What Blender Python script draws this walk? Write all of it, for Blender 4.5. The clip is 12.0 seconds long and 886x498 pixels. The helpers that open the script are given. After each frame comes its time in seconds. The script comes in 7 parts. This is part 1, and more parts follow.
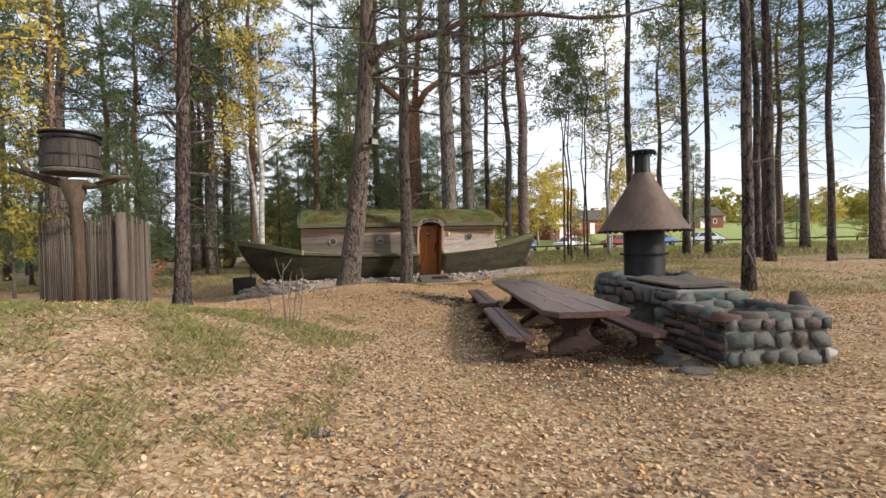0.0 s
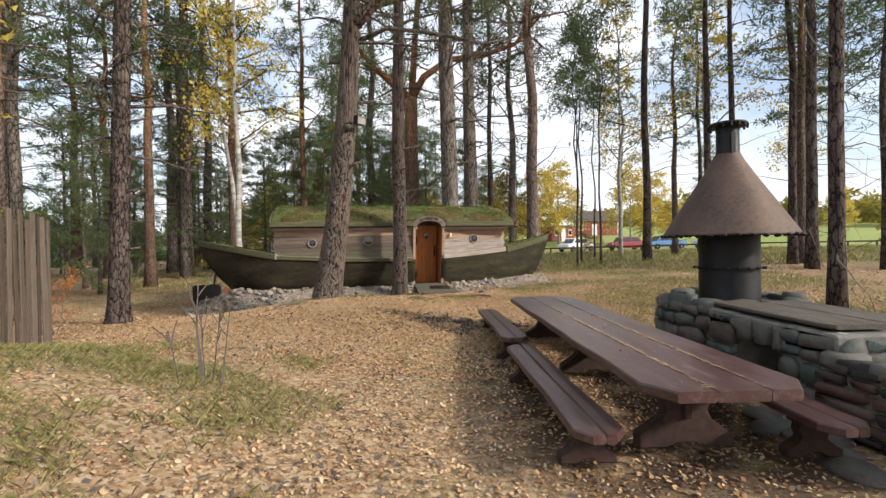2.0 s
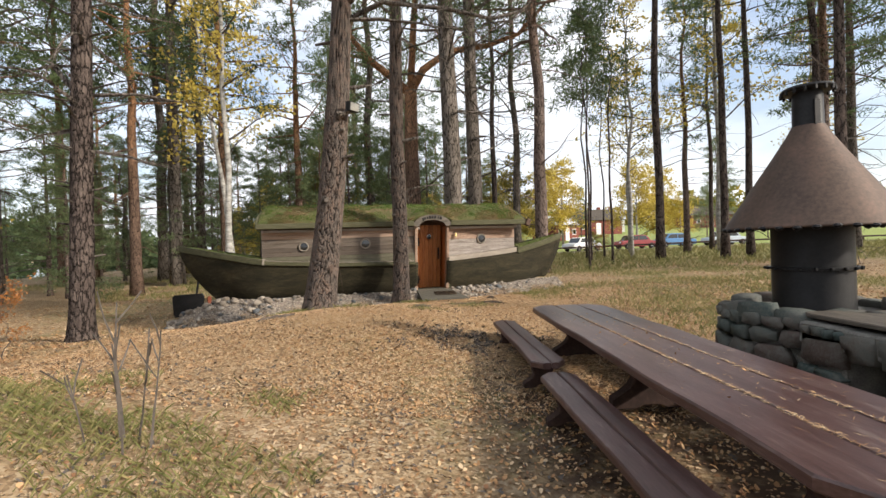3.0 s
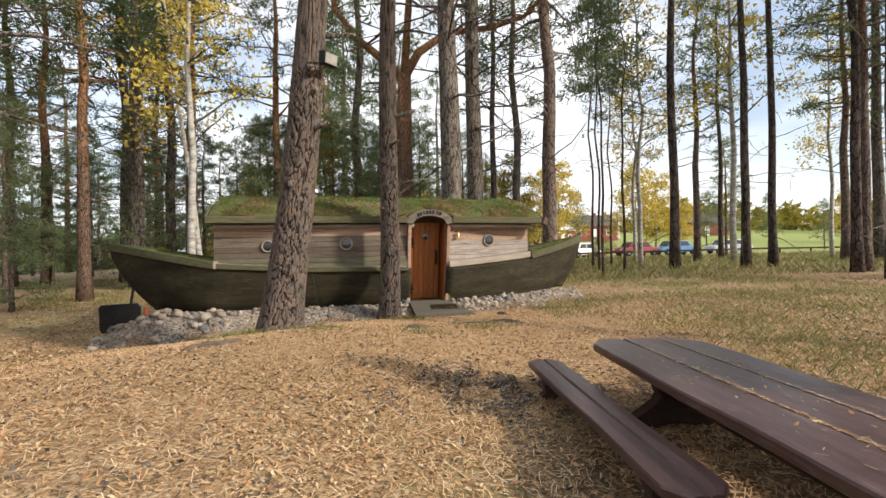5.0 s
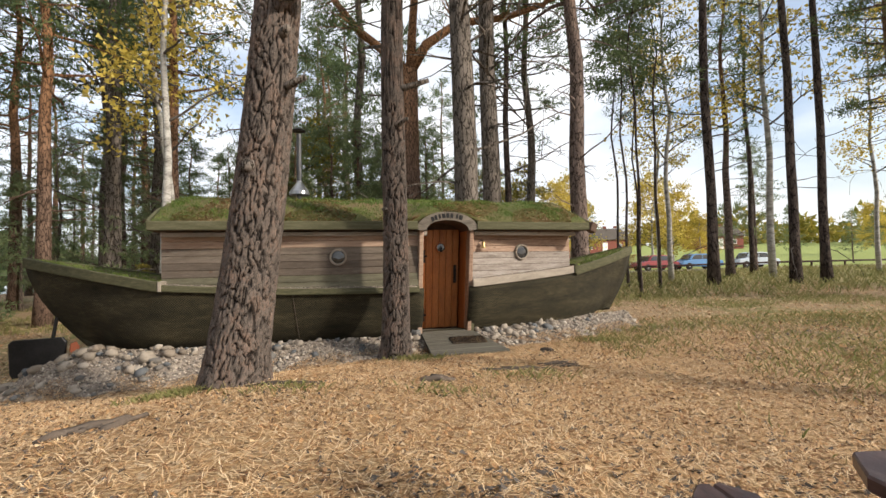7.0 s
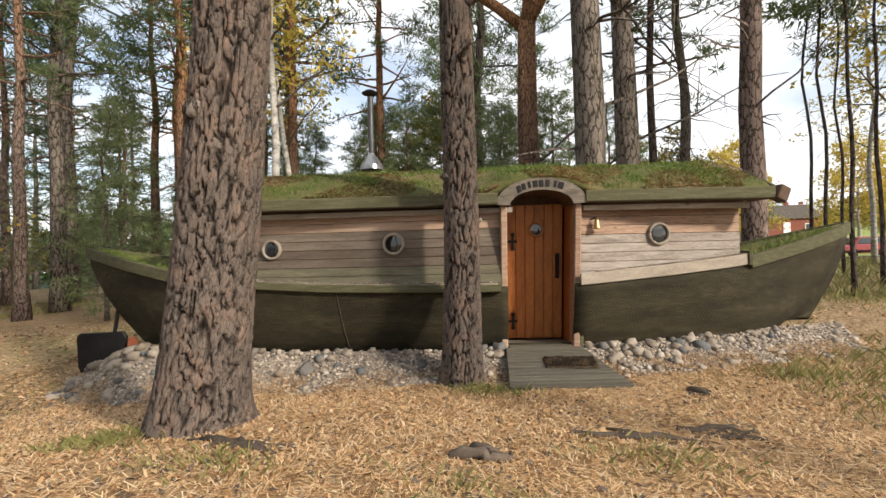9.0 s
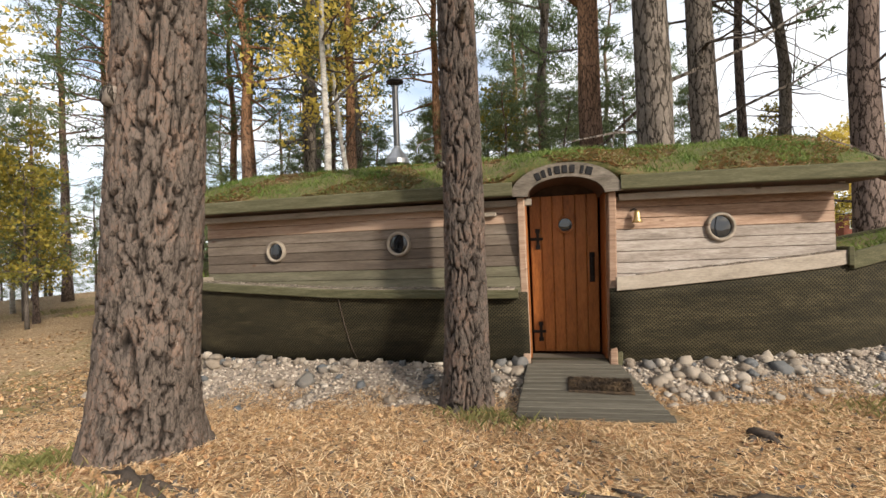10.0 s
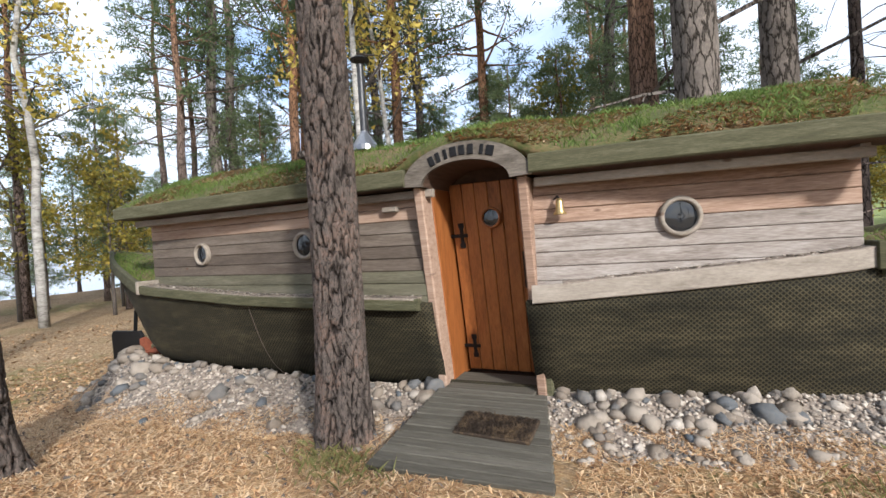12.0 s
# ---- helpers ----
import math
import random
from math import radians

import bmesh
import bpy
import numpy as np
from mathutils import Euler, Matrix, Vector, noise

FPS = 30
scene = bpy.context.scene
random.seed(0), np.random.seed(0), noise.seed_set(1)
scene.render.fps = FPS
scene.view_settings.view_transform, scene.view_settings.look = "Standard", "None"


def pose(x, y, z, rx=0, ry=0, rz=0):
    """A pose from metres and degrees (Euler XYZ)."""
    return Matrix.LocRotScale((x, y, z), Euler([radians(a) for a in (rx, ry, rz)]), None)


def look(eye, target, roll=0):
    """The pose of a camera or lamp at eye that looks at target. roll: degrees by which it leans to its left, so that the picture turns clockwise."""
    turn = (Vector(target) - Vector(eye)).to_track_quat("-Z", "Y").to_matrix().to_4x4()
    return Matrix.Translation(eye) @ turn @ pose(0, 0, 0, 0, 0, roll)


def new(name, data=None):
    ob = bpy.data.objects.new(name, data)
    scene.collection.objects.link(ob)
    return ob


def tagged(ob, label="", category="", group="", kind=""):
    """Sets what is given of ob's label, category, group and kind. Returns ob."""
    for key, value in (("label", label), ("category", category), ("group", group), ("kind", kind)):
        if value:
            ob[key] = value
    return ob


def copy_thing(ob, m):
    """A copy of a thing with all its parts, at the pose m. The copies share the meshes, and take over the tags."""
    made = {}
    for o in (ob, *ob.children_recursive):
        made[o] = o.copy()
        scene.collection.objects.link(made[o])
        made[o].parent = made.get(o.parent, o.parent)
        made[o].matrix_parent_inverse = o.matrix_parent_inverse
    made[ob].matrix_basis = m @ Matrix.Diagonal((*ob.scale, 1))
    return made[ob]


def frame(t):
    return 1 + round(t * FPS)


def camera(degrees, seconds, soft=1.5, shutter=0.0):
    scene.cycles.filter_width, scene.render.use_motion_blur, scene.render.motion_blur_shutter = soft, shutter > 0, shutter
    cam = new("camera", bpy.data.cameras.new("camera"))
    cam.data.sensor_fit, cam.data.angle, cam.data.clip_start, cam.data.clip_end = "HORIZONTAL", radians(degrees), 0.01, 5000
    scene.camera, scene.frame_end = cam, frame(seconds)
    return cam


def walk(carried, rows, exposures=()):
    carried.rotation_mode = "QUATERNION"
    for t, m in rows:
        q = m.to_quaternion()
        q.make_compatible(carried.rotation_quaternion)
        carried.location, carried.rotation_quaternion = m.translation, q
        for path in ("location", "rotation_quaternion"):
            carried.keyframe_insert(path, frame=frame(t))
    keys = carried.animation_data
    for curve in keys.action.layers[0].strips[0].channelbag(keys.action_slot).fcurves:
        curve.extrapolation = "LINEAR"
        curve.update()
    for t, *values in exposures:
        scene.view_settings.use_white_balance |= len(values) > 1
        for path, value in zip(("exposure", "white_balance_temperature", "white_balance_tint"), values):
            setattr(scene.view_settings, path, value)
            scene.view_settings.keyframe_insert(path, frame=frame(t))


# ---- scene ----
cam = camera(87.7, 12.0)
METRES, EYE, TILT, LEAN, TURN = 15.2, 1.65, 0.0, 0.0, -1.5
ROWS = [
    (0.0, 0.0, 0.0, 0.0, -0.02, -0.61, 1.43),
    (0.5, -0.0042, 0.0461, 0.0017, -0.43, -0.7, 1.97),
    (1.0, -0.0052, 0.0892, 0.0055, -0.67, -1.07, 2.19),
    (1.5, -0.0043, 0.1363, 0.0053, -0.21, -0.47, 1.92),
    (2.0, -0.0079, 0.1805, 0.0071, -0.43, -0.62, 0.94),
    (2.5, -0.0104, 0.227, 0.0047, -0.41, -0.39, 1.58),
    (3.0, -0.0147, 0.2703, 0.0062, -0.3, -0.4, 1.87),
    (5.0, -0.0292, 0.4416, 0.0032, -1.57, 0.12, 0.95),
    (5.5, -0.0364, 0.4819, 0.0041, -1.19, 0.06, 1.07),
    (6.0, -0.0429, 0.5252, 0.0034, -2.33, 1.38, 0.68),
    (6.5, -0.0471, 0.569, 0.0028, -2.12, 2.12, 1.11),
    (8.5, -0.0194, 0.7326, 0.0032, 9.73, 1.14, 0.98),
    (9.0, -0.0023, 0.7685, 0.0052, 16.08, 0.62, 1.45),
    (9.5, 0.0126, 0.8026, 0.0057, 21.39, 0.26, 1.2),
    (10.0, 0.033, 0.8343, 0.0063, 25.74, 0.56, 2.03),
    (10.5, 0.0538, 0.8651, 0.0085, 30.39, 0.67, 3.02),
    (11.0, 0.071, 0.8957, 0.0117, 34.1, 0.01, 3.05),
    (11.5, 0.0963, 0.924, 0.0115, 36.82, -0.47, 3.69),
    (12.0, 0.1178, 0.9521, 0.0143, 37.68, -1.33, 3.42),
]
walk(cam, [(t, pose(0, 0, EYE, TILT, LEAN, TURN) @ pose(METRES * x, METRES * y, METRES * z, 90 + pitch, roll, yaw)) for t, x, y, z, yaw, pitch, roll in ROWS],
     [(0.0, 0.62, 6250, 10), (3.0, 0.68, 6450, 10), (5.0, 0.70, 6600, 10), (6.5, 0.64, 6550, 10), (8.5, 0.68, 6700, 10), (9.5, 0.76, 6750, 10), (10.5, 0.76, 6350, 10), (11.0, 0.78, 6050, 10), (12.0, 0.84, 5750, 10)])

# ---- light and exposure ----
SUN_DIR = Vector((0.88, -0.46, 0.50)).normalized()
world = bpy.data.worlds.new("sky")
scene.world = world
world.use_nodes = True
wn = world.node_tree
sky = wn.nodes.new("ShaderNodeTexSky")
sky.sky_type = 'NISHITA'
sky.sun_disc = False
sky.sun_elevation = math.asin(SUN_DIR.z)
sky.sun_rotation = math.atan2(SUN_DIR.x, SUN_DIR.y)
sky.air_density, sky.dust_density, sky.ozone_density = 1.0, 3.0, 1.0
# thin broken cloud over the whole sky
w_co, w_map, w_noise, w_range, w_mix = (wn.nodes.new(k) for k in ("ShaderNodeTexCoord", "ShaderNodeMapping", "ShaderNodeTexNoise", "ShaderNodeMapRange", "ShaderNodeMix"))
w_map.inputs["Scale"].default_value = (1, 1, 2.5)
w_noise.inputs["Scale"].default_value, w_noise.inputs["Detail"].default_value = 2.2, 7
w_range.inputs[1].default_value, w_range.inputs[2].default_value, w_range.inputs[3].default_value = 0.34, 0.58, 0.16
w_mix.data_type = 'RGBA'
w_mix.inputs[7].default_value = (5.4, 5.55, 5.8, 1)
wn.links.new(w_co.outputs["Generated"], w_map.inputs[0])
wn.links.new(w_map.outputs[0], w_noise.inputs["Vector"])
wn.links.new(w_noise.outputs[0], w_range.inputs[0])
wn.links.new(w_range.outputs[0], w_mix.inputs[0])
wn.nodes["Background"].inputs[1].default_value = 0.15
wn.links.new(sky.outputs[0], w_mix.inputs[6])
wn.links.new(w_mix.outputs[2], wn.nodes["Background"].inputs[0])
sun = new("sun", bpy.data.lights.new("sun", "SUN"))
sun.data.energy, sun.data.angle, sun.data.color = 3.4, radians(4.0), (1.0, 0.91, 0.78)
sun.matrix_world = look(SUN_DIR * 60, (0, 0, 0))

# ---- materials ----


def mat(name, stops, scale=(1, 1, 1), size=4.0, fine=40.0, rough=0.8, bump=0.4, depth=0.01, metal=0.0, rnd=0.0, island=0.0, mix=0.45, spec=0.3, translucent=0.0):
    """A surface with coarse and fine variation. stops: colours along the ramp; island and rnd: how much pieces and objects differ."""
    m = bpy.data.materials.new(name)
    m.use_nodes = True
    t = m.node_tree
    n, li = t.nodes, t.links
    bs = n["Principled BSDF"]
    co, mp = n.new("ShaderNodeTexCoord"), n.new("ShaderNodeMapping")
    mp.inputs["Scale"].default_value = scale
    li.new(co.outputs["Object"], mp.inputs[0])
    a, b = n.new("ShaderNodeTexNoise"), n.new("ShaderNodeTexNoise")
    for q, s in ((a, size), (b, fine)):
        q.inputs["Scale"].default_value, q.inputs["Detail"].default_value, q.inputs["Roughness"].default_value = s, 6, 0.62
        li.new(mp.outputs[0], q.inputs["Vector"])
    mx = n.new("ShaderNodeMix")
    mx.inputs[0].default_value = mix
    li.new(a.outputs[0], mx.inputs[2])
    li.new(b.outputs[0], mx.inputs[3])
    val = mx.outputs[0]
    st = n.new("ShaderNodeMapRange")
    st.inputs[1].default_value, st.inputs[2].default_value = 0.33, 0.67
    li.new(val, st.inputs[0])
    val2 = st.outputs[0]
    for amount, kind in ((rnd, "ShaderNodeObjectInfo"), (island, "ShaderNodeNewGeometry")):
        if amount:
            q = n.new(kind)
            m2 = n.new("ShaderNodeMix")
            m2.inputs[0].default_value = amount
            li.new(val2, m2.inputs[2])
            li.new(q.outputs["Random" if rnd and kind == "ShaderNodeObjectInfo" else "Random Per Island"], m2.inputs[3])
            val2 = m2.outputs[0]
    rp = n.new("ShaderNodeValToRGB")
    el = rp.color_ramp.elements
    while len(el) < len(stops):
        el.new(0.5)
    for i, c in enumerate(stops):
        el[i].position, el[i].color = i / (len(stops) - 1), (*c, 1)
    li.new(val2, rp.inputs[0])
    li.new(rp.outputs[0], bs.inputs["Base Color"])
    bs.inputs["Roughness"].default_value, bs.inputs["Metallic"].default_value = rough, metal
    bs.inputs["Specular IOR Level"].default_value = spec
    if bump:
        bp = n.new("ShaderNodeBump")
        bp.inputs["Strength"].default_value, bp.inputs["Distance"].default_value = bump, depth
        li.new(val, bp.inputs["Height"])
        li.new(bp.outputs[0], bs.inputs["Normal"])
    if translucent:
        tr, ms = n.new("ShaderNodeBsdfTranslucent"), n.new("ShaderNodeMixShader")
        li.new(rp.outputs[0], tr.inputs[0])
        ms.inputs[0].default_value = translucent
        li.new(bs.outputs[0], ms.inputs[1])
        li.new(tr.outputs[0], ms.inputs[2])
        li.new(ms.outputs[0], n["Material Output"].inputs[0])
    return m


def bark(name, plates, cracks, upper=None, low=6.0, high=10.0, scale=(12, 12, 3.6), depth=0.025, modelled=False):
    """Furrowed bark: elongated plates parted by dark fissures, and a second colour up the trunk."""
    m = mat(name, plates, scale=(1, 1, 0.5), size=6, fine=60, rough=0.95, bump=0.5, depth=0.012, spec=0.1)
    t = m.node_tree
    n, li = t.nodes, t.links
    bs, co = n["Principled BSDF"], n["Texture Coordinate"]
    base = bs.inputs["Base Color"].links[0].from_socket
    bump_in = n["Bump"]
    mp, wob, vo = n.new("ShaderNodeMapping"), n.new("ShaderNodeTexNoise"), n.new("ShaderNodeTexVoronoi")
    mp.inputs["Scale"].default_value = scale
    wob.inputs["Scale"].default_value = 3.0
    add = n.new("ShaderNodeMix")
    add.data_type, add.blend_type = 'RGBA', 'ADD'
    add.inputs[0].default_value = 0.8
    li.new(co.outputs["Object"], mp.inputs[0])
    li.new(mp.outputs[0], wob.inputs["Vector"])
    li.new(mp.outputs[0], add.inputs[6])
    li.new(wob.outputs[1], add.inputs[7])
    vo.feature = 'DISTANCE_TO_EDGE'
    vo.inputs["Scale"].default_value = 1.0
    li.new(add.outputs[2], vo.inputs["Vector"])
    rg = n.new("ShaderNodeMapRange")
    rg.inputs[1].default_value, rg.inputs[2].default_value = 0.01, 0.11
    li.new(vo.outputs[0], rg.inputs[0])
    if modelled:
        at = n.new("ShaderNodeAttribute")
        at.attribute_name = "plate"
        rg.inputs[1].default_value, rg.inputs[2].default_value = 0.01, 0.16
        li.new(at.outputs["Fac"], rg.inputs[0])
    col = base
    if upper:
        sp, hr, mu = n.new("ShaderNodeSeparateXYZ"), n.new("ShaderNodeMapRange"), n.new("ShaderNodeMix")
        li.new(co.outputs["Object"], sp.inputs[0])
        li.new(sp.outputs[2], hr.inputs[0])
        hr.inputs[1].default_value, hr.inputs[2].default_value = low, high
        mu.data_type = 'RGBA'
        li.new(hr.outputs[0], mu.inputs[0])
        li.new(base, mu.inputs[6])
        mu.inputs[7].default_value = (*upper, 1)
        col = mu.outputs[2]
    # crack colour: darker bark, plus the shade inside the fissures painted in
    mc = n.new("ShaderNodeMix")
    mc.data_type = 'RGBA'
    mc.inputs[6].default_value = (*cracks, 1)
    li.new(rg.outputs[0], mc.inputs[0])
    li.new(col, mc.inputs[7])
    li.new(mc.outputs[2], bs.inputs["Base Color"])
    b2 = n.new("ShaderNodeBump")
    b2.inputs["Strength"].default_value, b2.inputs["Distance"].default_value = 0.9, depth
    li.new(rg.outputs[0], b2.inputs["Height"])
    li.new(bump_in.outputs[0], b2.inputs["Normal"])
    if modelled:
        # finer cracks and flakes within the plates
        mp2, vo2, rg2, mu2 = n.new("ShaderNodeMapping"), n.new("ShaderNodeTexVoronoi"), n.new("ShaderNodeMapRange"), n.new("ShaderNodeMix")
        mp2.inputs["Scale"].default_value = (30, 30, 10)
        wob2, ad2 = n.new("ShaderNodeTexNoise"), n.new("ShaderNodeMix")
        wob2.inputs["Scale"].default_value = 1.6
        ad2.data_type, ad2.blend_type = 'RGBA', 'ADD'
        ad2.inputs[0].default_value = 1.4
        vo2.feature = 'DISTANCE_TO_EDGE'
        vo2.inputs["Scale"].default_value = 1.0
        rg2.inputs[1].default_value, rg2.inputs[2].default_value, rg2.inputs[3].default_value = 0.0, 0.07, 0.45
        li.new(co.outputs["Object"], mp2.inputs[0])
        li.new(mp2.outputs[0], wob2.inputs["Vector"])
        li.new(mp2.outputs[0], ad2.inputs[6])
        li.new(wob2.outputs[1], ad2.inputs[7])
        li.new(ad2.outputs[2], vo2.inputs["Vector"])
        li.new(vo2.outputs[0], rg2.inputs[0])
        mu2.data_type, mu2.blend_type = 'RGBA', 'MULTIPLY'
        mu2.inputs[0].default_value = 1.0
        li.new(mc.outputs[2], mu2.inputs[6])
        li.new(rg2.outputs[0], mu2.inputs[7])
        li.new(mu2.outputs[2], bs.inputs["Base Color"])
        b3 = n.new("ShaderNodeBump")
        b3.inputs["Strength"].default_value, b3.inputs["Distance"].default_value = 0.7, 0.006
        li.new(rg2.outputs[0], b3.inputs["Height"])
        li.new(bump_in.outputs[0], b3.inputs["Normal"])
        li.new(b3.outputs[0], b2.inputs["Normal"])
    li.new(b2.outputs[0], bs.inputs["Normal"])
    return m


def plain_glass(name, tint):
    m = bpy.data.materials.new(name)
    m.use_nodes = True
    b = m.node_tree.nodes["Principled BSDF"]
    b.inputs["Base Color"].default_value = (*tint, 1)
    b.inputs["Roughness"].default_value = 0.04
    b.inputs["Specular IOR Level"].default_value = 0.8
    return m


BARK = bark("pine_bark", [(0.0930, 0.0720, 0.0624), (0.1736, 0.1320, 0.1140), (0.2604, 0.1980, 0.1680)], (0.03, 0.022, 0.018), (0.24, 0.14, 0.085), 7, 13)
BARK_DARK = bark("dark_pine_bark", [(0.035, 0.027, 0.024), (0.085, 0.066, 0.058), (0.17, 0.135, 0.118)], (0.012, 0.010, 0.009))
BARK_GREY = bark("grey_bark", [(0.0806, 0.0693, 0.0600), (0.1488, 0.1277, 0.1104), (0.2356, 0.2006, 0.1740)], (0.03, 0.025, 0.02), (0.19, 0.125, 0.085), 8, 14)
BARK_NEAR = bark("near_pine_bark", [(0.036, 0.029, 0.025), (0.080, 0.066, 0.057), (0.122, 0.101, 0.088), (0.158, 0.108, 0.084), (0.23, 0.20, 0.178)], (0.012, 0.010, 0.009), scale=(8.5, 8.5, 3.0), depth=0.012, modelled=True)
BARK_RED = bark("red_pine_bark", [(0.0935, 0.0612, 0.0467), (0.153, 0.102, 0.0765), (0.221, 0.1445, 0.1062)], (0.04, 0.027, 0.02), (0.30, 0.16, 0.085), 5, 10)
BIRCH = mat("birch_bark", [(0.04, 0.036, 0.033), (0.24, 0.23, 0.21), (0.40, 0.385, 0.36), (0.48, 0.465, 0.44)], scale=(1, 1, 2.5), size=3, fine=16, rough=0.8)
TWIG = mat("dead_branch", [(0.05, 0.042, 0.036), (0.13, 0.11, 0.095)], size=8, rough=0.95)
NEEDLE = mat("pine_needles", [(0.042, 0.072, 0.036), (0.105, 0.145, 0.062), (0.20, 0.235, 0.095)], size=0.8, fine=6, rough=0.6, bump=0, island=0.5, rnd=0.0, translucent=0.5)
NEEDLE_FAR = mat("far_needles", [(0.08, 0.115, 0.058), (0.16, 0.205, 0.095), (0.27, 0.30, 0.135)], size=0.8, fine=6, rough=0.6, bump=0, island=0.5, translucent=0.5)
YELLOW = mat("yellow_leaves", [(0.34, 0.25, 0.045), (0.55, 0.43, 0.085), (0.68, 0.57, 0.16)], size=0.8, fine=6, rough=0.6, bump=0, island=0.5, translucent=0.4)
OLIVE = mat("turning_leaves", [(0.10, 0.12, 0.03), (0.24, 0.21, 0.04), (0.45, 0.32, 0.05)], size=0.8, fine=6, rough=0.6, bump=0, island=0.55, translucent=0.4)
RUSTLEAF = mat("rust_leaves", [(0.20, 0.07, 0.03), (0.38, 0.16, 0.05), (0.5, 0.27, 0.08)], size=2, fine=9, rough=0.6, bump=0, island=0.5, translucent=0.4)
GRASS = mat("grass_blades", [(0.08, 0.108, 0.03), (0.20, 0.195, 0.068), (0.38, 0.30, 0.145)], size=1.0, fine=8, rough=0.7, bump=0, island=0.5, translucent=0.3)
MOSSY = mat("roof_blades", [(0.055, 0.096, 0.018), (0.115, 0.162, 0.035), (0.21, 0.222, 0.07)], size=1.5, fine=8, rough=0.7, bump=0, island=0.5, translucent=0.3)
GREEN = mat("fresh_grass", [(0.055, 0.10, 0.02), (0.11, 0.17, 0.035), (0.20, 0.22, 0.07)], size=1.5, fine=8, rough=0.6, bump=0, island=0.5, translucent=0.35)
LEAF = mat("fallen_leaf", [(0.075, 0.036, 0.02), (0.20, 0.10, 0.05), (0.33, 0.185, 0.09), (0.42, 0.24, 0.105), (0.47, 0.315, 0.175), (0.56, 0.42, 0.27), (0.50, 0.30, 0.07)], size=1.0, fine=8, rough=0.65, bump=0, island=0.75, translucent=0.1)
STRAW = mat("fallen_needles", [(0.06, 0.03, 0.016), (0.27, 0.14, 0.065), (0.51, 0.31, 0.15), (0.67, 0.47, 0.265), (0.77, 0.61, 0.41)], size=1.0, fine=8, rough=0.7, bump=0, island=0.95)
def knotty(m):
    """Dark brown knots scattered along the planks."""
    t = m.node_tree
    n, li = t.nodes, t.links
    bs, co = n["Principled BSDF"], n["Texture Coordinate"]
    base = bs.inputs["Base Color"].links[0].from_socket
    mp, vo, rg, mc = n.new("ShaderNodeMapping"), n.new("ShaderNodeTexVoronoi"), n.new("ShaderNodeMapRange"), n.new("ShaderNodeMix")
    mp.inputs["Scale"].default_value = (2.3, 0.5, 5.2)
    vo.inputs["Scale"].default_value = 1.0
    li.new(co.outputs["Object"], mp.inputs[0])
    li.new(mp.outputs[0], vo.inputs["Vector"])
    rg.inputs[1].default_value, rg.inputs[2].default_value, rg.inputs[3].default_value, rg.inputs[4].default_value = 0.05, 0.10, 0.75, 0.0
    li.new(vo.outputs["Distance"], rg.inputs[0])
    mc.data_type = 'RGBA'
    li.new(rg.outputs[0], mc.inputs[0])
    li.new(base, mc.inputs[6])
    mc.inputs[7].default_value = (0.10, 0.055, 0.035, 1)
    li.new(mc.outputs[2], bs.inputs["Base Color"])
    return m


WALLWOOD = mat("weathered_planks", [(0.10, 0.082, 0.068), (0.225, 0.190, 0.165), (0.35, 0.315, 0.285), (0.42, 0.385, 0.35)], scale=(0.8, 4, 9), size=2.2, fine=14, rough=0.75, bump=0.35, depth=0.006, rnd=0.3)
WALLRED = mat("sheltered_planks", [(0.125, 0.075, 0.052), (0.26, 0.168, 0.118), (0.385, 0.275, 0.205), (0.42, 0.33, 0.265)], scale=(0.5, 4, 9), size=3, fine=14, rough=0.75, bump=0.4, depth=0.008, rnd=0.35)
TRIM = mat("pale_timber", [(0.1496, 0.1232, 0.0968), (0.2552, 0.22, 0.1804), (0.352, 0.308, 0.2552)], scale=(0.7, 3, 3), size=4, fine=25, rough=0.75, bump=0.3, depth=0.006, rnd=0.2)
ARCHWOOD = mat("weathered_sign_board", [(0.05, 0.042, 0.033), (0.12, 0.102, 0.082), (0.205, 0.178, 0.148)], scale=(0.7, 3, 3), size=4, fine=25, rough=0.8, bump=0.35, depth=0.006)
MOSSWOOD = mat("mossy_timber", [(0.0340, 0.0323, 0.0166), (0.0748, 0.0722, 0.0384), (0.1428, 0.1342, 0.0864)], scale=(1.0, 6, 9), size=3, fine=18, rough=0.9, bump=0.7, depth=0.010, rnd=0.2)
DOORWOOD = mat("varnished_door", [(0.153, 0.0495, 0.0144), (0.27, 0.0945, 0.0252), (0.36, 0.144, 0.0432)], scale=(6, 6, 0.7), size=3, fine=12, rough=0.42, bump=0.15, depth=0.004, rnd=0.25, spec=0.4)
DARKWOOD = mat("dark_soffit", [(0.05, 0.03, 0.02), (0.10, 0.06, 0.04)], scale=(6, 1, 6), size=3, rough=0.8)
TABLEWOOD = mat("oxblood_table_paint", [(0.018, 0.0092, 0.008), (0.046, 0.021, 0.018), (0.075, 0.040, 0.036), (0.15, 0.108, 0.095)], scale=(5, 0.6, 5), size=2.5, fine=14, rough=0.36, bump=0.35, depth=0.006, rnd=0.2, spec=0.5)
LEGWOOD = mat("dark_trestle_wood", [(0.0154, 0.0084, 0.0063), (0.035, 0.0182, 0.014), (0.063, 0.035, 0.0245)], size=4, fine=25, rough=0.8, bump=0.4)
DECK = mat("grey_deck_boards", [(0.034, 0.030, 0.022), (0.078, 0.071, 0.056), (0.135, 0.123, 0.10)], scale=(1.0, 14, 6), size=3, fine=14, rough=0.8, bump=0.7, depth=0.008, rnd=0.35)
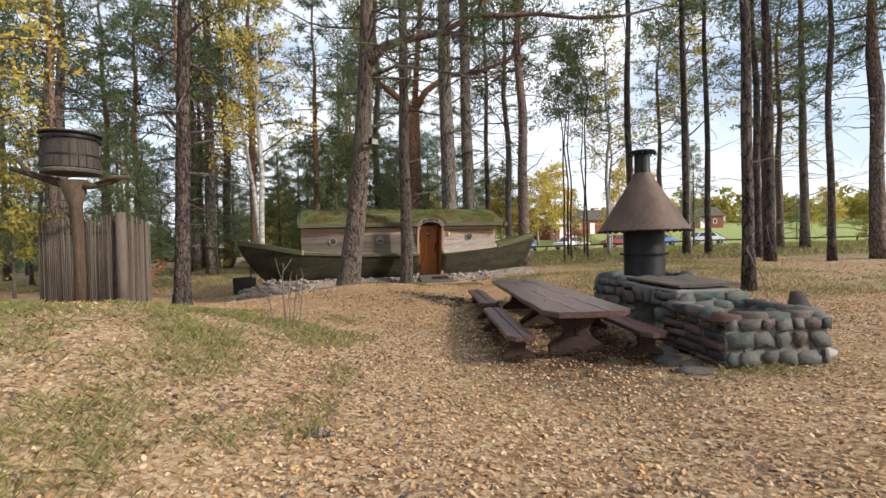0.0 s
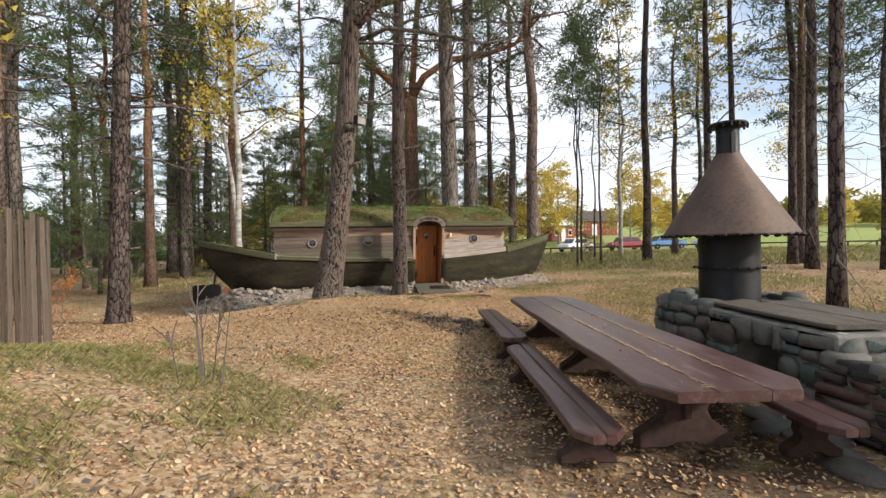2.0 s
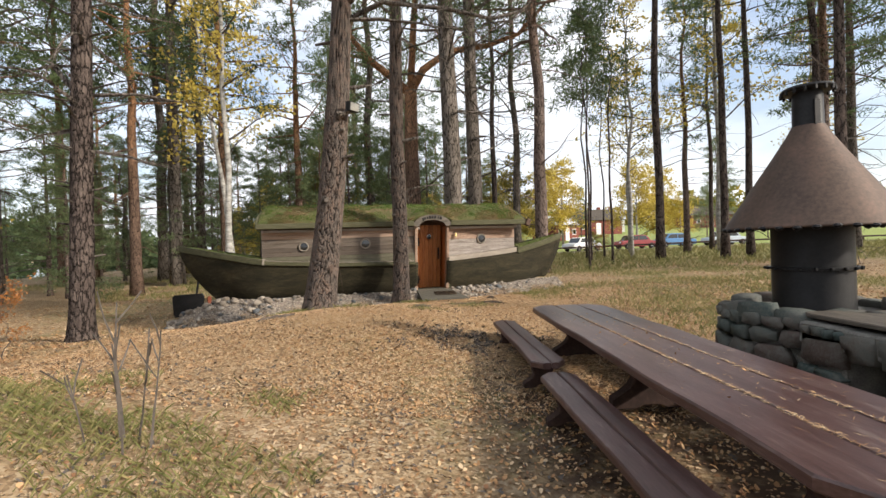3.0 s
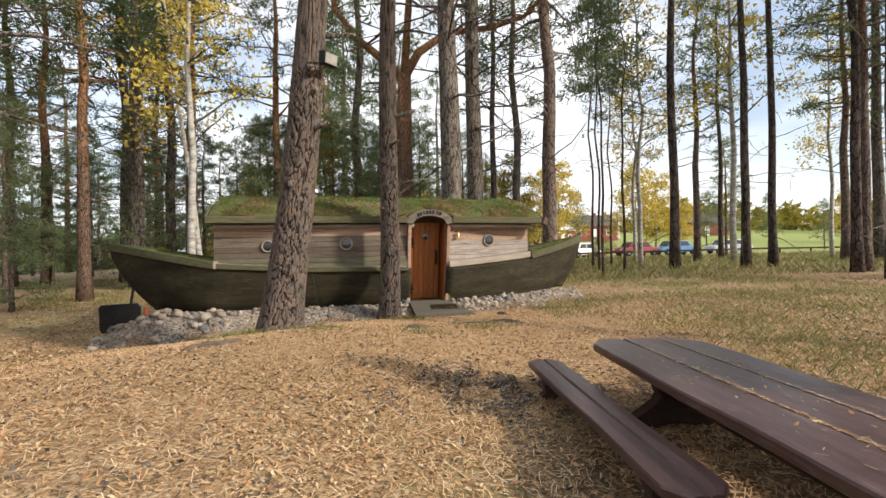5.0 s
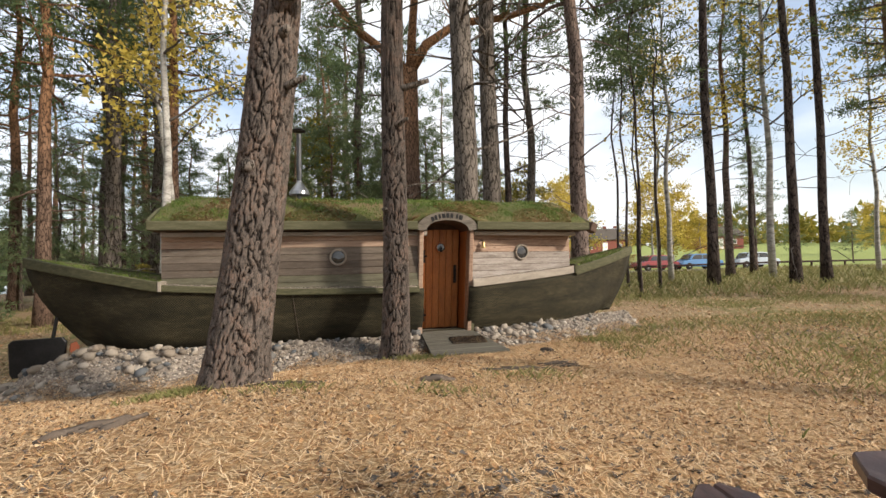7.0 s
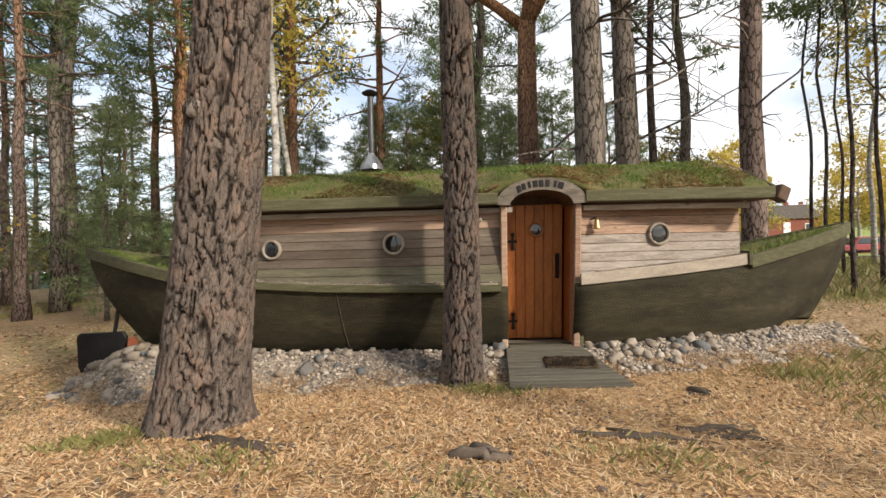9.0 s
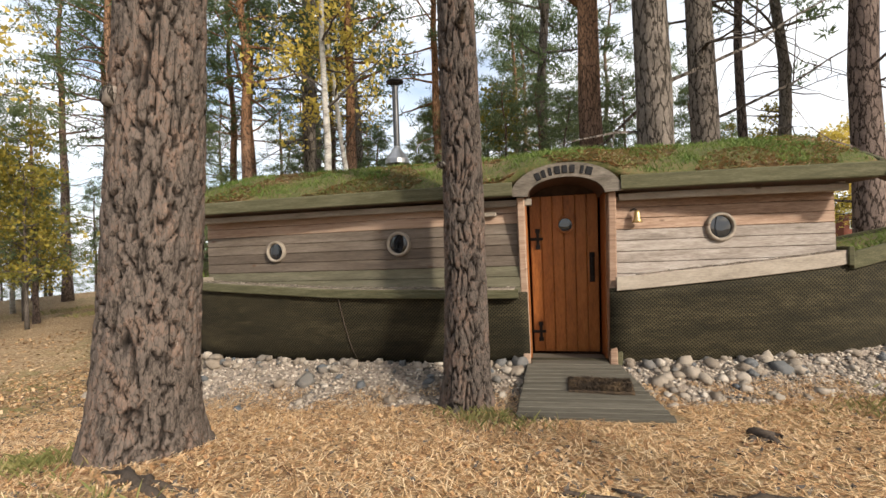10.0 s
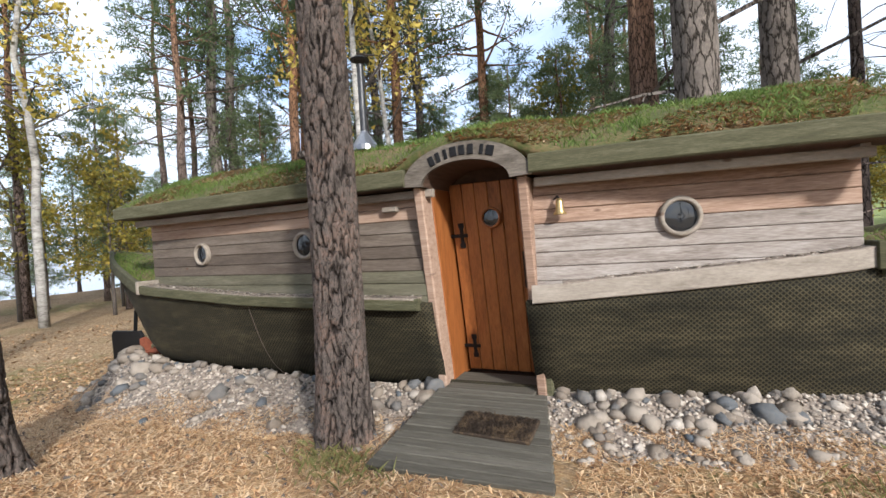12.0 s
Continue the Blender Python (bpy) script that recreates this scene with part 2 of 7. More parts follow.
FENCE = mat("grey_fence_wood", [(0.02, 0.015, 0.012), (0.058, 0.044, 0.034), (0.105, 0.081, 0.063), (0.175, 0.145, 0.118)], scale=(4, 4, 0.5), size=4, fine=20, rough=0.9, bump=0.5, rnd=0.6)
POSTWOOD = mat("brown_post_wood", [(0.026, 0.017, 0.011), (0.065, 0.043, 0.028), (0.115, 0.082, 0.053)], scale=(4, 4, 0.5), size=4, fine=20, rough=0.85, bump=0.5)
TUBWOOD = mat("weathered_tub_staves", [(0.018, 0.015, 0.013), (0.042, 0.035, 0.030), (0.078, 0.066, 0.055)], scale=(4, 4, 0.5), size=4, fine=20, rough=0.9, bump=0.4, rnd=0.3)
STONE = mat("grey_boulder", [(0.16, 0.165, 0.16), (0.30, 0.29, 0.27), (0.46, 0.42, 0.38)], size=4, fine=45, rough=0.85, bump=0.4, depth=0.01, rnd=0.55)
PEBBLE = mat("bank_stone", [(0.065, 0.085, 0.108), (0.115, 0.113, 0.11), (0.18, 0.145, 0.112), (0.23, 0.196, 0.158), (0.29, 0.25, 0.206), (0.43, 0.395, 0.35)], size=5, fine=40, rough=0.8, bump=0.5, depth=0.008, rnd=0.85)
FIRESTONE = mat("sooty_fieldstone", [(0.016, 0.022, 0.021), (0.04, 0.056, 0.052), (0.085, 0.09, 0.08), (0.10, 0.093, 0.082), (0.068, 0.046, 0.038), (0.135, 0.127, 0.114)], size=5, fine=35, rough=0.75, bump=0.8, depth=0.03, rnd=0.6)
SOOT = mat("soot_black_stone", [(0.012, 0.012, 0.012), (0.03, 0.028, 0.027), (0.075, 0.04, 0.03), (0.10, 0.09, 0.08)], size=4, fine=35, rough=0.8, bump=0.7, depth=0.02, rnd=0.65)
MORTAR = mat("mortar", [(0.06, 0.057, 0.052), (0.21, 0.2, 0.18)], size=6, fine=60, rough=0.95, bump=0.5)
HOOD = mat("rusty_sheet_steel", [(0.051, 0.0357, 0.0289), (0.0892, 0.0612, 0.0476), (0.136, 0.085, 0.0638)], size=2.2, fine=26, rough=0.62, bump=0.12, depth=0.005, metal=0.35)
IRON = mat("black_iron", [(0.007, 0.007, 0.0077), (0.0196, 0.0189, 0.0196)], size=6, fine=30, rough=0.5, bump=0.2, metal=0.4)
STEEL = mat("galvanised_steel", [(0.25, 0.25, 0.26), (0.42, 0.42, 0.42)], size=3, rough=0.3, bump=0.05, metal=0.9)
BRASS = mat("worn_brass", [(0.35, 0.24, 0.10), (0.55, 0.42, 0.2)], size=8, rough=0.4, bump=0.1, metal=0.8)
RUST = mat("rusty_propeller", [(0.12, 0.035, 0.02), (0.26, 0.08, 0.04)], size=6, rough=0.8)
SLAB = mat("worn_slab_board", [(0.035, 0.03, 0.024), (0.075, 0.062, 0.05), (0.13, 0.11, 0.088)], scale=(3, 0.6, 3), size=4, fine=25, rough=0.8, bump=0.4)
DULLGLASS = mat("dusty_lamp_glass", [(0.16, 0.16, 0.14), (0.30, 0.29, 0.26)], size=6, fine=30, rough=0.25, bump=0.05, spec=0.5)
PIPE = mat("sooted_steel_pipe", [(0.06, 0.06, 0.062), (0.14, 0.14, 0.145)], scale=(1, 1, 0.3), size=5, rough=0.4, bump=0.1, metal=0.7)
GLASS = plain_glass("dark_window_glass", (0.012, 0.014, 0.017))
CARGLASS = plain_glass("car_glass", (0.03, 0.04, 0.05))
MATFIBRE = mat("coir_mat", [(0.016, 0.011, 0.008), (0.038, 0.026, 0.017), (0.15, 0.10, 0.055)], size=9, fine=60, rough=0.95, bump=0.8, depth=0.02)
TURF = mat("turf", [(0.035, 0.05, 0.012), (0.07, 0.08, 0.024), (0.13, 0.095, 0.045), (0.20, 0.125, 0.07)], size=1.1, fine=26, rough=0.95, bump=0.8, depth=0.03)
GRAVEL = mat("fine_gravel", [(0.105, 0.086, 0.07), (0.235, 0.193, 0.157), (0.42, 0.36, 0.30)], size=9, fine=70, rough=0.9, bump=0.9, depth=0.02)
CHIPS = mat("loose_gravel", [(0.0820, 0.0800, 0.0819), (0.1968, 0.1640, 0.1326), (0.3444, 0.2880, 0.2340), (0.4920, 0.4400, 0.3744)], size=9, fine=40, rough=0.85, bump=0.2, island=0.95)
WATER = mat("lake_water", [(0.05, 0.08, 0.10), (0.08, 0.115, 0.14)], size=0.4, fine=3, rough=0.12, bump=0.15, depth=0.05, spec=0.6)
REDHOUSE = mat("red_boards", [(0.15, 0.045, 0.033), (0.23, 0.075, 0.055)], scale=(8, 8, 0.3), size=3, rough=0.8)
WHITE = mat("white_paint", [(0.70, 0.70, 0.68), (0.8, 0.8, 0.78)], size=3, rough=0.7, bump=0.1)
ROOFGREY = mat("pale_roof", [(0.36, 0.37, 0.38), (0.5, 0.5, 0.5)], size=2, rough=0.7)
RUBBER = mat("tyre_rubber", [(0.015, 0.015, 0.015), (0.03, 0.03, 0.03)], size=6, rough=0.8)


def hull_material():
    """Dark tarred netting over olive sheeting, with streaks along the hull."""
    m = mat("netted_hull", [(0.014, 0.012, 0.0055), (0.042, 0.035, 0.017), (0.10, 0.082, 0.042)], scale=(0.35, 1, 1.6), size=2.4, fine=14, rough=0.85, bump=0.2)
    t = m.node_tree
    n, li = t.nodes, t.links
    bs, co = n["Principled BSDF"], n["Texture Coordinate"]
    base, low = bs.inputs["Base Color"].links[0].from_socket, n["Bump"]
    last = None
    for turn in (0.8, -0.8):
        mp, wv = n.new("ShaderNodeMapping"), n.new("ShaderNodeTexWave")
        mp.inputs["Rotation"].default_value = (0, turn, 0)
        wv.wave_type, wv.bands_direction = 'BANDS', 'X'
        wv.inputs["Scale"].default_value, wv.inputs["Distortion"].default_value = 11.0, 0.4
        wv.inputs["Detail Scale"].default_value = 0.25
        li.new(co.outputs["Object"], mp.inputs[0])
        li.new(mp.outputs[0], wv.inputs["Vector"])
        if last is None:
            last = wv.outputs[1]
        else:
            mxm = n.new("ShaderNodeMath")
            mxm.operation = 'MAXIMUM'
            li.new(last, mxm.inputs[0])
            li.new(wv.outputs[1], mxm.inputs[1])
            last = mxm.outputs[0]
    rg = n.new("ShaderNodeMapRange")
    rg.inputs[1].default_value, rg.inputs[2].default_value, rg.inputs[3].default_value = 0.62, 0.92, 0.20
    li.new(last, rg.inputs[0])
    mc = n.new("ShaderNodeMix")
    mc.data_type, mc.blend_type = 'RGBA', 'MULTIPLY'
    mc.inputs[0].default_value = 1.0
    li.new(base, mc.inputs[6])
    li.new(rg.outputs[0], mc.inputs[7])
    li.new(mc.outputs[2], bs.inputs["Base Color"])
    b2 = n.new("ShaderNodeBump")
    b2.inputs["Strength"].default_value, b2.inputs["Distance"].default_value = 0.6, 0.008
    li.new(rg.outputs[0], b2.inputs["Height"])
    li.new(low.outputs[0], b2.inputs["Normal"])
    li.new(b2.outputs[0], bs.inputs["Normal"])
    return m


for q in (WALLWOOD, WALLRED, TRIM):
    knotty(q)
# left wall boards: damp weathered wood, darkened further for the trees' and eave's shade
WALLDARK = knotty(mat("damp_shaded_planks", [(0.05, 0.038, 0.03), (0.12, 0.095, 0.075), (0.22, 0.185, 0.153)], scale=(0.8, 4, 9), size=2.2, fine=14, rough=0.8, bump=0.4, depth=0.006, rnd=0.35))
WALLGREEN = knotty(mat("algae_stained_planks", [(0.055, 0.052, 0.034), (0.125, 0.115, 0.078), (0.22, 0.20, 0.152)], scale=(0.8, 4, 9), size=2.2, fine=14, rough=0.8, bump=0.35, depth=0.006, rnd=0.3))
HULL = hull_material()


def ground_material():
    """Leaf and needle litter, with grass in patches and a mown meadow past the road."""
    m = mat("forest_floor", [(0.11, 0.07, 0.04), (0.235, 0.155, 0.085), (0.335, 0.235, 0.13), (0.42, 0.315, 0.185)], size=0.9, fine=26, rough=0.95, bump=0.9, depth=0.03, mix=0.6, spec=0.1)
    t = m.node_tree
    n, li = t.nodes, t.links
    bs, co = n["Principled BSDF"], n["Texture Coordinate"]
    col = bs.inputs["Base Color"].links[0].from_socket

    def noise_at(s, lo, hi):
        q, r = n.new("ShaderNodeTexNoise"), n.new("ShaderNodeMapRange")
        q.inputs["Scale"].default_value, q.inputs["Detail"].default_value = s, 5
        r.inputs[1].default_value, r.inputs[2].default_value = lo, hi
        li.new(co.outputs["Object"], q.inputs["Vector"])
        li.new(q.outputs[0], r.inputs[0])
        return r.outputs[0]

    def over(colour, fac):
        nonlocal col
        mx = n.new("ShaderNodeMix")
        mx.data_type = 'RGBA'
        li.new(fac, mx.inputs[0])
        li.new(col, mx.inputs[6])
        mx.inputs[7].default_value = (*colour, 1)
        col = mx.outputs[2]

    def times(a, b):
        q = n.new("ShaderNodeMath")
        q.operation = 'MULTIPLY'
        li.new(a, q.inputs[0])
        li.new(b, q.inputs[1])
        return q.outputs[0]
    # single leaves too small to model: cells of their own colour
    vo, vr, vm = n.new("ShaderNodeTexVoronoi"), n.new("ShaderNodeValToRGB"), n.new("ShaderNodeMix")
    wob, wadd = n.new("ShaderNodeTexNoise"), n.new("ShaderNodeMix")
    wob.inputs["Scale"].default_value = 14.0
    wadd.data_type, wadd.blend_type = 'RGBA', 'LINEAR_LIGHT'
    wadd.inputs[0].default_value = 0.06
    li.new(co.outputs["Object"], wob.inputs["Vector"])
    li.new(co.outputs["Object"], wadd.inputs[6])
    li.new(wob.outputs[1], wadd.inputs[7])
    vo.inputs["Scale"].default_value = 27.0
    li.new(wadd.outputs[2], vo.inputs["Vector"])
    sx = n.new("ShaderNodeSeparateXYZ")
    li.new(vo.outputs["Color"], sx.inputs[0])
    e2 = vr.color_ramp.elements
    for q in range(4):
        e2.new(0.5)
    for q, cc in enumerate(((0.085, 0.055, 0.036), (0.17, 0.11, 0.066), (0.27, 0.18, 0.105), (0.34, 0.24, 0.145), (0.42, 0.32, 0.205), (0.50, 0.405, 0.285))):
        e2[q].position, e2[q].color = q / 5, (*cc, 1)
    li.new(sx.outputs[0], vr.inputs[0])
    vm.data_type = 'RGBA'
    vm.inputs[0].default_value = 0.62
    li.new(col, vm.inputs[6])
    li.new(vr.outputs[0], vm.inputs[7])
    col = vm.outputs[2]
    vb = n.new("ShaderNodeBump")
    vb.inputs["Strength"].default_value, vb.inputs["Distance"].default_value = 0.8, 0.02
    li.new(sx.outputs[1], vb.inputs["Height"])
    li.new(n["Bump"].outputs[0], vb.inputs["Normal"])
    li.new(vb.outputs[0], bs.inputs["Normal"])
    over((0.15, 0.15, 0.055), times(noise_at(0.16, 0.50, 0.62), noise_at(5.0, 0.42, 0.6)))
    over((0.095, 0.06, 0.04), times(noise_at(0.45, 0.60, 0.72), noise_at(9.0, 0.45, 0.55)))
    sp = n.new("ShaderNodeSeparateXYZ")
    li.new(co.outputs["Object"], sp.inputs[0])

    def band(axis, lo, hi):
        r = n.new("ShaderNodeMapRange")
        r.inputs[1].default_value, r.inputs[2].default_value = lo, hi
        li.new(sp.outputs[axis], r.inputs[0])
        return r.outputs[0]
    def spot(cx, cy, rx, ry):
        q, v = n.new("ShaderNodeVectorMath"), n.new("ShaderNodeVectorMath")
        q.operation, v.operation = 'SUBTRACT', 'MULTIPLY'
        q.inputs[1].default_value, v.inputs[1].default_value = (cx, cy, 0), (1 / rx, 1 / ry, 0)
        li.new(co.outputs["Object"], q.inputs[0])
        li.new(q.outputs[0], v.inputs[0])
        e = n.new("ShaderNodeVectorMath")
        e.operation = 'LENGTH'
        li.new(v.outputs[0], e.inputs[0])
        r = n.new("ShaderNodeMapRange")
        r.inputs[1].default_value, r.inputs[2].default_value = 1.15, 0.6
        li.new(e.outputs["Value"], r.inputs[0])
        return r.outputs[0]
    # darker brown ground under the table and along its side
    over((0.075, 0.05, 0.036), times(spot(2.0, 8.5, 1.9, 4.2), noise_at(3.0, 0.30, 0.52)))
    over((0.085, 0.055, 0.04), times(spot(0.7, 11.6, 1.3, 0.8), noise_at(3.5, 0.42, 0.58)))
    # a carpet of straw-coloured needles before the cabin
    over((0.33, 0.215, 0.11), times(spot(-0.5, 15.0, 8.5, 5.0), noise_at(11.0, 0.40, 0.62)))
    over((0.50, 0.36, 0.20), times(spot(-0.5, 14.5, 9.0, 5.5), noise_at(38.0, 0.52, 0.68)))
    over((0.30, 0.28, 0.13), times(band(1, 26, 36), times(band(0, 2, 7), noise_at(1.2, 0.35, 0.6))))
    over((0.25, 0.29, 0.10), times(band(1, 52, 56), band(0, 0, 10)))
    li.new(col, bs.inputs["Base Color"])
    return m


FLOOR = ground_material()

# ---- building helpers ----


class Geo:
    """Vertices and faces of one mesh, gathered piece by piece."""

    def __init__(self):
        self.v, self.f = [], []

    def add(self, verts, faces, m=None):
        k = len(self.v)
        self.v += [tuple(m @ Vector(p)) if m else tuple(p) for p in verts]
        self.f += [tuple(i + k for i in q) for q in faces]
        return self

    def box(self, c, s, b=0.006, m=None):
        """A box with chamfered edges."""
        hx, hy, hz = (q / 2 for q in s)
        b = min(b, hx * 0.45, hy * 0.45, hz * 0.45)
        vs, idx = [], {}
        for sx in (-1, 1):
            for sy in (-1, 1):
                for sz in (-1, 1):
                    for a in range(3):
                        p = [sx * hx, sy * hy, sz * hz]
                        for q, sg in enumerate((sx, sy, sz)):
                            if q != a:
                                p[q] -= sg * b
                        idx[sx, sy, sz, a] = len(vs)
                        vs.append((p[0] + c[0], p[1] + c[1], p[2] + c[2]))
        fs = []
        for a in range(3):
            o1, o2 = [q for q in range(3) if q != a]
            for sg in (-1, 1):
                ring = []
                for s1, s2 in ((-1, -1), (1, -1), (1, 1), (-1, 1)):
                    k = [0, 0, 0]
                    k[a], k[o1], k[o2] = sg, s1, s2
                    ring.append(idx[(*k, a)])
                fs.append(tuple(ring if (sg > 0) == (a != 1) else ring[::-1]))
            for s1 in (-1, 1):
                for s2 in (-1, 1):
                    k0, k1 = [0, 0, 0], [0, 0, 0]
                    k0[a], k1[a] = -1, 1
                    k0[o1] = k1[o1] = s1
                    k0[o2] = k1[o2] = s2
                    q = [idx[(*k0, o1)], idx[(*k1, o1)], idx[(*k1, o2)], idx[(*k0, o2)]]
                    fs.append(tuple(q if (s1 * s2 > 0) == (a != 1) else q[::-1]))
        for sx in (-1, 1):
            for sy in (-1, 1):
                for sz in (-1, 1):
                    q = [idx[sx, sy, sz, a] for a in range(3)]
                    fs.append(tuple(q if sx * sy * sz > 0 else q[::-1]))
        return self.add(vs, fs, m)

    def tube(self, path, radii, n=8, m=None, rough=0.0):
        """A tapered tube along a path, closed at both ends."""
        k = len(self.v)
        vs, fs = [], []
        side = Vector((1, 0, 0))
        for i, p in enumerate(path):
            p = Vector(p)
            d = (Vector(path[min(i + 1, len(path) - 1)]) - Vector(path[max(i - 1, 0)])).normalized()
            side = (side - d * side.dot(d))
            if side.length < 0.05:
                side = d.orthogonal()
            side.normalize()
            up = d.cross(side)
            r = radii[i] if hasattr(radii, "__len__") else radii
            for j in range(n):
                a = math.tau * j / n
                rr = r * (1 + rough * (random.random() - 0.5))
                vs.append(p + (side * math.cos(a) + up * math.sin(a)) * rr)
        for i in range(len(path) - 1):
            for j in range(n):
                a, b = i * n + j, i * n + (j + 1) % n
                fs.append((a, b, b + n, a + n))
        fs.append(tuple(range(n))[::-1])
        fs.append(tuple(range((len(path) - 1) * n, len(path) * n)))
        return self.add(vs, fs, m)

    def lathe(self, profile, n=32, m=None):
        """A surface of revolution about z from (radius, height) pairs."""
        vs = [(r * math.cos(math.tau * j / n), r * math.sin(math.tau * j / n), z) for r, z in profile for j in range(n)]
        fs = [(i * n + j, i * n + (j + 1) % n, (i + 1) * n + (j + 1) % n, (i + 1) * n + j) for i in range(len(profile) - 1) for j in range(n)]
        return self.add(vs, fs, m)

    def prism(self, outline, depth, m=None, inset=0.0):
        """An outline in x and z, made thick along y, its rims chamfered by inset."""
        n = len(outline)
        cx, cz = sum(p[0] for p in outline) / n, sum(p[1] for p in outline) / n
        rings = []
        for y, k in ((-depth / 2, inset), (-depth / 2 + inset, 0), (depth / 2 - inset, 0), (depth / 2, inset)):
            rings.append([(x - math.copysign(min(k, abs(x - cx)), x - cx), y, z - math.copysign(min(k, abs(z - cz)), z - cz)) for x, z in outline])
        fs = [tuple(range(n))]
        for r in range(3):
            fs += [(r * n + (j + 1) % n, r * n + j, (r + 1) * n + j, (r + 1) * n + (j + 1) % n) for j in range(n)]
        fs.append(tuple(range(3 * n, 4 * n))[::-1])
        return self.add([p for r in rings for p in r], fs, m)

    def sweep(self, path, across, height, b=0.005):
        """A board that follows a path: across is its thickness sideways, height upward; the path runs along its middle."""
        k = []
        for i, p in enumerate(path):
            p = Vector(p)
            d = Vector(path[min(i + 1, len(path) - 1)]) - Vector(path[max(i - 1, 0)])
            s = Vector((d.y, -d.x, 0)).normalized()
            ring = [(-across / 2 + b, -height / 2), (across / 2 - b, -height / 2), (across / 2, -height / 2 + b), (across / 2, height / 2 - b),
                    (across / 2 - b, height / 2), (-across / 2 + b, height / 2), (-across / 2, height / 2 - b), (-across / 2, -height / 2 + b)]
            k += [p + s * x + Vector((0, 0, z)) for x, z in ring]
        fs = [(i * 8 + j, i * 8 + (j + 1) % 8, (i + 1) * 8 + (j + 1) % 8, (i + 1) * 8 + j) for i in range(len(path) - 1) for j in range(8)]
        fs += [tuple(range(8))[::-1], tuple(range((len(path) - 1) * 8, len(path) * 8))]
        return self.add(k, fs)

    def mesh(self, name, material, smooth=False):
        me = bpy.data.meshes.new(name)
        me.from_pydata(self.v, [], self.f)
        me.materials.append(material)
        if smooth:
            me.polygons.foreach_set("use_smooth", [True] * len(me.polygons))
        me.update()
        return me


def fast_mesh(name, v, f, material):
    """A mesh from arrays of vertices and of faces with equally many corners."""
    me = bpy.data.meshes.new(name)
    k = f.shape[1]
    me.vertices.add(len(v))
    me.vertices.foreach_set("co", np.ascontiguousarray(v, dtype=np.float32).ravel())
    me.loops.add(f.size)
    me.loops.foreach_set("vertex_index", np.ascontiguousarray(f, dtype=np.int32).ravel())
    me.polygons.add(len(f))
    me.polygons.foreach_set("loop_start", np.arange(0, f.size, k, dtype=np.int32))
    me.materials.append(material)
    me.update(calc_edges=True)
    return me


def part(name, geo, material, parent, label="", smooth=False):
    me = geo.mesh(name, material, smooth) if isinstance(geo, Geo) else geo
    ob = new(name, me)
    ob.parent = parent
    return tagged(ob, label)


def thing(name, m, label, category, group="", kind=""):
    ob = new(name)
    ob.matrix_basis = m
    return tagged(ob, label, category, group, kind)


def smoothstep(a, b, x):
    q = min(1.0, max(0.0, (x - a) / (b - a)))
    return q * q * (3 - 2 * q)


def swell(x, y, cx, cy, sx, sy):
    return np.exp(-((x - cx) / sx) ** 2 - ((y - cy) / sy) ** 2)


def land(x, y):
    """The height of the ground: a gentle rise, a bank by the fence, a mound under the pines and hollows past the boat."""
    z = 0.010 * np.clip(y, -10, 45) + 0.012 * np.clip(x, -30, 30)
    z = z + 1.05 * swell(x, y, -5.0, 5.3, 2.9, 3.8) + 0.42 * swell(x, y, -2.0, 13.2, 2.8, 3.0)
    z = z - 0.34 * swell(x, y, -8.0, 17.5, 5.0, 2.6) - 0.40 * swell(x, y, -22, 24, 14, 9) - 0.12 * swell(x, y, 2.2, 7.5, 2.5, 5.0)
    z = z + 0.072 * np.clip(y - 56, 0, 70) * np.clip(x / 14, 0, 1)
    q = np.clip((-36 - x) / 24, 0, 1)
    return z + 0.08 * swell(x, y, 1.0, 16.2, 1.6, 1.2) - 4.0 * q * q * (3 - 2 * q)


def ground_z(x, y):
    return float(land(np.float64(x), np.float64(y)))

# ---- ground ----


def axis(lo, hi, step, reach):
    a = list(np.arange(lo, hi + 1e-6, step))
    d, x, left, right = step, 0.0, [], []
    while x < reach:
        d *= 1.25
        x += d
        left.append(lo - x)
        right.append(hi + x)
    return np.array(left[::-1] + a + right)


gx, gy = axis(-14, 16, 0.2, 900), axis(-4, 26, 0.2, 900)
GX, GY = np.meshgrid(gx, gy)
GZ = land(GX, GY)
rough_ground = np.array([[noise.noise((x * 1.3, y * 1.3, 0)) * 0.025 if abs(x) < 20 and -6 < y < 30 else 0 for x in gx] for y in gy])
gv = np.stack([GX, GY, GZ + rough_ground], -1).reshape(-1, 3)
nx = len(gx)
gi = (np.arange(len(gy) - 1)[:, None] * nx + np.arange(nx - 1)[None, :]).ravel()
ground_mesh = fast_mesh("ground", gv, np.stack([gi, gi + 1, gi + nx + 1, gi + nx], 1), FLOOR)
ground_mesh.polygons.foreach_set("use_smooth", [True] * len(ground_mesh.polygons))
tagged(new("ground", ground_mesh), "forest floor of dry leaves, pine needles and thin grass", "ground", kind="structure")

# ---- the boat-shaped cabin ----
BOAT = pose(0, 19.13, 0, 0, 0, 12.25)
boat = thing("boat_house", BOAT, "boat-shaped wooden cabin with dark hull and turf roof", "cabin")


def curve(xs, ys):
    """A smooth curve through stations, as a function."""
    fine_x = np.linspace(xs[0], xs[-1], 241)
    y = np.interp(fine_x, xs, ys)
    pad = np.pad(y, 8, mode="reflect", reflect_type="odd")
    y = np.convolve(pad, np.hanning(17) / np.hanning(17).sum(), mode="valid")
    return lambda u: float(np.interp(u, fine_x, y))


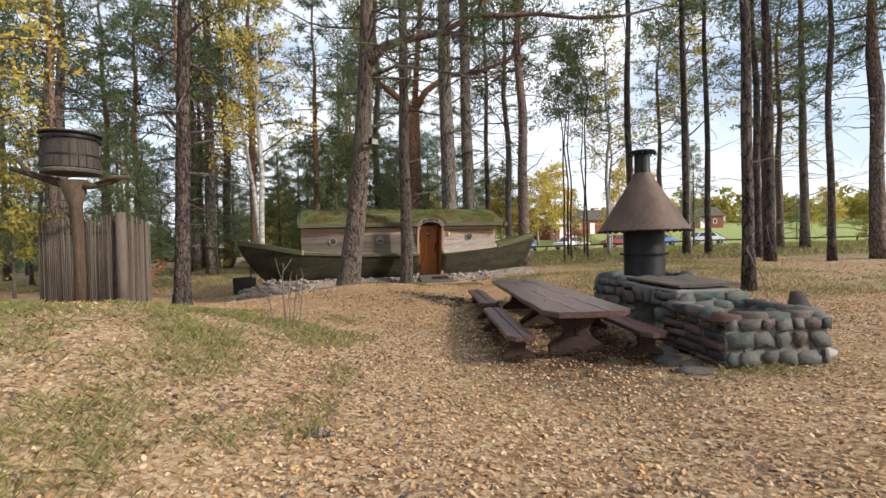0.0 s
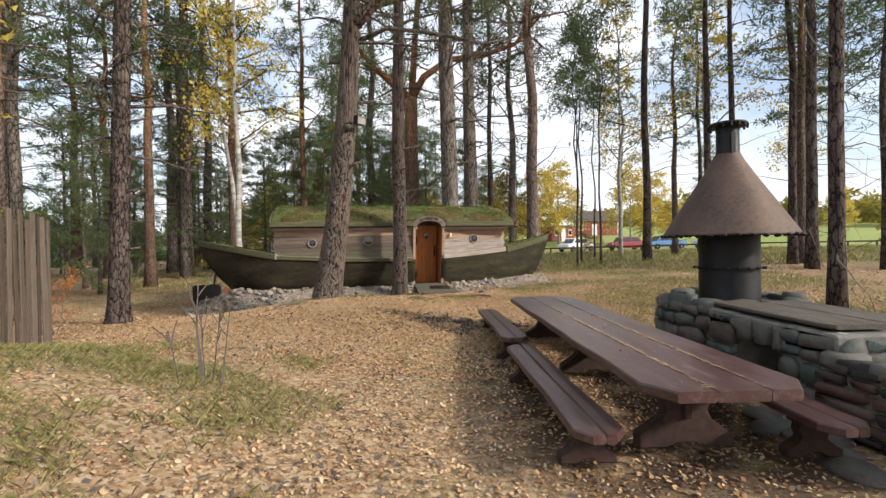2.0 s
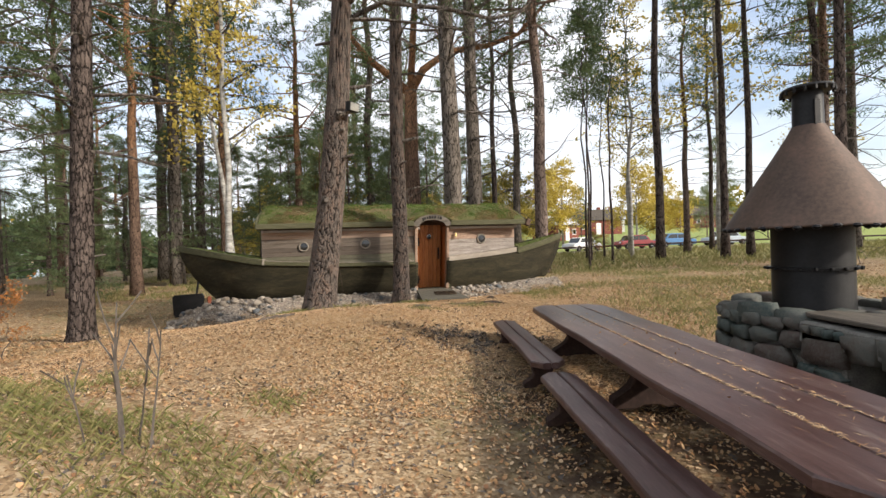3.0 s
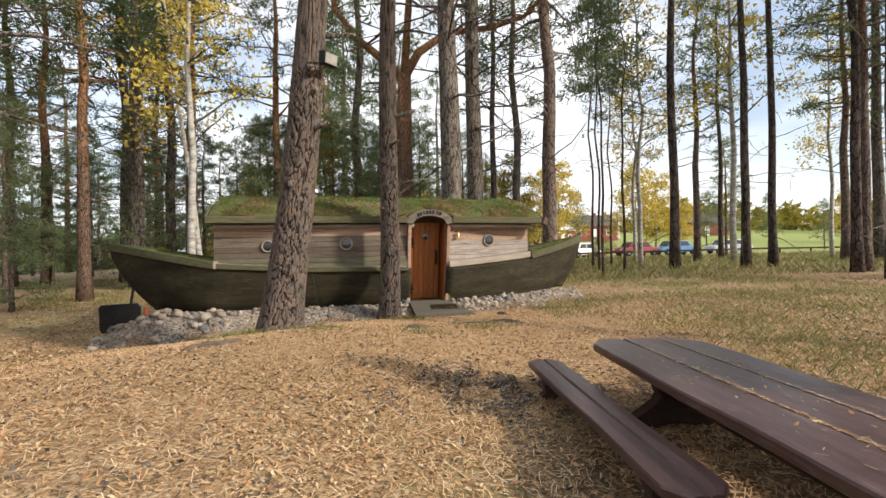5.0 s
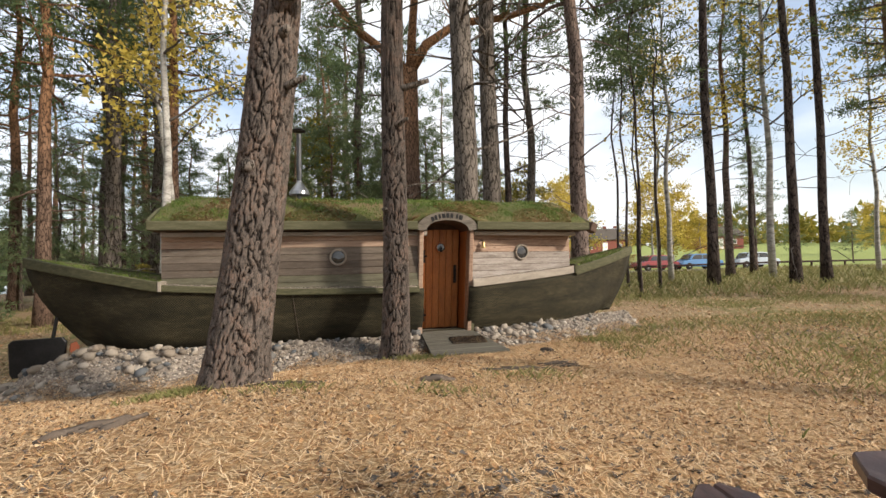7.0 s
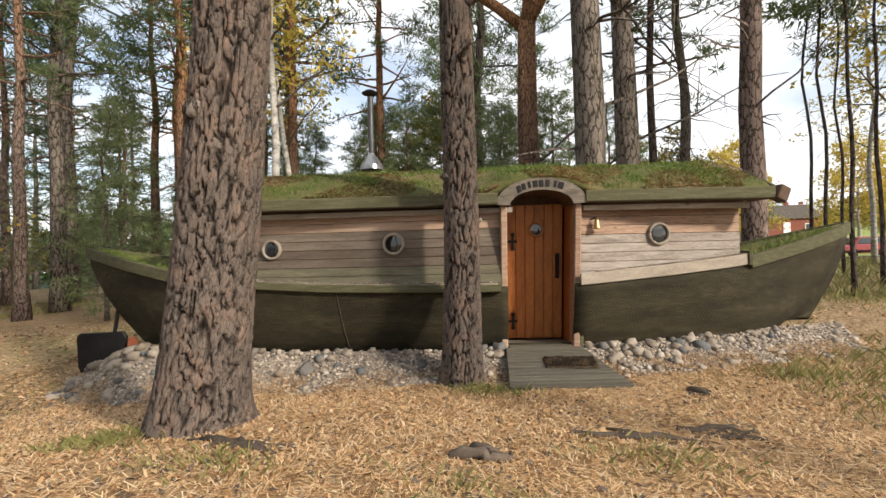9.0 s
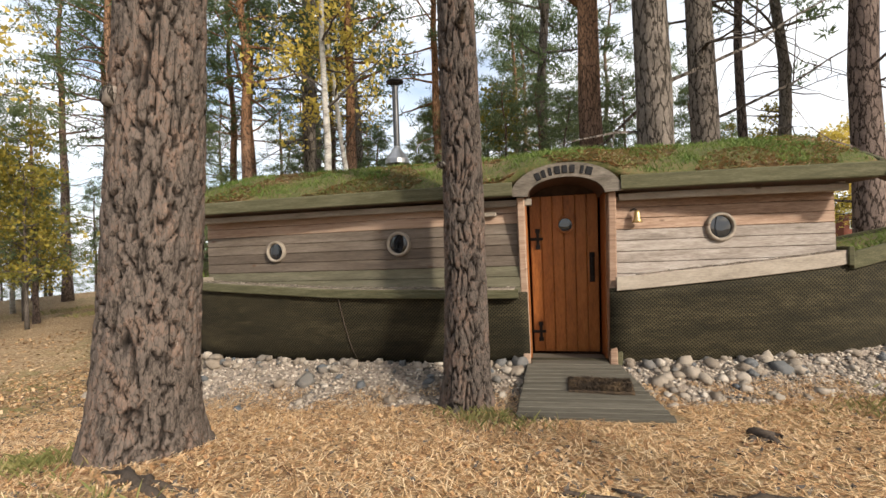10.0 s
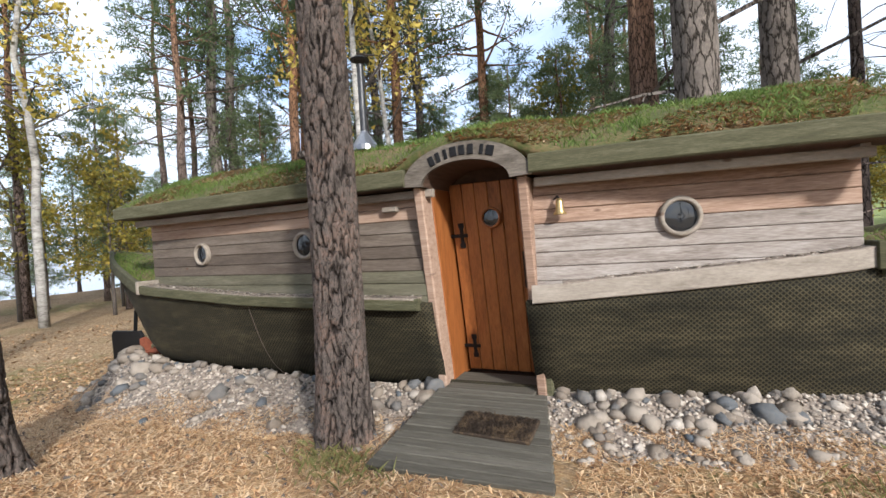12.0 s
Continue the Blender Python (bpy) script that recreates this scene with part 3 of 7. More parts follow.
BEAM = curve([-7.42, -7.0, -6.42, -5.05, -3.0, -1.0, 0.2, 1.4, 2.5, 3.6, 4.3, 4.6], [0.03, 0.30, 0.60, 1.14, 1.27, 1.30, 1.28, 1.10, 0.90, 0.56, 0.26, 0.03])
SHEER = curve([-7.42, -6.0, -5.05, -3.0, -1.0, 0.2, 1.4, 2.5, 3.6, 4.6], [1.88, 1.60, 1.42, 1.30, 1.27, 1.29, 1.38, 1.48, 1.72, 1.97])
WALL = curve([-5.1, -3.95, -2.23, -0.78, 0.22, 1.34, 2.55], [-0.88, -1.00, -1.13, -1.17, -1.15, -0.93, -0.74])
EAVE = curve([-5.3, -3.0, -0.8, 0.3, 1.5, 3.05], [-1.30, -1.38, -1.42, -1.41, -1.34, -1.18])
D0, D1 = -0.72, 0.16   # the doorway along the hull


def hull_point(u, k, side):
    top, beam = SHEER(u), BEAM(u)
    keel = 0.28 + 0.3 * smoothstep(2.5, 4.3, u) + 0.1 * smoothstep(-5.5, -7.0, u)
    fore, aft = smoothstep(-4.8, -7.42, u), smoothstep(2.6, 4.6, u)
    full = 0.16 + 0.5 * max(fore, aft) ** 1.5
    back = 1.5 if side > 0 else 1.0
    uu = u + (1 - k) ** 1.6 * (0.95 * fore ** 2 - 0.62 * aft ** 2)
    return (uu, side * beam * back * max(k, 0.0) ** full, keel + k * (top - keel))


stations = [-7.42 + (4.6 + 7.42) * i / 60 for i in range(61)]
stations = sorted([s for s in stations if abs(s - D0) > 0.08 and abs(s - D1) > 0.08] + [D0, D1])
levels = [0, 0.004, 0.03, 0.09, 0.16, 0.28, 0.42, 0.58, 0.75, 0.88, 1.0]
g = Geo()
for side in (-1, 1):
    vs = [hull_point(u, k, side) for u in stations for k in levels]
    n = len(levels)
    fs = []
    for i in range(len(stations) - 1):
        for j in range(n - 1):
            if side < 0 and D0 - 0.01 < stations[i] < D1 - 0.01 and j >= 4:
                continue
            q = (i * n + j, (i + 1) * n + j, (i + 1) * n + j + 1, i * n + j + 1)
            fs.append(q if side < 0 else q[::-1])
    g.add(vs, fs)
hull = part("hull", g, HULL, boat, "dark olive hull covered with fishing net", smooth=True)
sol = hull.modifiers.new("thickness", "SOLIDIFY")
sol.thickness, sol.offset = 0.05, -1


def along(u0, u1, n, v_of, z_of):
    return [(u0 + (u1 - u0) * i / n, v_of(u0 + (u1 - u0) * i / n), z_of(u0 + (u1 - u0) * i / n)) for i in range(n + 1)]


# bulwark planks at both ends, the long rail and the right wall's sill board
part("bow_bulwark", Geo().sweep(along(-7.40, -5.05, 14, lambda u: -BEAM(u) - 0.02, lambda u: SHEER(u) + 0.02), 0.07, 0.17, 0.012), MOSSWOOD, boat, "weathered grey gunwale plank")
part("bow_bulwark", Geo().sweep(along(-7.40, -5.05, 14, lambda u: 1.5 * BEAM(u), lambda u: SHEER(u) + 0.02), 0.07, 0.17, 0.012), MOSSWOOD, boat)
part("bulwark_end", Geo().box((-5.03, -1.02, 1.45), (0.06, 0.34, 0.17), 0.01), TRIM, boat)
part("stern_bulwark", Geo().sweep(along(2.62, 4.58, 12, lambda u: -BEAM(u) - 0.02, lambda u: SHEER(u) + 0.01), 0.06, 0.18, 0.012), MOSSWOOD, boat, "weathered grey gunwale plank")
part("stern_bulwark", Geo().sweep(along(2.62, 4.58, 12, lambda u: 1.5 * BEAM(u), lambda u: SHEER(u) + 0.01), 0.06, 0.18, 0.012), MOSSWOOD, boat)
part("bulwark_end", Geo().box((2.60, -0.80, 1.57), (0.06, 0.26, 0.20), 0.01), MOSSWOOD, boat)
part("side_rail", Geo().sweep(along(-5.05, D0 - 0.10, 20, lambda u: -BEAM(u) - 0.02, SHEER), 0.07, 0.11, 0.012), MOSSWOOD, boat, "mossy green side rail")
part("rail_shelf", Geo().sweep(along(-5.05, D0 - 0.10, 20, lambda u: (-BEAM(u) + WALL(u)) / 2, lambda u: SHEER(u) - 0.02), 0.30, 0.06, 0.008), MOSSWOOD, boat)
part("shelf_litter", Geo().sweep(along(-5.0, D0 - 0.14, 20, lambda u: (-BEAM(u) + WALL(u)) / 2 - 0.02, lambda u: SHEER(u) + 0.047), 0.2, 0.025, 0.008), GRAVEL, boat, "litter lying on the side shelf")
part("sill_board", Geo().sweep(along(D1 + 0.06, 2.60, 14, lambda u: -BEAM(u) - 0.005, lambda u: SHEER(u) + 0.06), 0.05, 0.15, 0.008), TRIM, boat, "pale sloping sill board")
part("sill_cap", Geo().sweep(along(D1 + 0.3, 2.55, 14, lambda u: (-BEAM(u) + WALL(u)) / 2, lambda u: SHEER(u) + 0.13), 0.2, 0.02, 0.004), GRAVEL, boat, "litter lying on the sill")

# fallen chips lying along the rail and the sill
rl = np.random.default_rng(61)
for name, lo, hi, n, off in (("rail_litter", -5.0, D0 - 0.14, 2600, 0.060), ("sill_litter", D1 + 0.5, 2.5, 900, 0.138)):
    us = rl.uniform(lo, hi, n)
    c = np.array([(u, -BEAM(u) + 0.01 + (WALL(u) + BEAM(u) - 0.03) * rl.random(), SHEER(u) + off + 0.012 * rl.random()) for u in us])
    c = c[[noise.noise((p[0] * 2.5, 0, 3)) + rl.uniform(-0.3, 0.5) > 0 for p in c]]
    a = rl.uniform(0, math.tau, len(c))
    q = rl.uniform(0.008, 0.022, len(c))[:, None]
    dv = np.stack([np.cos(a), np.sin(a), rl.uniform(-0.3, 0.5, len(c))], 1) * q
    sv = np.stack([-np.sin(a), np.cos(a), rl.uniform(-0.2, 0.4, len(c))], 1) * q * 0.6
    tagged(part(name, fast_mesh(name, np.stack([c - dv, c + sv, c + dv, c - sv], 1).reshape(-1, 3), np.arange(len(c) * 4).reshape(-1, 4), CHIPS), CHIPS, boat, "pale dry flakes lying on the ledge"), kind="stuff")

# plank walls
WALL_TOP = 2.30
for u0, u1, n in ((-5.08, D0 - 0.08, 20), (D1 + 0.06, 2.55, 14)):
    for i in range(9):
        z = WALL_TOP - 0.06 - i * 0.121
        u1c = u1
        if u0 > 0:
            hid = [u for u in np.linspace(u0, u1, 40) if SHEER(u) + 0.06 < z + 0.06]
            if len(hid) < 3:
                continue
            u1c = hid[-1]
        part("plank", Geo().sweep(along(u0, u1c, n, lambda u: WALL(u) - 0.002 * (i % 2), lambda u: z + random.uniform(-0.0005, 0.0005)), 0.035, 0.117, 0.006), (WALLRED if i < 2 else WALLDARK if i < 6 else WALLGREEN) if u0 < 0 else WALLRED if i < 3 else WALLWOOD, boat)
part("wall_core", Geo().sweep(along(-5.08, D0 - 0.08, 20, lambda u: WALL(u) + 0.05, lambda u: 1.75), 0.06, 1.1), DARKWOOD, boat)
part("wall_core", Geo().sweep(along(D1 + 0.06, 2.55, 14, lambda u: WALL(u) + 0.05, lambda u: 1.85), 0.06, 0.9), DARKWOOD, boat)
part("end_wall", Geo().box((-5.06, 0.55, 1.85), (0.08, 2.78, 0.95)), WALLWOOD, boat)
part("end_wall", Geo().box((2.53, 0.36, 1.9), (0.08, 2.1, 0.85)), WALLWOOD, boat)
part("back_wall", Geo().box((-1.25, 1.95, 1.75), (7.6, 0.08, 1.1)), WALLWOOD, boat)

# eaves, trim and the turf roof
for u0, u1 in ((-5.16, D0 - 0.12), (D1 + 0.12, 2.74)):
    part("eave_board", Geo().sweep(along(u0, u1, 14, EAVE, lambda u: 2.42), 0.06, 0.15, 0.012), MOSSWOOD, boat, "moss-stained eave board")
    part("eave_trim", Geo().sweep(along(max(u0, -5.0), min(u1, 2.55) if u1 > 0 else u1 + 0.2, 14, lambda u: EAVE(u) + 0.17 + 0.05 * max(0, u - 1), lambda u: 2.285), 0.05, 0.075, 0.008), TRIM, boat, "pale trim board under the eave")
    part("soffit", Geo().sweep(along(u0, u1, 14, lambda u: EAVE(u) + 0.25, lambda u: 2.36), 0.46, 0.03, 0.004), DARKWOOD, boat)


def roof_z(u, v):
    e = EAVE(u)
    q = (v - e) / (0.8 - e) if v < 0.8 else (2.6 - v) / 1.8
    hip = min(1.0, (u + 5.16) / 0.12 + 0.6, (2.74 - u) / 0.12 + 0.6)
    z = 2.47 + 0.66 * math.sin(min(1.0, max(0.0, q)) * math.pi / 2) ** 0.85 * (0.25 + 0.75 * math.sin(max(0.0, hip) * math.pi / 2))
    z += 0.20 * math.exp(-((u + 0.28) / 0.6) ** 4 - ((v + 1.45) / 0.9) ** 2)
    return z + 0.03 * noise.noise((u * 2.2, v * 2.2, 3)) + 0.012 * noise.noise((u * 9, v * 9, 1))


NU, NV = 110, 46
g = Geo()
vs, fs = [], []
for i in range(NU + 1):
    u = -5.16 + 7.90 * i / NU
    for j in range(NV + 1):
        v = EAVE(u) + (2.6 - EAVE(u)) * j / NV
        vs.append((u, v, roof_z(u, v)))
for i in range(NU):
    for j in range(NV):
        a = i * (NV + 1) + j
        fs.append((a, a + NV + 1, a + NV + 2, a + 1))
g.add(vs, fs)
roof = part("turf_roof", g, TURF, boat, "sloping turf roof with moss, grass and dry needles", smooth=True)
rs = roof.modifiers.new("thickness", "SOLIDIFY")
rs.thickness, rs.offset = 0.09, -1


part("eave_bracket", Geo().box((0, 0, 0), (0.16, 0.14, 0.20), 0.012, pose(2.83, EAVE(2.74) + 0.02, 2.40, 0, 24, 14)), DARKWOOD, boat, "dark projecting end of the eave board")

# gable walls and verge boards closing the roof's ends
for u, ug in ((-5.17, -5.04), (2.75, 2.50)):
    vv = np.linspace(EAVE(u) + 0.03, 2.55, 16)
    part("verge_board", Geo().sweep([(u, v, roof_z(u, v) - 0.035) for v in vv], 0.05, 0.13, 0.008), MOSSWOOD, boat, "weathered grey verge board")
    vg = np.linspace(-1.0, 2.3, 14)
    rim = [(v, roof_z(ug, v) - 0.10) for v in vg]
    part("gable_wall", Geo().prism([(vg[0], 2.26)] + rim + [(vg[-1], 2.26)], 0.06, pose(ug, 0, 0, 0, 0, 90)), WALLWOOD, boat)


def deck_patch(u0, u1):
    g = Geo()
    vs, fs = [], []
    for i in range(21):
        u = u0 + (u1 - u0) * i / 20
        for j in range(13):
            v = -BEAM(u) * 0.97 + BEAM(u) * 2.4 * j / 12
            vs.append((u, v, SHEER(u) + 0.04 + 0.05 * math.sin(math.pi * j / 12) + 0.02 * noise.noise((u * 5, v * 5, 0))))
    for i in range(20):
        for j in range(12):
            a = i * 13 + j
            fs.append((a, a + 13, a + 14, a + 1))
    return g.add(vs, fs)


for u0, u1 in ((-7.3, -5.08), (2.6, 4.5)):
    d = part("turf_deck", deck_patch(u0, u1), TURF, boat, "grass-grown deck", smooth=True)
    q = d.modifiers.new("thickness", "SOLIDIFY")
    q.thickness, q.offset = 0.06, -1


def blades(points, heights, width, lean, rng):
    """Grass blades, one bent triangle pair each, as arrays."""
    n = len(points)
    a = rng.uniform(0, math.tau, n)
    s = np.stack([np.cos(a), np.sin(a), np.zeros(n)], 1) * (width * rng.uniform(0.6, 1.3, n))[:, None]
    b = rng.uniform(0, math.tau, n)
    tip = np.stack([np.cos(b), np.sin(b), np.zeros(n)], 1) * (heights * lean * rng.uniform(0.3, 1.2, n))[:, None]
    h = heights[:, None] * np.array([[0, 0, 1.0]])
    v = np.stack([points - s, points + s, points + h * 0.55 + tip * 0.35 + s * 0.6, points + h + tip], 1).reshape(-1, 3)
    k = np.arange(n)[:, None] * 4
    f = np.concatenate([k + np.array([[0, 1, 2]]), k + np.array([[0, 2, 3]])], 0)
    return v, f


rng = np.random.default_rng(5)
pts = []
while len(pts) < 19000:
    u, v = rng.uniform(-5.12, 2.7), rng.uniform(-1.5, 1.3)
    if v > EAVE(u) + 0.03 and noise.noise((u * 1.1, v * 1.6, 8)) + rng.uniform(-0.35, 0.55) > 0:
        pts.append((u, v, roof_z(u, v) - 0.005))
pts = np.array(pts)
tall = []
while len(tall) < 6500:
    u, v = rng.uniform(-5.0, 2.6), rng.uniform(-1.45, 0.9)
    if v > EAVE(u) + 0.05 and noise.noise((u * 1.7, v * 2.4, 15)) + 0.35 * noise.noise((u * 6, v * 6, 2)) > 0.16:
        tall.append((u, v, roof_z(u, v) - 0.005))
tall = np.array(tall)
tagged(part("roof_meadow", fast_mesh("roof_meadow", *blades(tall, rng.uniform(0.025, 0.08, len(tall)), 0.005, 0.8, rng), GREEN), GREEN, boat, "fresh green grass tufts on the roof"), kind="stuff")
tagged(part("roof_grass", fast_mesh("roof_grass", *blades(pts, rng.uniform(0.012, 0.055, len(pts)), 0.005, 0.9, rng), MOSSY), MOSSY, boat, "short moss and grass on the roof"), kind="stuff")
pts = []
while len(pts) < 5200:
    u = rng.uniform(-7.2, -5.1) if rng.random() < 0.55 else rng.uniform(2.62, 4.3)
    v = rng.uniform(-1, 0.8) * BEAM(u) * 0.96
    pts.append((u, v, SHEER(u) + 0.05))
pts = np.array(pts)
tagged(part("deck_grass", fast_mesh("deck_grass", *blades(pts, rng.uniform(0.025, 0.085, len(pts)), 0.006, 0.9, rng), MOSSY), MOSSY, boat, "green grass growing on the deck"), kind="stuff")

n = 17000
us = rng.uniform(-5.1, 2.68, n)
vq = rng.uniform(0.0, 0.95, n) ** 1.5
pts = np.array([(u, EAVE(u) + (0.9 - EAVE(u)) * q, roof_z(u, EAVE(u) + (0.9 - EAVE(u)) * q) + 0.012) for u, q in zip(us, vq) if noise.noise((u * 0.9, q * 2.0, 4)) + 0.35 * max(0.0, 0.35 - q) > 0.0])
a = rng.uniform(0, math.tau, len(pts))
dv = np.stack([np.cos(a), np.sin(a), rng.uniform(-0.1, 0.4, len(pts))], 1) * 0.026
sv = np.stack([-np.sin(a), np.cos(a), np.zeros(len(pts))], 1) * 0.006
tagged(part("roof_litter", fast_mesh("roof_litter", np.stack([pts - dv - sv, pts - dv + sv, pts + dv + sv, pts + dv - sv], 1).reshape(-1, 3), np.arange(len(pts) * 4).reshape(-1, 4), LEAF), LEAF, boat, "dry leaves and needles on the roof"), kind="stuff")

# doorway: posts, arch, door
DC = (D0 + D1) / 2


def ring_arc(half_in, z_in, rise_in, half_out, z_out, rise_out, n=18):
    inner = [(DC + half_in * math.sin(a), z_in + rise_in * (math.cos(a) - 0.0)) for a in np.linspace(-math.pi / 2, math.pi / 2, n + 1)]
    outer = [(DC + half_out * math.sin(a), z_out + rise_out * math.cos(a)) for a in np.linspace(math.pi / 2, -math.pi / 2, n + 1)]
    return inner, outer


inner, outer = ring_arc(0.40, 2.33, 0.19, 0.58, 2.34, 0.335)
g = Geo()
n = len(inner)
vs = [(x, y, z) for y in (-1.42, -1.365) for x, z in inner + outer[::-1]]
fs = []
for j in range(n - 1):
    fs += [(j, j + 1, n + j + 1, n + j), (2 * n + j + 1, 2 * n + j, 3 * n + j, 3 * n + j + 1),
           (j + 1, j, 2 * n + j, 2 * n + j + 1), (n + j, n + j + 1, 3 * n + j + 1, 3 * n + j)]
fs += [(0, n, 3 * n, 2 * n), (n - 1, 3 * n - 1, 4 * n - 1, 2 * n - 1)]
arch = part("arch_board", g.add(vs, fs), ARCHWOOD, boat, "arched sign board over the door with dark letters")
# lettering too worn to read: eight dark marks of its size
for i in range(8):
    a = -0.72 + 0.17 * i + (0.05 if i > 5 else 0)
    x, z = DC + 0.02 + 0.46 * math.sin(a), 2.345 + 0.255 * math.cos(a)
    part("letter", Geo().box((0, 0, 0), ((0.045, 0.036, 0.028, 0.05, 0.045, 0.042, 0.026, 0.055)[i] * 1.2, 0.014, 0.084), 0.014, pose(x, -1.424, z, 0, math.degrees(a) * 0.5, 0)), IRON, arch)
soff = Geo()
m_arc, _ = ring_arc(0.395, 2.33, 0.19, 0.5, 2.3, 0.2)
vs = [(x, y, z + dz) for y in (-1.38, -0.66) for dz in (0, 0.03) for x, z in m_arc]
fs = []
for j in range(n - 1):
    fs += [(j + 1, j, 2 * n + j, 2 * n + j + 1), (n + j, n + j + 1, 3 * n + j + 1, 3 * n + j), (j, j + 1, n + j + 1, n + j)]
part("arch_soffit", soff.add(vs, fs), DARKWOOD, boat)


def leaned(g):
    """The doorway leans out with the flare of the hull."""
    g.v = [(x, y + 0.165 * (2.35 - z), z) for x, y, z in g.v]
    return g


def recessed(g):
    """The door leaf, set back from the front of the posts."""
    g.v = [(x, y + 0.13, z) for x, y, z in g.v]
    return leaned(g)


for s, u in ((-1, D0 - 0.03), (1, D1 + 0.03)):
    part("door_post", leaned(Geo().box((u + s * 0.01, -1.24, 1.37), (0.085, 0.22, 1.94), 0.012)), WALLRED, boat, "warm brown timber door post")
    part("jamb", leaned(Geo().box((u - s * 0.022, -0.94, 1.42), (0.045, 0.44, 2.0), 0.008)), DOORWOOD, boat)
    if s < 0:
        continue
    part("post_foot", leaned(Geo().box((u + s * 0.06, -1.25, 0.86), (0.075, 0.16, 0.93), 0.015, pose(0, 0, 0, 0, s * 1.5, 0))), MOSSWOOD, boat)
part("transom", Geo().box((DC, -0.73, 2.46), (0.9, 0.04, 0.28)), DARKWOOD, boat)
part("sill_apron", Geo().box((DC, -0.88, 0.20), (1.25, 0.06, 0.40), 0.01), MOSSWOOD, boat)
part("threshold", Geo().box((DC, -0.86, 0.42), (0.86, 0.54, 0.07), 0.01), DECK, boat)
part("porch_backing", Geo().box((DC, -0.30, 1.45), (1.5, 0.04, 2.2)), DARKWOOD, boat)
door = part("door", recessed(Geo().box((DC, -0.89, 1.41), (0.80, 0.03, 1.90))), DOORWOOD, boat, "orange-brown varnished plank door, closed")
for i in range(6):
    w = 0.80 / 6
    part("door_plank", recessed(Geo().box((D0 + 0.04 + w * (i + 0.5), -0.917, 1.425), (w - 0.006, 0.03, 1.93), 0.006)), DOORWOOD, door)
for z in (1.88, 0.72):
    h = Geo().box((D0 + 0.10, -0.915, z), (0.18, 0.02, 0.035), 0.006).box((D0 + 0.13, -0.915, z), (0.035, 0.022, 0.20), 0.008)
    for q in (-0.10, 0.10):
        h.box((D0 + 0.13, -0.915, z + q), (0.055, 0.022, 0.05), 0.014)
    h.v = [(x, y - 0.025, z) for x, y, z in h.v]
    part("hinge", recessed(h), IRON, door, "black wrought iron hinge")
part("door_handle", recessed(Geo().box((D1 - 0.12, -0.945, 1.52), (0.06, 0.025, 0.36), 0.012).tube([(D1 - 0.12, -0.945, 1.66), (D1 - 0.12, -1.00, 1.62), (D1 - 0.12, -1.00, 1.42), (D1 - 0.12, -0.945, 1.38)], 0.012, 8)), IRON, door, "black iron door handle")


def round_window(u, v, z, r, yaw, parent, ring_mat, name="porthole"):
    m = pose(u, v, z, 90, 0, yaw)
    ring = Geo().lathe([(r * 0.74, -0.02), (r * 0.76, 0.035), (r * 0.82, 0.05), (r * 0.95, 0.045), (r, 0.03), (r, -0.02)], 36, m)
    p = part(name, ring, ring_mat, parent, "round window with a pale wooden ring" if name == "porthole" else "", smooth=True)
    part("pane", Geo().lathe([(0.0, 0.018), (r * 0.5, 0.020), (r * 0.78, 0.015)], 36, m), GLASS, p, "dark reflecting glass", smooth=True)


for u, z, r in ((-3.95, 1.845, 0.14), (-2.23, 1.88, 0.15), (1.36, 1.93, 0.16)):
    yaw = math.degrees(math.atan2(WALL(u + 0.2) - WALL(u - 0.2), 0.4))
    round_window(u, WALL(u) - 0.02, z, r, yaw, boat, TRIM)
round_window(DC + 0.02, -0.765, 2.04, 0.105, 0, door, DOORWOOD, "door_window")
bell = tagged(part("bell", Geo().lathe([(0.0, 0.10), (0.02, 0.098), (0.03, 0.07), (0.036, 0.0), (0.055, -0.03), (0.05, -0.035), (0.0, -0.02)], 20, pose(0.47, WALL(0.47) - 0.10, 2.04)), BRASS, boat, "small brass bell on a bracket", smooth=True))
part("bracket", Geo().tube([(0.40, WALL(0.4), 2.13), (0.45, WALL(0.4) - 0.06, 2.16), (0.47, WALL(0.4) - 0.10, 2.13)], 0.008, 6), IRON, bell)
part("lamp_block", Geo().box((-1.12, WALL(-1.12) - 0.05, 2.17), (0.16, 0.08, 0.05), 0.01), TRIM, boat)

# net seam: a light rope stitched down the hull
seam = [hull_point(-3.0 + 0.12 * (1 - k), k, -1) for k in (0.97, 0.85, 0.7, 0.55, 0.4, 0.25, 0.12, 0.04)]
part("net_seam", Geo().tube([(p[0], p[1] - 0.012, p[2]) for p in seam], 0.004, 5), FENCE, boat, "frayed pale net rope")

# stove pipe
fx, fy = -2.97, 1.28
pipe = part("stove_pipe", Geo().lathe([(0.055, 2.9), (0.055, 4.72)], 20, pose(fx, fy, 0)), PIPE, boat, "steel stove pipe with a round cap", smooth=True)
part("skirt", Geo().lathe([(0.22, 3.34), (0.21, 3.42), (0.07, 3.62), (0.055, 3.66)], 20, pose(fx, fy, 0)), STEEL, pipe)
part("cap", Geo().lathe([(0.0, 4.86), (0.08, 4.85), (0.155, 4.80), (0.15, 4.785), (0.0, 4.80)], 24, pose(fx, fy, 0)), IRON, pipe)
for a in range(3):
    part("cap_stay", Geo().tube([(fx + 0.055 * math.cos(a * 2.09), fy + 0.055 * math.sin(a * 2.09), 4.68), (fx + 0.09 * math.cos(a * 2.09), fy + 0.09 * math.sin(a * 2.09), 4.80)], 0.006, 5), IRON, pipe)

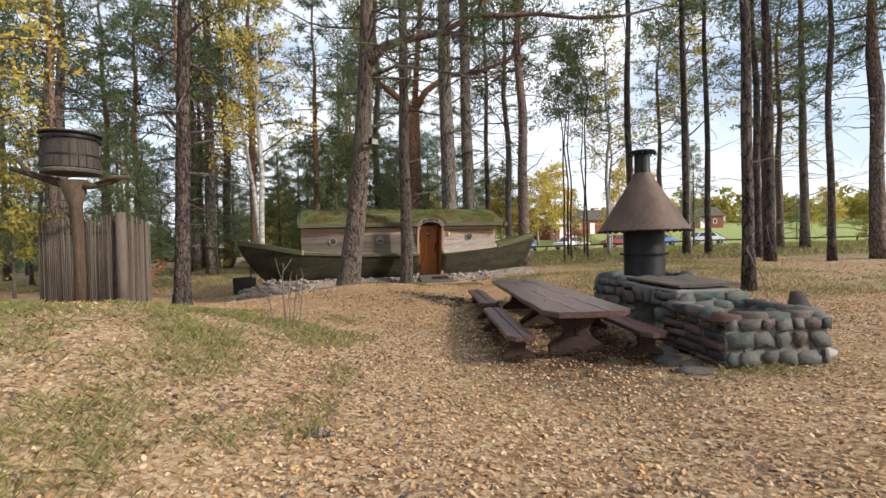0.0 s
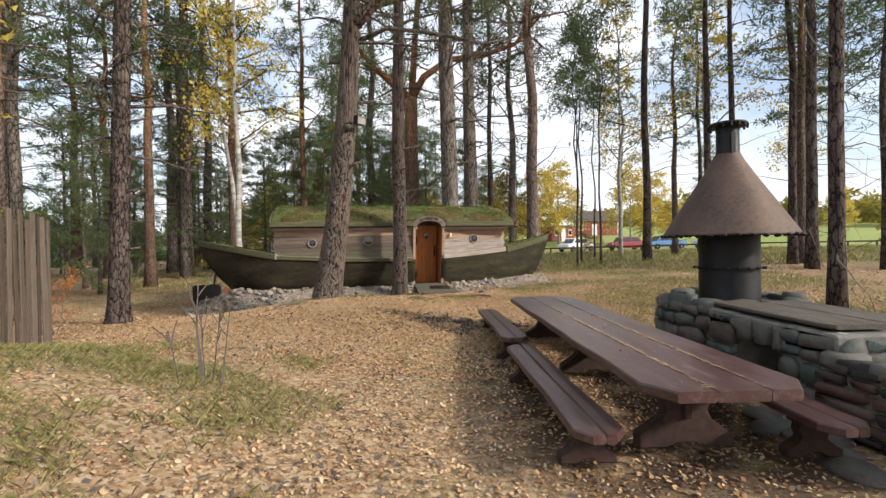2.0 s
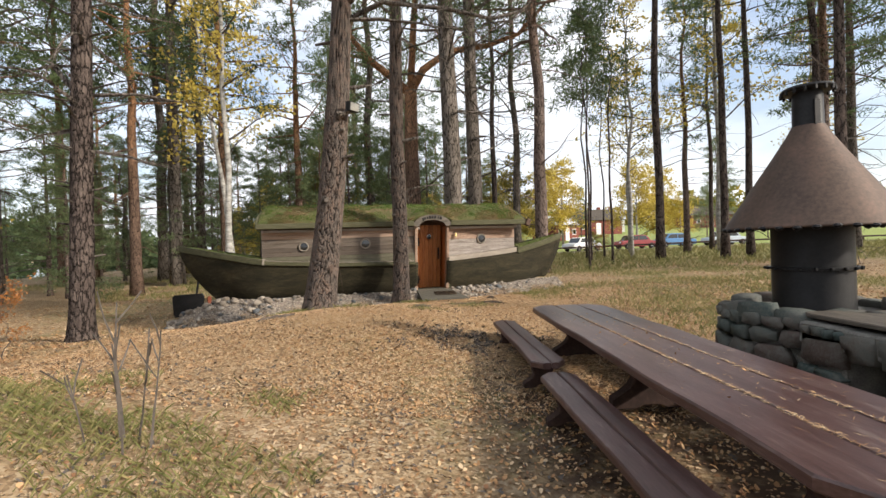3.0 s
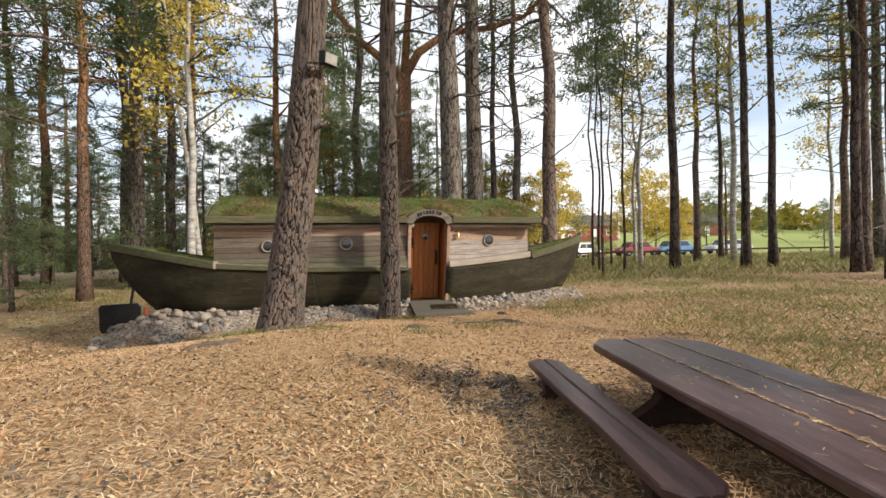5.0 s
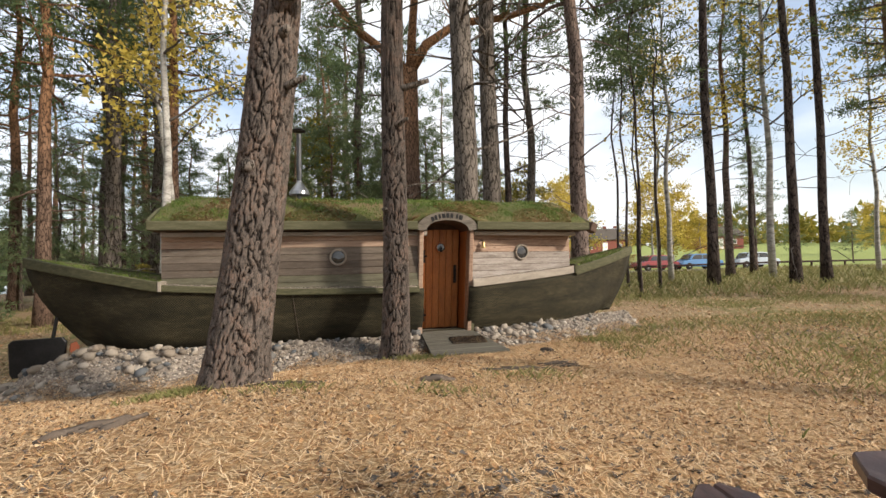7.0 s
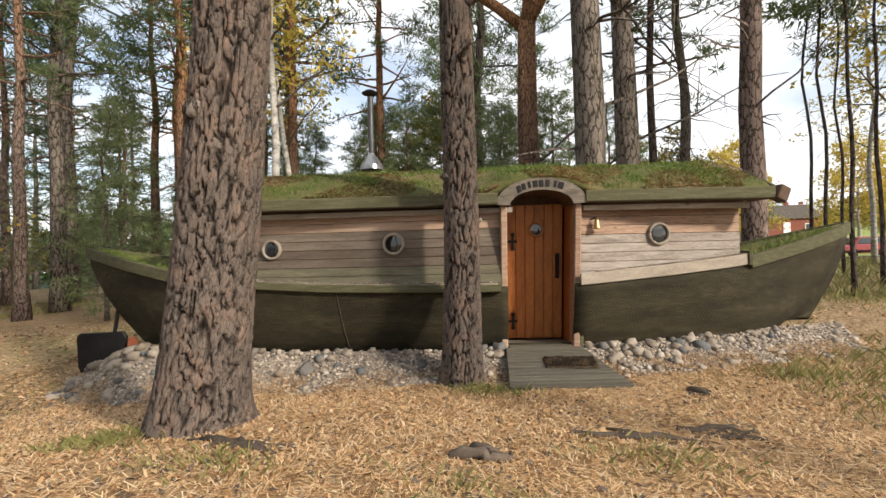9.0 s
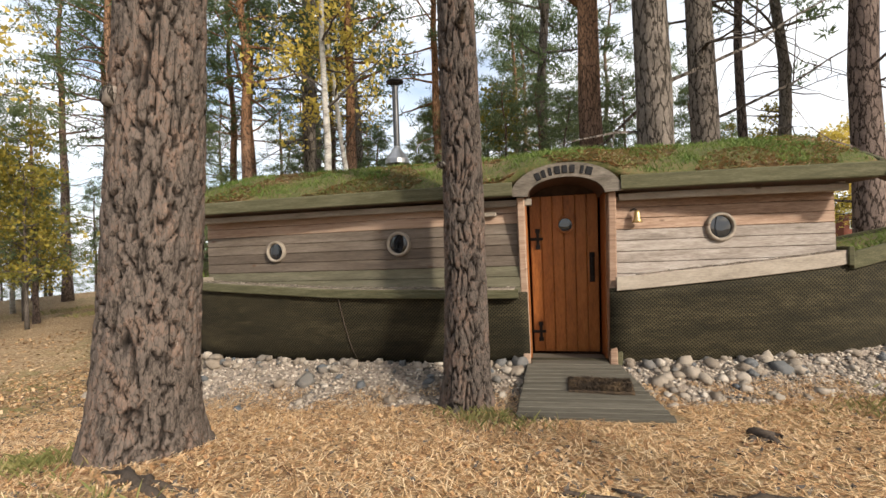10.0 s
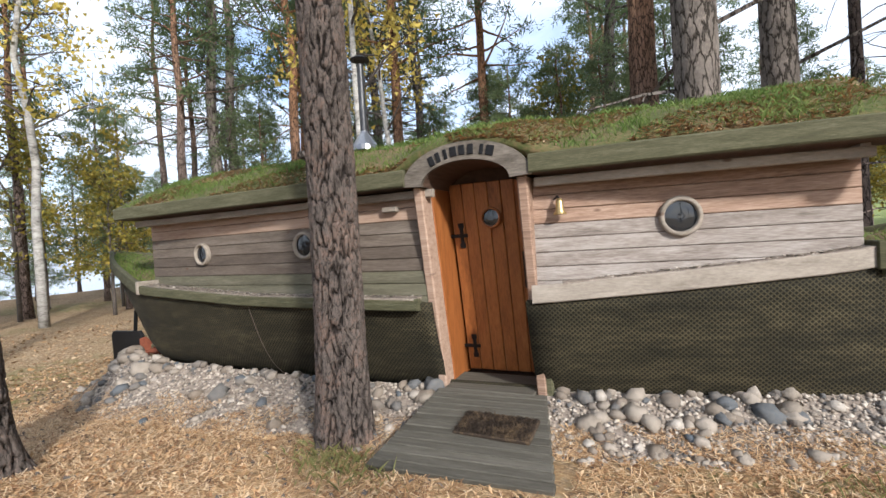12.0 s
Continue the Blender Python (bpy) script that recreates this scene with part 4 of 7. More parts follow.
# rudder plate and propeller under the overhanging end
rud = part("rudder", Geo().prism([(-7.62, 0.02), (-7.64, 0.52), (-7.58, 0.58), (-6.86, 0.60), (-6.80, 0.52), (-6.84, 0.04), (-6.90, -0.02), (-7.58, -0.06)], 0.06, pose(0, -0.02, 0), 0.012), IRON, boat, "black rectangular rudder plate")
part("rudder_stock", Geo().tube([(-7.02, -0.02, 0.5), (-6.95, -0.02, 0.95)], 0.03, 8), IRON, rud)
prop = part("propeller_hub", Geo().tube([(-6.78, -0.02, 0.25), (-6.40, -0.02, 0.28)], [0.04, 0.05], 10), RUST, boat, "rusty red propeller")
for a in (20, 140, 260):
    part("blade", Geo().prism([(-0.03, 0.03), (-0.09, 0.14), (-0.05, 0.27), (0.05, 0.26), (0.09, 0.13), (0.03, 0.03)], 0.018, pose(-6.66, -0.03, 0.26, 0, 0, 0) @ pose(0, 0, 0, a, 0, 0) @ pose(0, 0, 0, 0, 0, 65)), RUST, prop)

# ---- boardwalk and mat before the door ----
walkway = thing("door_platform", BOAT, "grey weathered plank platform before the door", "platform")
for i in range(13):
    q0, q1 = i / 13, (i + 1) / 13
    v0, v1 = -1.10 - 1.18 * q0, -1.10 - 1.18 * q1
    z = 0.43 - 0.19 * (q0 + q1) / 2
    ul, ur = -0.76 - 0.08 * q0, 0.26 + 0.28 * q0
    part("board", Geo().box((0, 0, 0), (ur - ul, abs(v1 - v0) / math.cos(0.19) - 0.008, 0.045), 0.006, pose((ul + ur) / 2, (v0 + v1) / 2, z, 9.2, 0, random.uniform(-0.4, 0.4) + 2.0)), DECK, walkway)
for u in (-0.7, 0.3):
    part("bearer", Geo().box((0, 0, 0), (0.09, 0.75, 0.12), 0.01, pose(u, -1.8, 0.235, 9.2, 0, 0)), DECK, walkway)
door_mat = thing("door_mat", BOAT @ pose(-0.03, -1.66, 0.365, 9.2, 0, -3), "dark brown coir door mat littered with needles", "mat")
part("mat_body", Geo().box((0, 0, 0.004), (0.62, 0.32, 0.03), 0.01), MATFIBRE, door_mat)
n = 2600
p = np.stack([rng.uniform(-0.3, 0.3, n), rng.uniform(-0.15, 0.15, n), np.full(n, 0.018)], 1)
tagged(part("mat_nap", fast_mesh("mat_nap", *blades(p, rng.uniform(0.008, 0.03, n), 0.004, 1.3, rng), MATFIBRE), MATFIBRE, door_mat), kind="stuff")

# ---- table and benches ----


def trestle(w_foot, w_neck, w_top, h, thick, m):
    """A sawn plank support with a waisted outline and an arched foot."""
    o = [(-w_foot / 2, 0), (-w_foot * 0.22, 0), (-w_foot * 0.12, 0.035), (w_foot * 0.12, 0.035), (w_foot * 0.22, 0), (w_foot / 2, 0), (w_foot / 2, h * 0.16),
         (w_foot * 0.40, h * 0.24), (w_neck * 0.62, h * 0.36), (w_neck / 2, h * 0.5), (w_neck * 0.60, h * 0.66), (w_top * 0.36, h * 0.82), (w_top / 2, h * 0.90), (w_top / 2, h),
         (-w_top / 2, h), (-w_top / 2, h * 0.90), (-w_top * 0.36, h * 0.82), (-w_neck * 0.60, h * 0.66), (-w_neck / 2, h * 0.5), (-w_neck * 0.62, h * 0.36), (-w_foot * 0.40, h * 0.24), (-w_foot / 2, h * 0.16)]
    return Geo().prism(o, thick, m, 0.012)


def slab(x0, x1, length, z, thick, seed, round_near=0.12, wav=0.02):
    """One long plank with a slightly wavy waney edge and rounded ends."""
    r = random.Random(seed)
    n = 24
    left, right = [], []
    for i in range(n + 1):
        q = i / n
        y = -length / 2 + length * q
        end = min(q, 1 - q) * length
        pull = round_near * (1 - math.sqrt(max(0.0, 1 - (1 - min(1, end / max(round_near, 1e-3))) ** 2))) if round_near else 0
        left.append((x0 + (pull if x0 < 0 else 0) + wav * noise.noise((seed * 7.1, y * 1.2, 0)), y))
        right.append((x1 - (pull if x1 > 0 else 0) + wav * noise.noise((seed * 3.3, y * 1.2, 4)), y))
    vs, fs = [], []
    b = 0.012
    for i in range(n + 1):
        (xl, y), (xr, _) = left[i], right[i]
        zz = 0.004 * noise.noise((y, seed, 0))
        vs += [(xl, y, z - thick + b), (xl, y, z - b + zz), (xl + b, y, z + zz), ((xl + xr) / 2, y, z + zz + 0.003), (xr - b, y, z + zz), (xr, y, z - b + zz), (xr, y, z - thick + b), (xr - b, y, z - thick), (xl + b, y, z - thick)]
    k = 9
    for i in range(n):
        fs += [(i * k + j, i * k + (j + 1) % k, (i + 1) * k + (j + 1) % k, (i + 1) * k + j) for j in range(k)]
    fs += [tuple(range(k))[::-1], tuple(range(n * k, (n + 1) * k))]
    return Geo().add(vs, fs)


TBL = pose(2.03, 8.62, 0.08, -0.4, 0, -0.6)
table = thing("picnic_table", TBL, "long dark red painted plank table strewn with needles", "table")
top_z = 0.66
part("top_plank", slab(-0.575, -0.165, 5.85, top_z, 0.075, 1, 0.16), TABLEWOOD, table)
part("top_plank", slab(-0.157, 0.205, 5.85, top_z, 0.075, 2, 0.0, 0.006), TABLEWOOD, table)
part("top_plank", slab(0.213, 0.575, 5.85, top_z, 0.075, 3, 0.16), TABLEWOOD, table)
for y in (-2.2, 0.0, 2.2):
    part("trestle", trestle(0.78, 0.34, 0.80, top_z - 0.075, 0.13, pose(0, y, 0)), LEGWOOD, table)
part("stretcher", Geo().box((0, 0, 0.30), (0.07, 4.6, 0.12), 0.012), LEGWOOD, table)
# needles gathered in the joints of the top
n = 1500
xs = np.where(rng.random(n) < 0.6, -0.161, 0.209) + rng.normal(0, 0.012, n)
loose = rng.random(n) < 0.16
xs[loose] = rng.uniform(-0.5, 0.5, loose.sum())
ys = np.clip(rng.normal(rng.choice([-2.2, -1.3, -0.4, 0.3, 1.2, 2.0], n), 0.35), -2.85, 2.85)


def strips(points, length, width, rng, flat=0.25):
    """Thin straws lying about, as arrays."""
    n = len(points)
    a = rng.uniform(0, math.tau, n)
    d = np.stack([np.cos(a), np.sin(a), rng.uniform(-flat, flat, n)], 1) * (length * rng.uniform(0.5, 1.2, n) / 2)[:, None]
    s = np.stack([-np.sin(a), np.cos(a), np.zeros(n)], 1) * width / 2
    v = np.stack([points - d - s, points - d + s, points + d + s, points + d - s], 1).reshape(-1, 3)
    return v, np.arange(n)[:, None] * 4 + np.array([[0, 1, 2, 3]])


p = np.stack([xs, ys, np.full(n, top_z + 0.009)], 1)
needles = tagged(new("table_needles", fast_mesh("table_needles", *strips(p, np.full(n, 0.05), 0.003, rng, 0.05), STRAW)), "dry pine needles in the joints of the table top", "needles", kind="stuff")
needles.matrix_basis = TBL


def bench(seed):
    b = thing("bench", pose(0, 0, 0), "dark red painted plank bench on waisted supports", "bench", "benches at the table")
    part("seat_plank", slab(-0.19, -0.003, 2.95, 0.37, 0.065, seed, 0.10, 0.012), TABLEWOOD, b)
    part("seat_plank", slab(0.003, 0.17, 2.95, 0.37, 0.065, seed + 1, 0.10, 0.012), TABLEWOOD, b)
    for y in (-1.05, 1.05):
        part("support", trestle(0.44, 0.20, 0.30, 0.305, 0.11, pose(0, y, 0)), LEGWOOD, b)
    return b


first = bench(11)
first.matrix_basis = pose(1.14, 7.27, 0.07, -0.5, 0, 0.0)
copy_thing(first, pose(1.12, 10.36, 0.10, -0.5, 0, 0.5))
copy_thing(first, pose(2.93, 7.28, 0.06, -0.5, 0, -1.0))
copy_thing(first, pose(2.90, 10.4, 0.10, -0.5, 0, 180.6))

# ---- stone fireplace with a conical hood ----
FIRE = pose(4.40, 9.42, 0.06)
hearth = thing("stone_fireplace", FIRE, "fieldstone outdoor fireplace with a rusty conical hood", "fireplace")
ST = random.Random(7)


def cobble(outline, lift, m):
    """One face stone: an irregular outline pillowed out of the wall."""
    n = len(outline)
    cx, cy = sum(p[0] for p in outline) / n, sum(p[1] for p in outline) / n
    vs = []
    tx, ty, q = ST.uniform(-0.12, 0.12), ST.uniform(-0.12, 0.12), ST.uniform(0, 90)
    for k, h in ((1.0, -0.03), (0.985, lift * 0.5), (0.90, lift * 0.95)):
        vs += [(cx + (x - cx) * k, cy + (y - cy) * k, h + (tx * (x - cx) + ty * (y - cy) + 0.035 * noise.noise((x * 9 + q, y * 9, 0))) * (h > 0)) for x, y in outline]
    vs.append((cx, cy, lift * 1.0 + 0.012 * noise.noise((q, 0, 0))))
    fs = [(r * n + j, r * n + (j + 1) % n, (r + 1) * n + (j + 1) % n, (r + 1) * n + j) for r in range(2) for j in range(n)]
    fs += [(2 * n + j, 2 * n + (j + 1) % n, 3 * n) for j in range(n)]
    g = Geo().add(vs, fs)
    if callable(m):
        g.v = [m(*p) for p in g.v]
    else:
        g.v = [tuple(m @ Vector(p)) for p in g.v]
    return g


def stone_face(width, height, m, material, parent, row=0.2, aspect=1.25, lift=0.05):
    """Cover a rectangle (x along, y up, z out) with fitted stones in broken courses."""
    y = 0.0
    while y < height - 0.05:
        h = min(ST.uniform(0.6, 1.45) * row, height - y)
        if height - y - h < 0.07:
            h = height - y
        x = 0.0
        while x < width - 0.05:
            w = min(ST.uniform(0.55, 1.75) * h * aspect, width - x)
            if width - x - w < 0.09:
                w = width - x
            gap = 0.008
            x0, x1, y0, y1 = x + gap, x + w - gap, y + gap, y + h - gap
            c = min(x1 - x0, y1 - y0) * 0.26
            j = lambda: ST.uniform(-0.5, 0.5) * c * 2.2
            o = [(x0 + c + j(), y0), (x1 - c + j(), y0 + abs(j()) * 0.5), (x1, y0 + c + j()), (x1 - abs(j()) * 0.5, y1 - c + j()), (x1 - c + j(), y1), (x0 + c + j(), y1 - abs(j()) * 0.5), (x0, y1 - c + j()), (x0 + abs(j()) * 0.5, y0 + c + j())]
            part("stone", cobble(o, lift * ST.uniform(0.7, 1.4), m), material, parent, smooth=True)
            x += w
        y += h


def wall_frame(x0, y0, x1, y1):
    """A frame for a vertical face from one foot to the other, facing right of the way."""
    d = Vector((x1 - x0, y1 - y0, 0))
    L = d.length
    d.normalize()
    out = Vector((d.y, -d.x, 0))
    return L, Matrix(((d.x, 0, out.x, x0), (d.y, 0, out.y, y0), (0, 1, 0, 0), (0, 0, 0, 1)))


# the near bin: four thick walls round an ash pit, in coordinates from the hood's axis
bx0, bx1, by0, by1, bt = -0.86, 0.44, -3.92, -2.55, 0.60
core = Geo()
for c, s in (((bx0 + 0.118, (by0 + by1) / 2, bt / 2), (0.23, by1 - by0 - 0.004, bt)), ((bx1 - 0.118, (by0 + by1) / 2, bt / 2), (0.23, by1 - by0 - 0.004, bt)),
             (((bx0 + bx1) / 2, by0 + 0.119, bt / 2), (bx1 - bx0 - 0.468, 0.234, bt)), (((bx0 + bx1) / 2, by1 - 0.12, bt / 2), (bx1 - bx0 - 0.42, 0.20, bt)),
             (((bx0 + bx1) / 2, (by0 + by1) / 2, 0.20), (bx1 - bx0 - 0.42, by1 - by0 - 0.44, 0.40))):
    core.box(c, s, 0.02)
part("bin_core", core, MORTAR, hearth)
for (x0, y0, x1, y1), mt, rw, asp in (((bx0, by0, bx1, by0), FIRESTONE, 0.23, 1.15), ((bx1, by0, bx1, by1), FIRESTONE, 0.24, 1.2), ((bx0, by1, bx0, by0), SOOT, 0.085, 3.0)):
    L, fm = wall_frame(x0, y0, x1, y1)
    stone_face(L, bt, fm, mt, hearth, rw, asp, 0.045)
# capping stones round the pit
for i in range(15):
    q = i / 15 * 4
    e, r = int(q), q - int(q)
    cx = (bx0 + 0.1 + r * 1.1, bx1 - 0.1, bx1 - 0.1 - r * 1.1, bx0 + 0.1)[e]
    cy = (by0 + 0.1, by0 + 0.1 + r * 1.17, by1 - 0.1, by1 - 0.1 - r * 1.17)[e]
    o = [(0.23 * math.cos(a) * ST.uniform(0.8, 1.2), 0.15 * math.sin(a) * ST.uniform(0.85, 1.15)) for a in np.linspace(0, math.tau, 9)[:-1]]
    part("capstone", cobble(o, ST.uniform(0.04, 0.08), pose(cx, cy, bt - 0.01, 0, 0, (0, 90, 0, 90)[e] + ST.uniform(-15, 15))), FIRESTONE if ST.random() < 0.7 else SOOT, hearth, smooth=True)
# the counter with its dark fire opening, and the round base
ct = 0.80
ck = Geo()
ck.box((-0.44, -2.29, ct / 2), (0.59, 0.62, ct), 0.02).box((-0.44, -0.95, ct / 2), (0.59, 0.5, ct), 0.02).box((-0.44, -1.62, ct - 0.12), (0.59, 1.9, 0.22), 0.02).box((0.05, -1.62, ct / 2), (0.5, 1.9, ct), 0.02)
part("counter_core", ck, MORTAR, hearth)
L, fm = wall_frame(-0.72, -1.95, -0.72, -2.60)
stone_face(L, ct - 0.02, fm, FIRESTONE, hearth, 0.19, 1.3, 0.06)
L, fm = wall_frame(-0.72, -0.70, -0.72, -1.22)
stone_face(L, ct - 0.02, fm, FIRESTONE, hearth, 0.22, 1.2, 0.07)
L, fm = wall_frame(-0.72, -1.20, -0.72, -1.97)
stone_face(L, 0.28, fm @ pose(0, ct - 0.30, 0), FIRESTONE, hearth, 0.26, 0.9, 0.06)
L, fm = wall_frame(-0.72, -2.60, 0.32, -2.60)
stone_face(L, ct - 0.02, fm, FIRESTONE, hearth, 0.2, 1.3, 0.05)
L, fm = wall_frame(0.32, -2.6, 0.32, -0.7)
stone_face(L, ct - 0.02, fm, FIRESTONE, hearth, 0.24, 1.2, 0.05)
part("base_core", Geo().lathe([(0.0, 0.80), (0.80, 0.80), (0.86, 0.74), (0.90, 0.0)], 36), MORTAR, hearth)
R0 = 0.90
row_z = 0.0
for h in (0.26, 0.24, 0.18, 0.14):
    k = int(math.tau * R0 / (h * 1.5))
    for i in range(k):
        a0, w = math.tau * (i + (h * 7 % 1)) / k, math.tau * R0 / k
        c = min(w, h) * 0.25
        o = [(-w / 2 + c, 0.01), (w / 2 - c, 0.01), (w / 2 - 0.01, c), (w / 2 - 0.01, h - c), (w / 2 - c, h - 0.01), (-w / 2 + c, h - 0.01), (-w / 2 + 0.01, h - c), (-w / 2 + 0.01, c)]
        o = [(x + ST.uniform(-0.03, 0.03), y + ST.uniform(-0.025, 0.025)) for x, y in o]
        if -0.15 < (math.sin(a0) + 0.85) < 0.4 and abs(math.cos(a0)) < 0.6:
            continue
        part("stone", cobble(o, ST.uniform(0.05, 0.10), lambda x, y, z: ((R0 + z) * math.cos(a0 + x / R0), (R0 + z) * math.sin(a0 + x / R0), row_z + y)), FIRESTONE, hearth, smooth=True)
    row_z += h
for i in range(13):
    a = math.tau * i / 13
    o = [(0.23 * math.cos(b) * ST.uniform(0.8, 1.2), 0.17 * math.sin(b) * ST.uniform(0.8, 1.2)) for b in np.linspace(0, math.tau, 9)[:-1]]
    part("capstone", cobble(o, ST.uniform(0.06, 0.15), pose(0.80 * math.cos(a), 0.80 * math.sin(a), 0.79, 0, 0, math.degrees(a) + 90)), FIRESTONE, hearth, smooth=True)
# stove drum, flange, cone, pipe and crown
drum = part("drum", Geo().lathe([(0.40, 0.76), (0.405, 0.80), (0.395, 0.84), (0.395, 1.84)], 40), IRON, hearth, "black sheet iron drum", smooth=True)
part("flange", Geo().lathe([(0.395, 1.27), (0.44, 1.275), (0.44, 1.30), (0.395, 1.305)], 40), IRON, drum)
for i in range(20):
    a = math.tau * i / 20
    part("bolt", Geo().box((0.45 * math.cos(a), 0.45 * math.sin(a), 1.288), (0.035, 0.035, 0.035), 0.01), IRON, drum)
cone = part("hood_cone", Geo().lathe([(0.87, 1.755), (0.885, 1.765), (0.87, 1.785), (0.62, 2.19), (0.36, 2.60), (0.20, 2.87), (0.165, 2.95)], 48), HOOD, hearth, "rust-brown conical steel hood", smooth=True)
part("hood_lining", Geo().lathe([(0.85, 1.757), (0.34, 2.55), (0.0, 2.6)], 48), IRON, cone)
for i in range(34):
    a = math.tau * i / 34
    part("scallop", Geo().lathe([(0.0, -0.03), (0.03, -0.018), (0.045, 0.0), (0.03, 0.02), (0.0, 0.025)], 8, pose(0.875 * math.cos(a), 0.875 * math.sin(a), 1.755 + 0.006 * math.sin(i * 5))), IRON, cone)
part("chimney_pipe", Geo().lathe([(0.175, 2.90), (0.155, 2.96), (0.15, 3.36)], 28), IRON, cone, "short black chimney pipe", smooth=True)
part("pipe_strap", Geo().box((-0.02, -0.155, 3.06), (0.07, 0.02, 0.34), 0.006), IRON, cone)
cap = part("chimney_crown", Geo().lathe([(0.14, 3.34), (0.25, 3.35), (0.265, 3.375), (0.25, 3.40), (0.0, 3.415)], 28), IRON, cone, "flat black crown with a toothed rim")
for i in range(16):
    a = math.tau * i / 16
    part("tooth", Geo().box((0.255 * math.cos(a), 0.255 * math.sin(a), 3.345), (0.03, 0.03, 0.06), 0.008), IRON, cap)
# serving board on the counter
board = thing("serving_board", FIRE @ pose(-0.05, -1.55, 0.83, 0, 0, 0), "worn grey-brown boards lying on the stone counter", "board")
part("board_plank", slab(-0.62, -0.02, 1.85, 0.045, 0.045, 21, 0.05, 0.015), SLAB, board)
part("board_plank", slab(0.0, 0.50, 1.65, 0.045, 0.045, 22, 0.05, 0.015), SLAB, board)


def boulder(seed, sx, sy, sz, lumps=0.32, sub=2):
    """An irregular rounded stone."""
    bm = bmesh.new()
    bmesh.ops.create_icosphere(bm, subdivisions=sub, radius=1)
    for v in bm.verts:
        q = v.co.copy()
        k = 1 + lumps * noise.noise(q * 1.3 + Vector((seed * 3.7, 0, 0))) + lumps * 0.4 * noise.noise(q * 3.1 + Vector((0, seed * 2.1, 0)))
        v.co = Vector((q.x * sx, q.y * sy, q.z * sz)) * k
    me = bpy.data.meshes.new("boulder")
    bm.to_mesh(me)
    bm.free()
    me.polygons.foreach_set("use_smooth", [True] * len(me.polygons))
    return me


for name, x, y, z, s, mt, lab in (("boulder", 5.06, 6.20, 0.47, (0.19, 0.17, 0.42), SOOT, "soot-black upright stone beside the fire pit"), ("boulder", 5.12, 5.95, 0.07, (0.22, 0.18, 0.14), STONE, "pale rounded stone at the foot of the fire pit"),
                                  ("boulder", 3.82, 6.95, 0.80, (0.14, 0.11, 0.09), STONE, "pale stone lying on the counter's end")):
    me = boulder(x, *s)
    me.materials.append(mt)
    b = tagged(new(name, me), lab, "stone")
    b.matrix_basis = pose(x, y, z - 0.02)
for i in range(7):
    me = boulder(i + 40, ST.uniform(0.16, 0.32), ST.uniform(0.14, 0.24), 0.05, 0.2)
    me.materials.append(FIRESTONE)
    x, y = 3.22 + 0.1 * math.sin(i * 2.1), 5.55 + i * 0.27
    b = tagged(new("paving_stone", me), "flat dark stone set in the ground before the fireplace", "stone", "hearth paving")
    b.matrix_basis = pose(x, y, ground_z(x, y) + 0.01, 0, 0, i * 40)

# ---- trees ----


def clumps(centres, radius, count, length, width, rng, flat=0.55):
    """Needle or leaf tufts round each centre: long thin triangles pointing outward."""
    n = len(centres) * count
    c = np.repeat(np.asarray(centres), count, 0)
    r = np.repeat(np.asarray(radius), count)[:, None]
    d = rng.normal(size=(n, 3))
    d /= np.linalg.norm(d, axis=1)[:, None]
    p = c + d * r * rng.uniform(0.25, 1.0, (n, 1)) * np.array([[1, 1, flat]])
    o = d + rng.normal(size=(n, 3)) * 0.7 + np.array([[0, 0, 0.25]])
    o /= np.linalg.norm(o, axis=1)[:, None]
    s = np.cross(o, rng.normal(size=(n, 3)))
    s /= np.linalg.norm(s, axis=1)[:, None] + 1e-6
    w = width * rng.uniform(0.6, 1.3, (n, 1))
    v = np.stack([p - s * w, p + s * w, p + o * length * rng.uniform(0.6, 1.3, (n, 1))], 1).reshape(-1, 3)
    return v, np.arange(n * 3).reshape(-1, 3)


def branch(g, start, way, length, r, rnd, depth=1, bend=0.25, droop=0.0, n=6, tips=None):
    """A crooked tapering limb with side twigs; gathers the outer points in tips."""
    p, d = Vector(start), Vector(way).normalized()
    path, rad = [p.copy()], [r]
    for i in range(n):
        d = (d + Vector((rnd.uniform(-1, 1), rnd.uniform(-1, 1), rnd.uniform(-1, 1))) * bend + Vector((0, 0, -droop))).normalized()
        p = p + d * (length / n)
        path.append(p.copy())
        rad.append(max(0.006, r * (1 - 0.85 * (i + 1) / n)))
        if tips is not None and i >= n * 0.35:
            tips.append(p.copy())
        if depth > 0 and i > 0 and rnd.random() < 0.50:
            sd = (d + Vector((rnd.uniform(-1, 1), rnd.uniform(-1, 1), rnd.uniform(-0.7, 0.7))) * 1.2)
            branch(g, p, sd, length * rnd.uniform(0.25, 0.5), rad[-1] * 0.6, rnd, depth - 1, bend, droop, 2 if depth == 1 else 3, tips)
    g.tube(path, rad, 3 if r < 0.035 else 4 if r < 0.06 else 6)


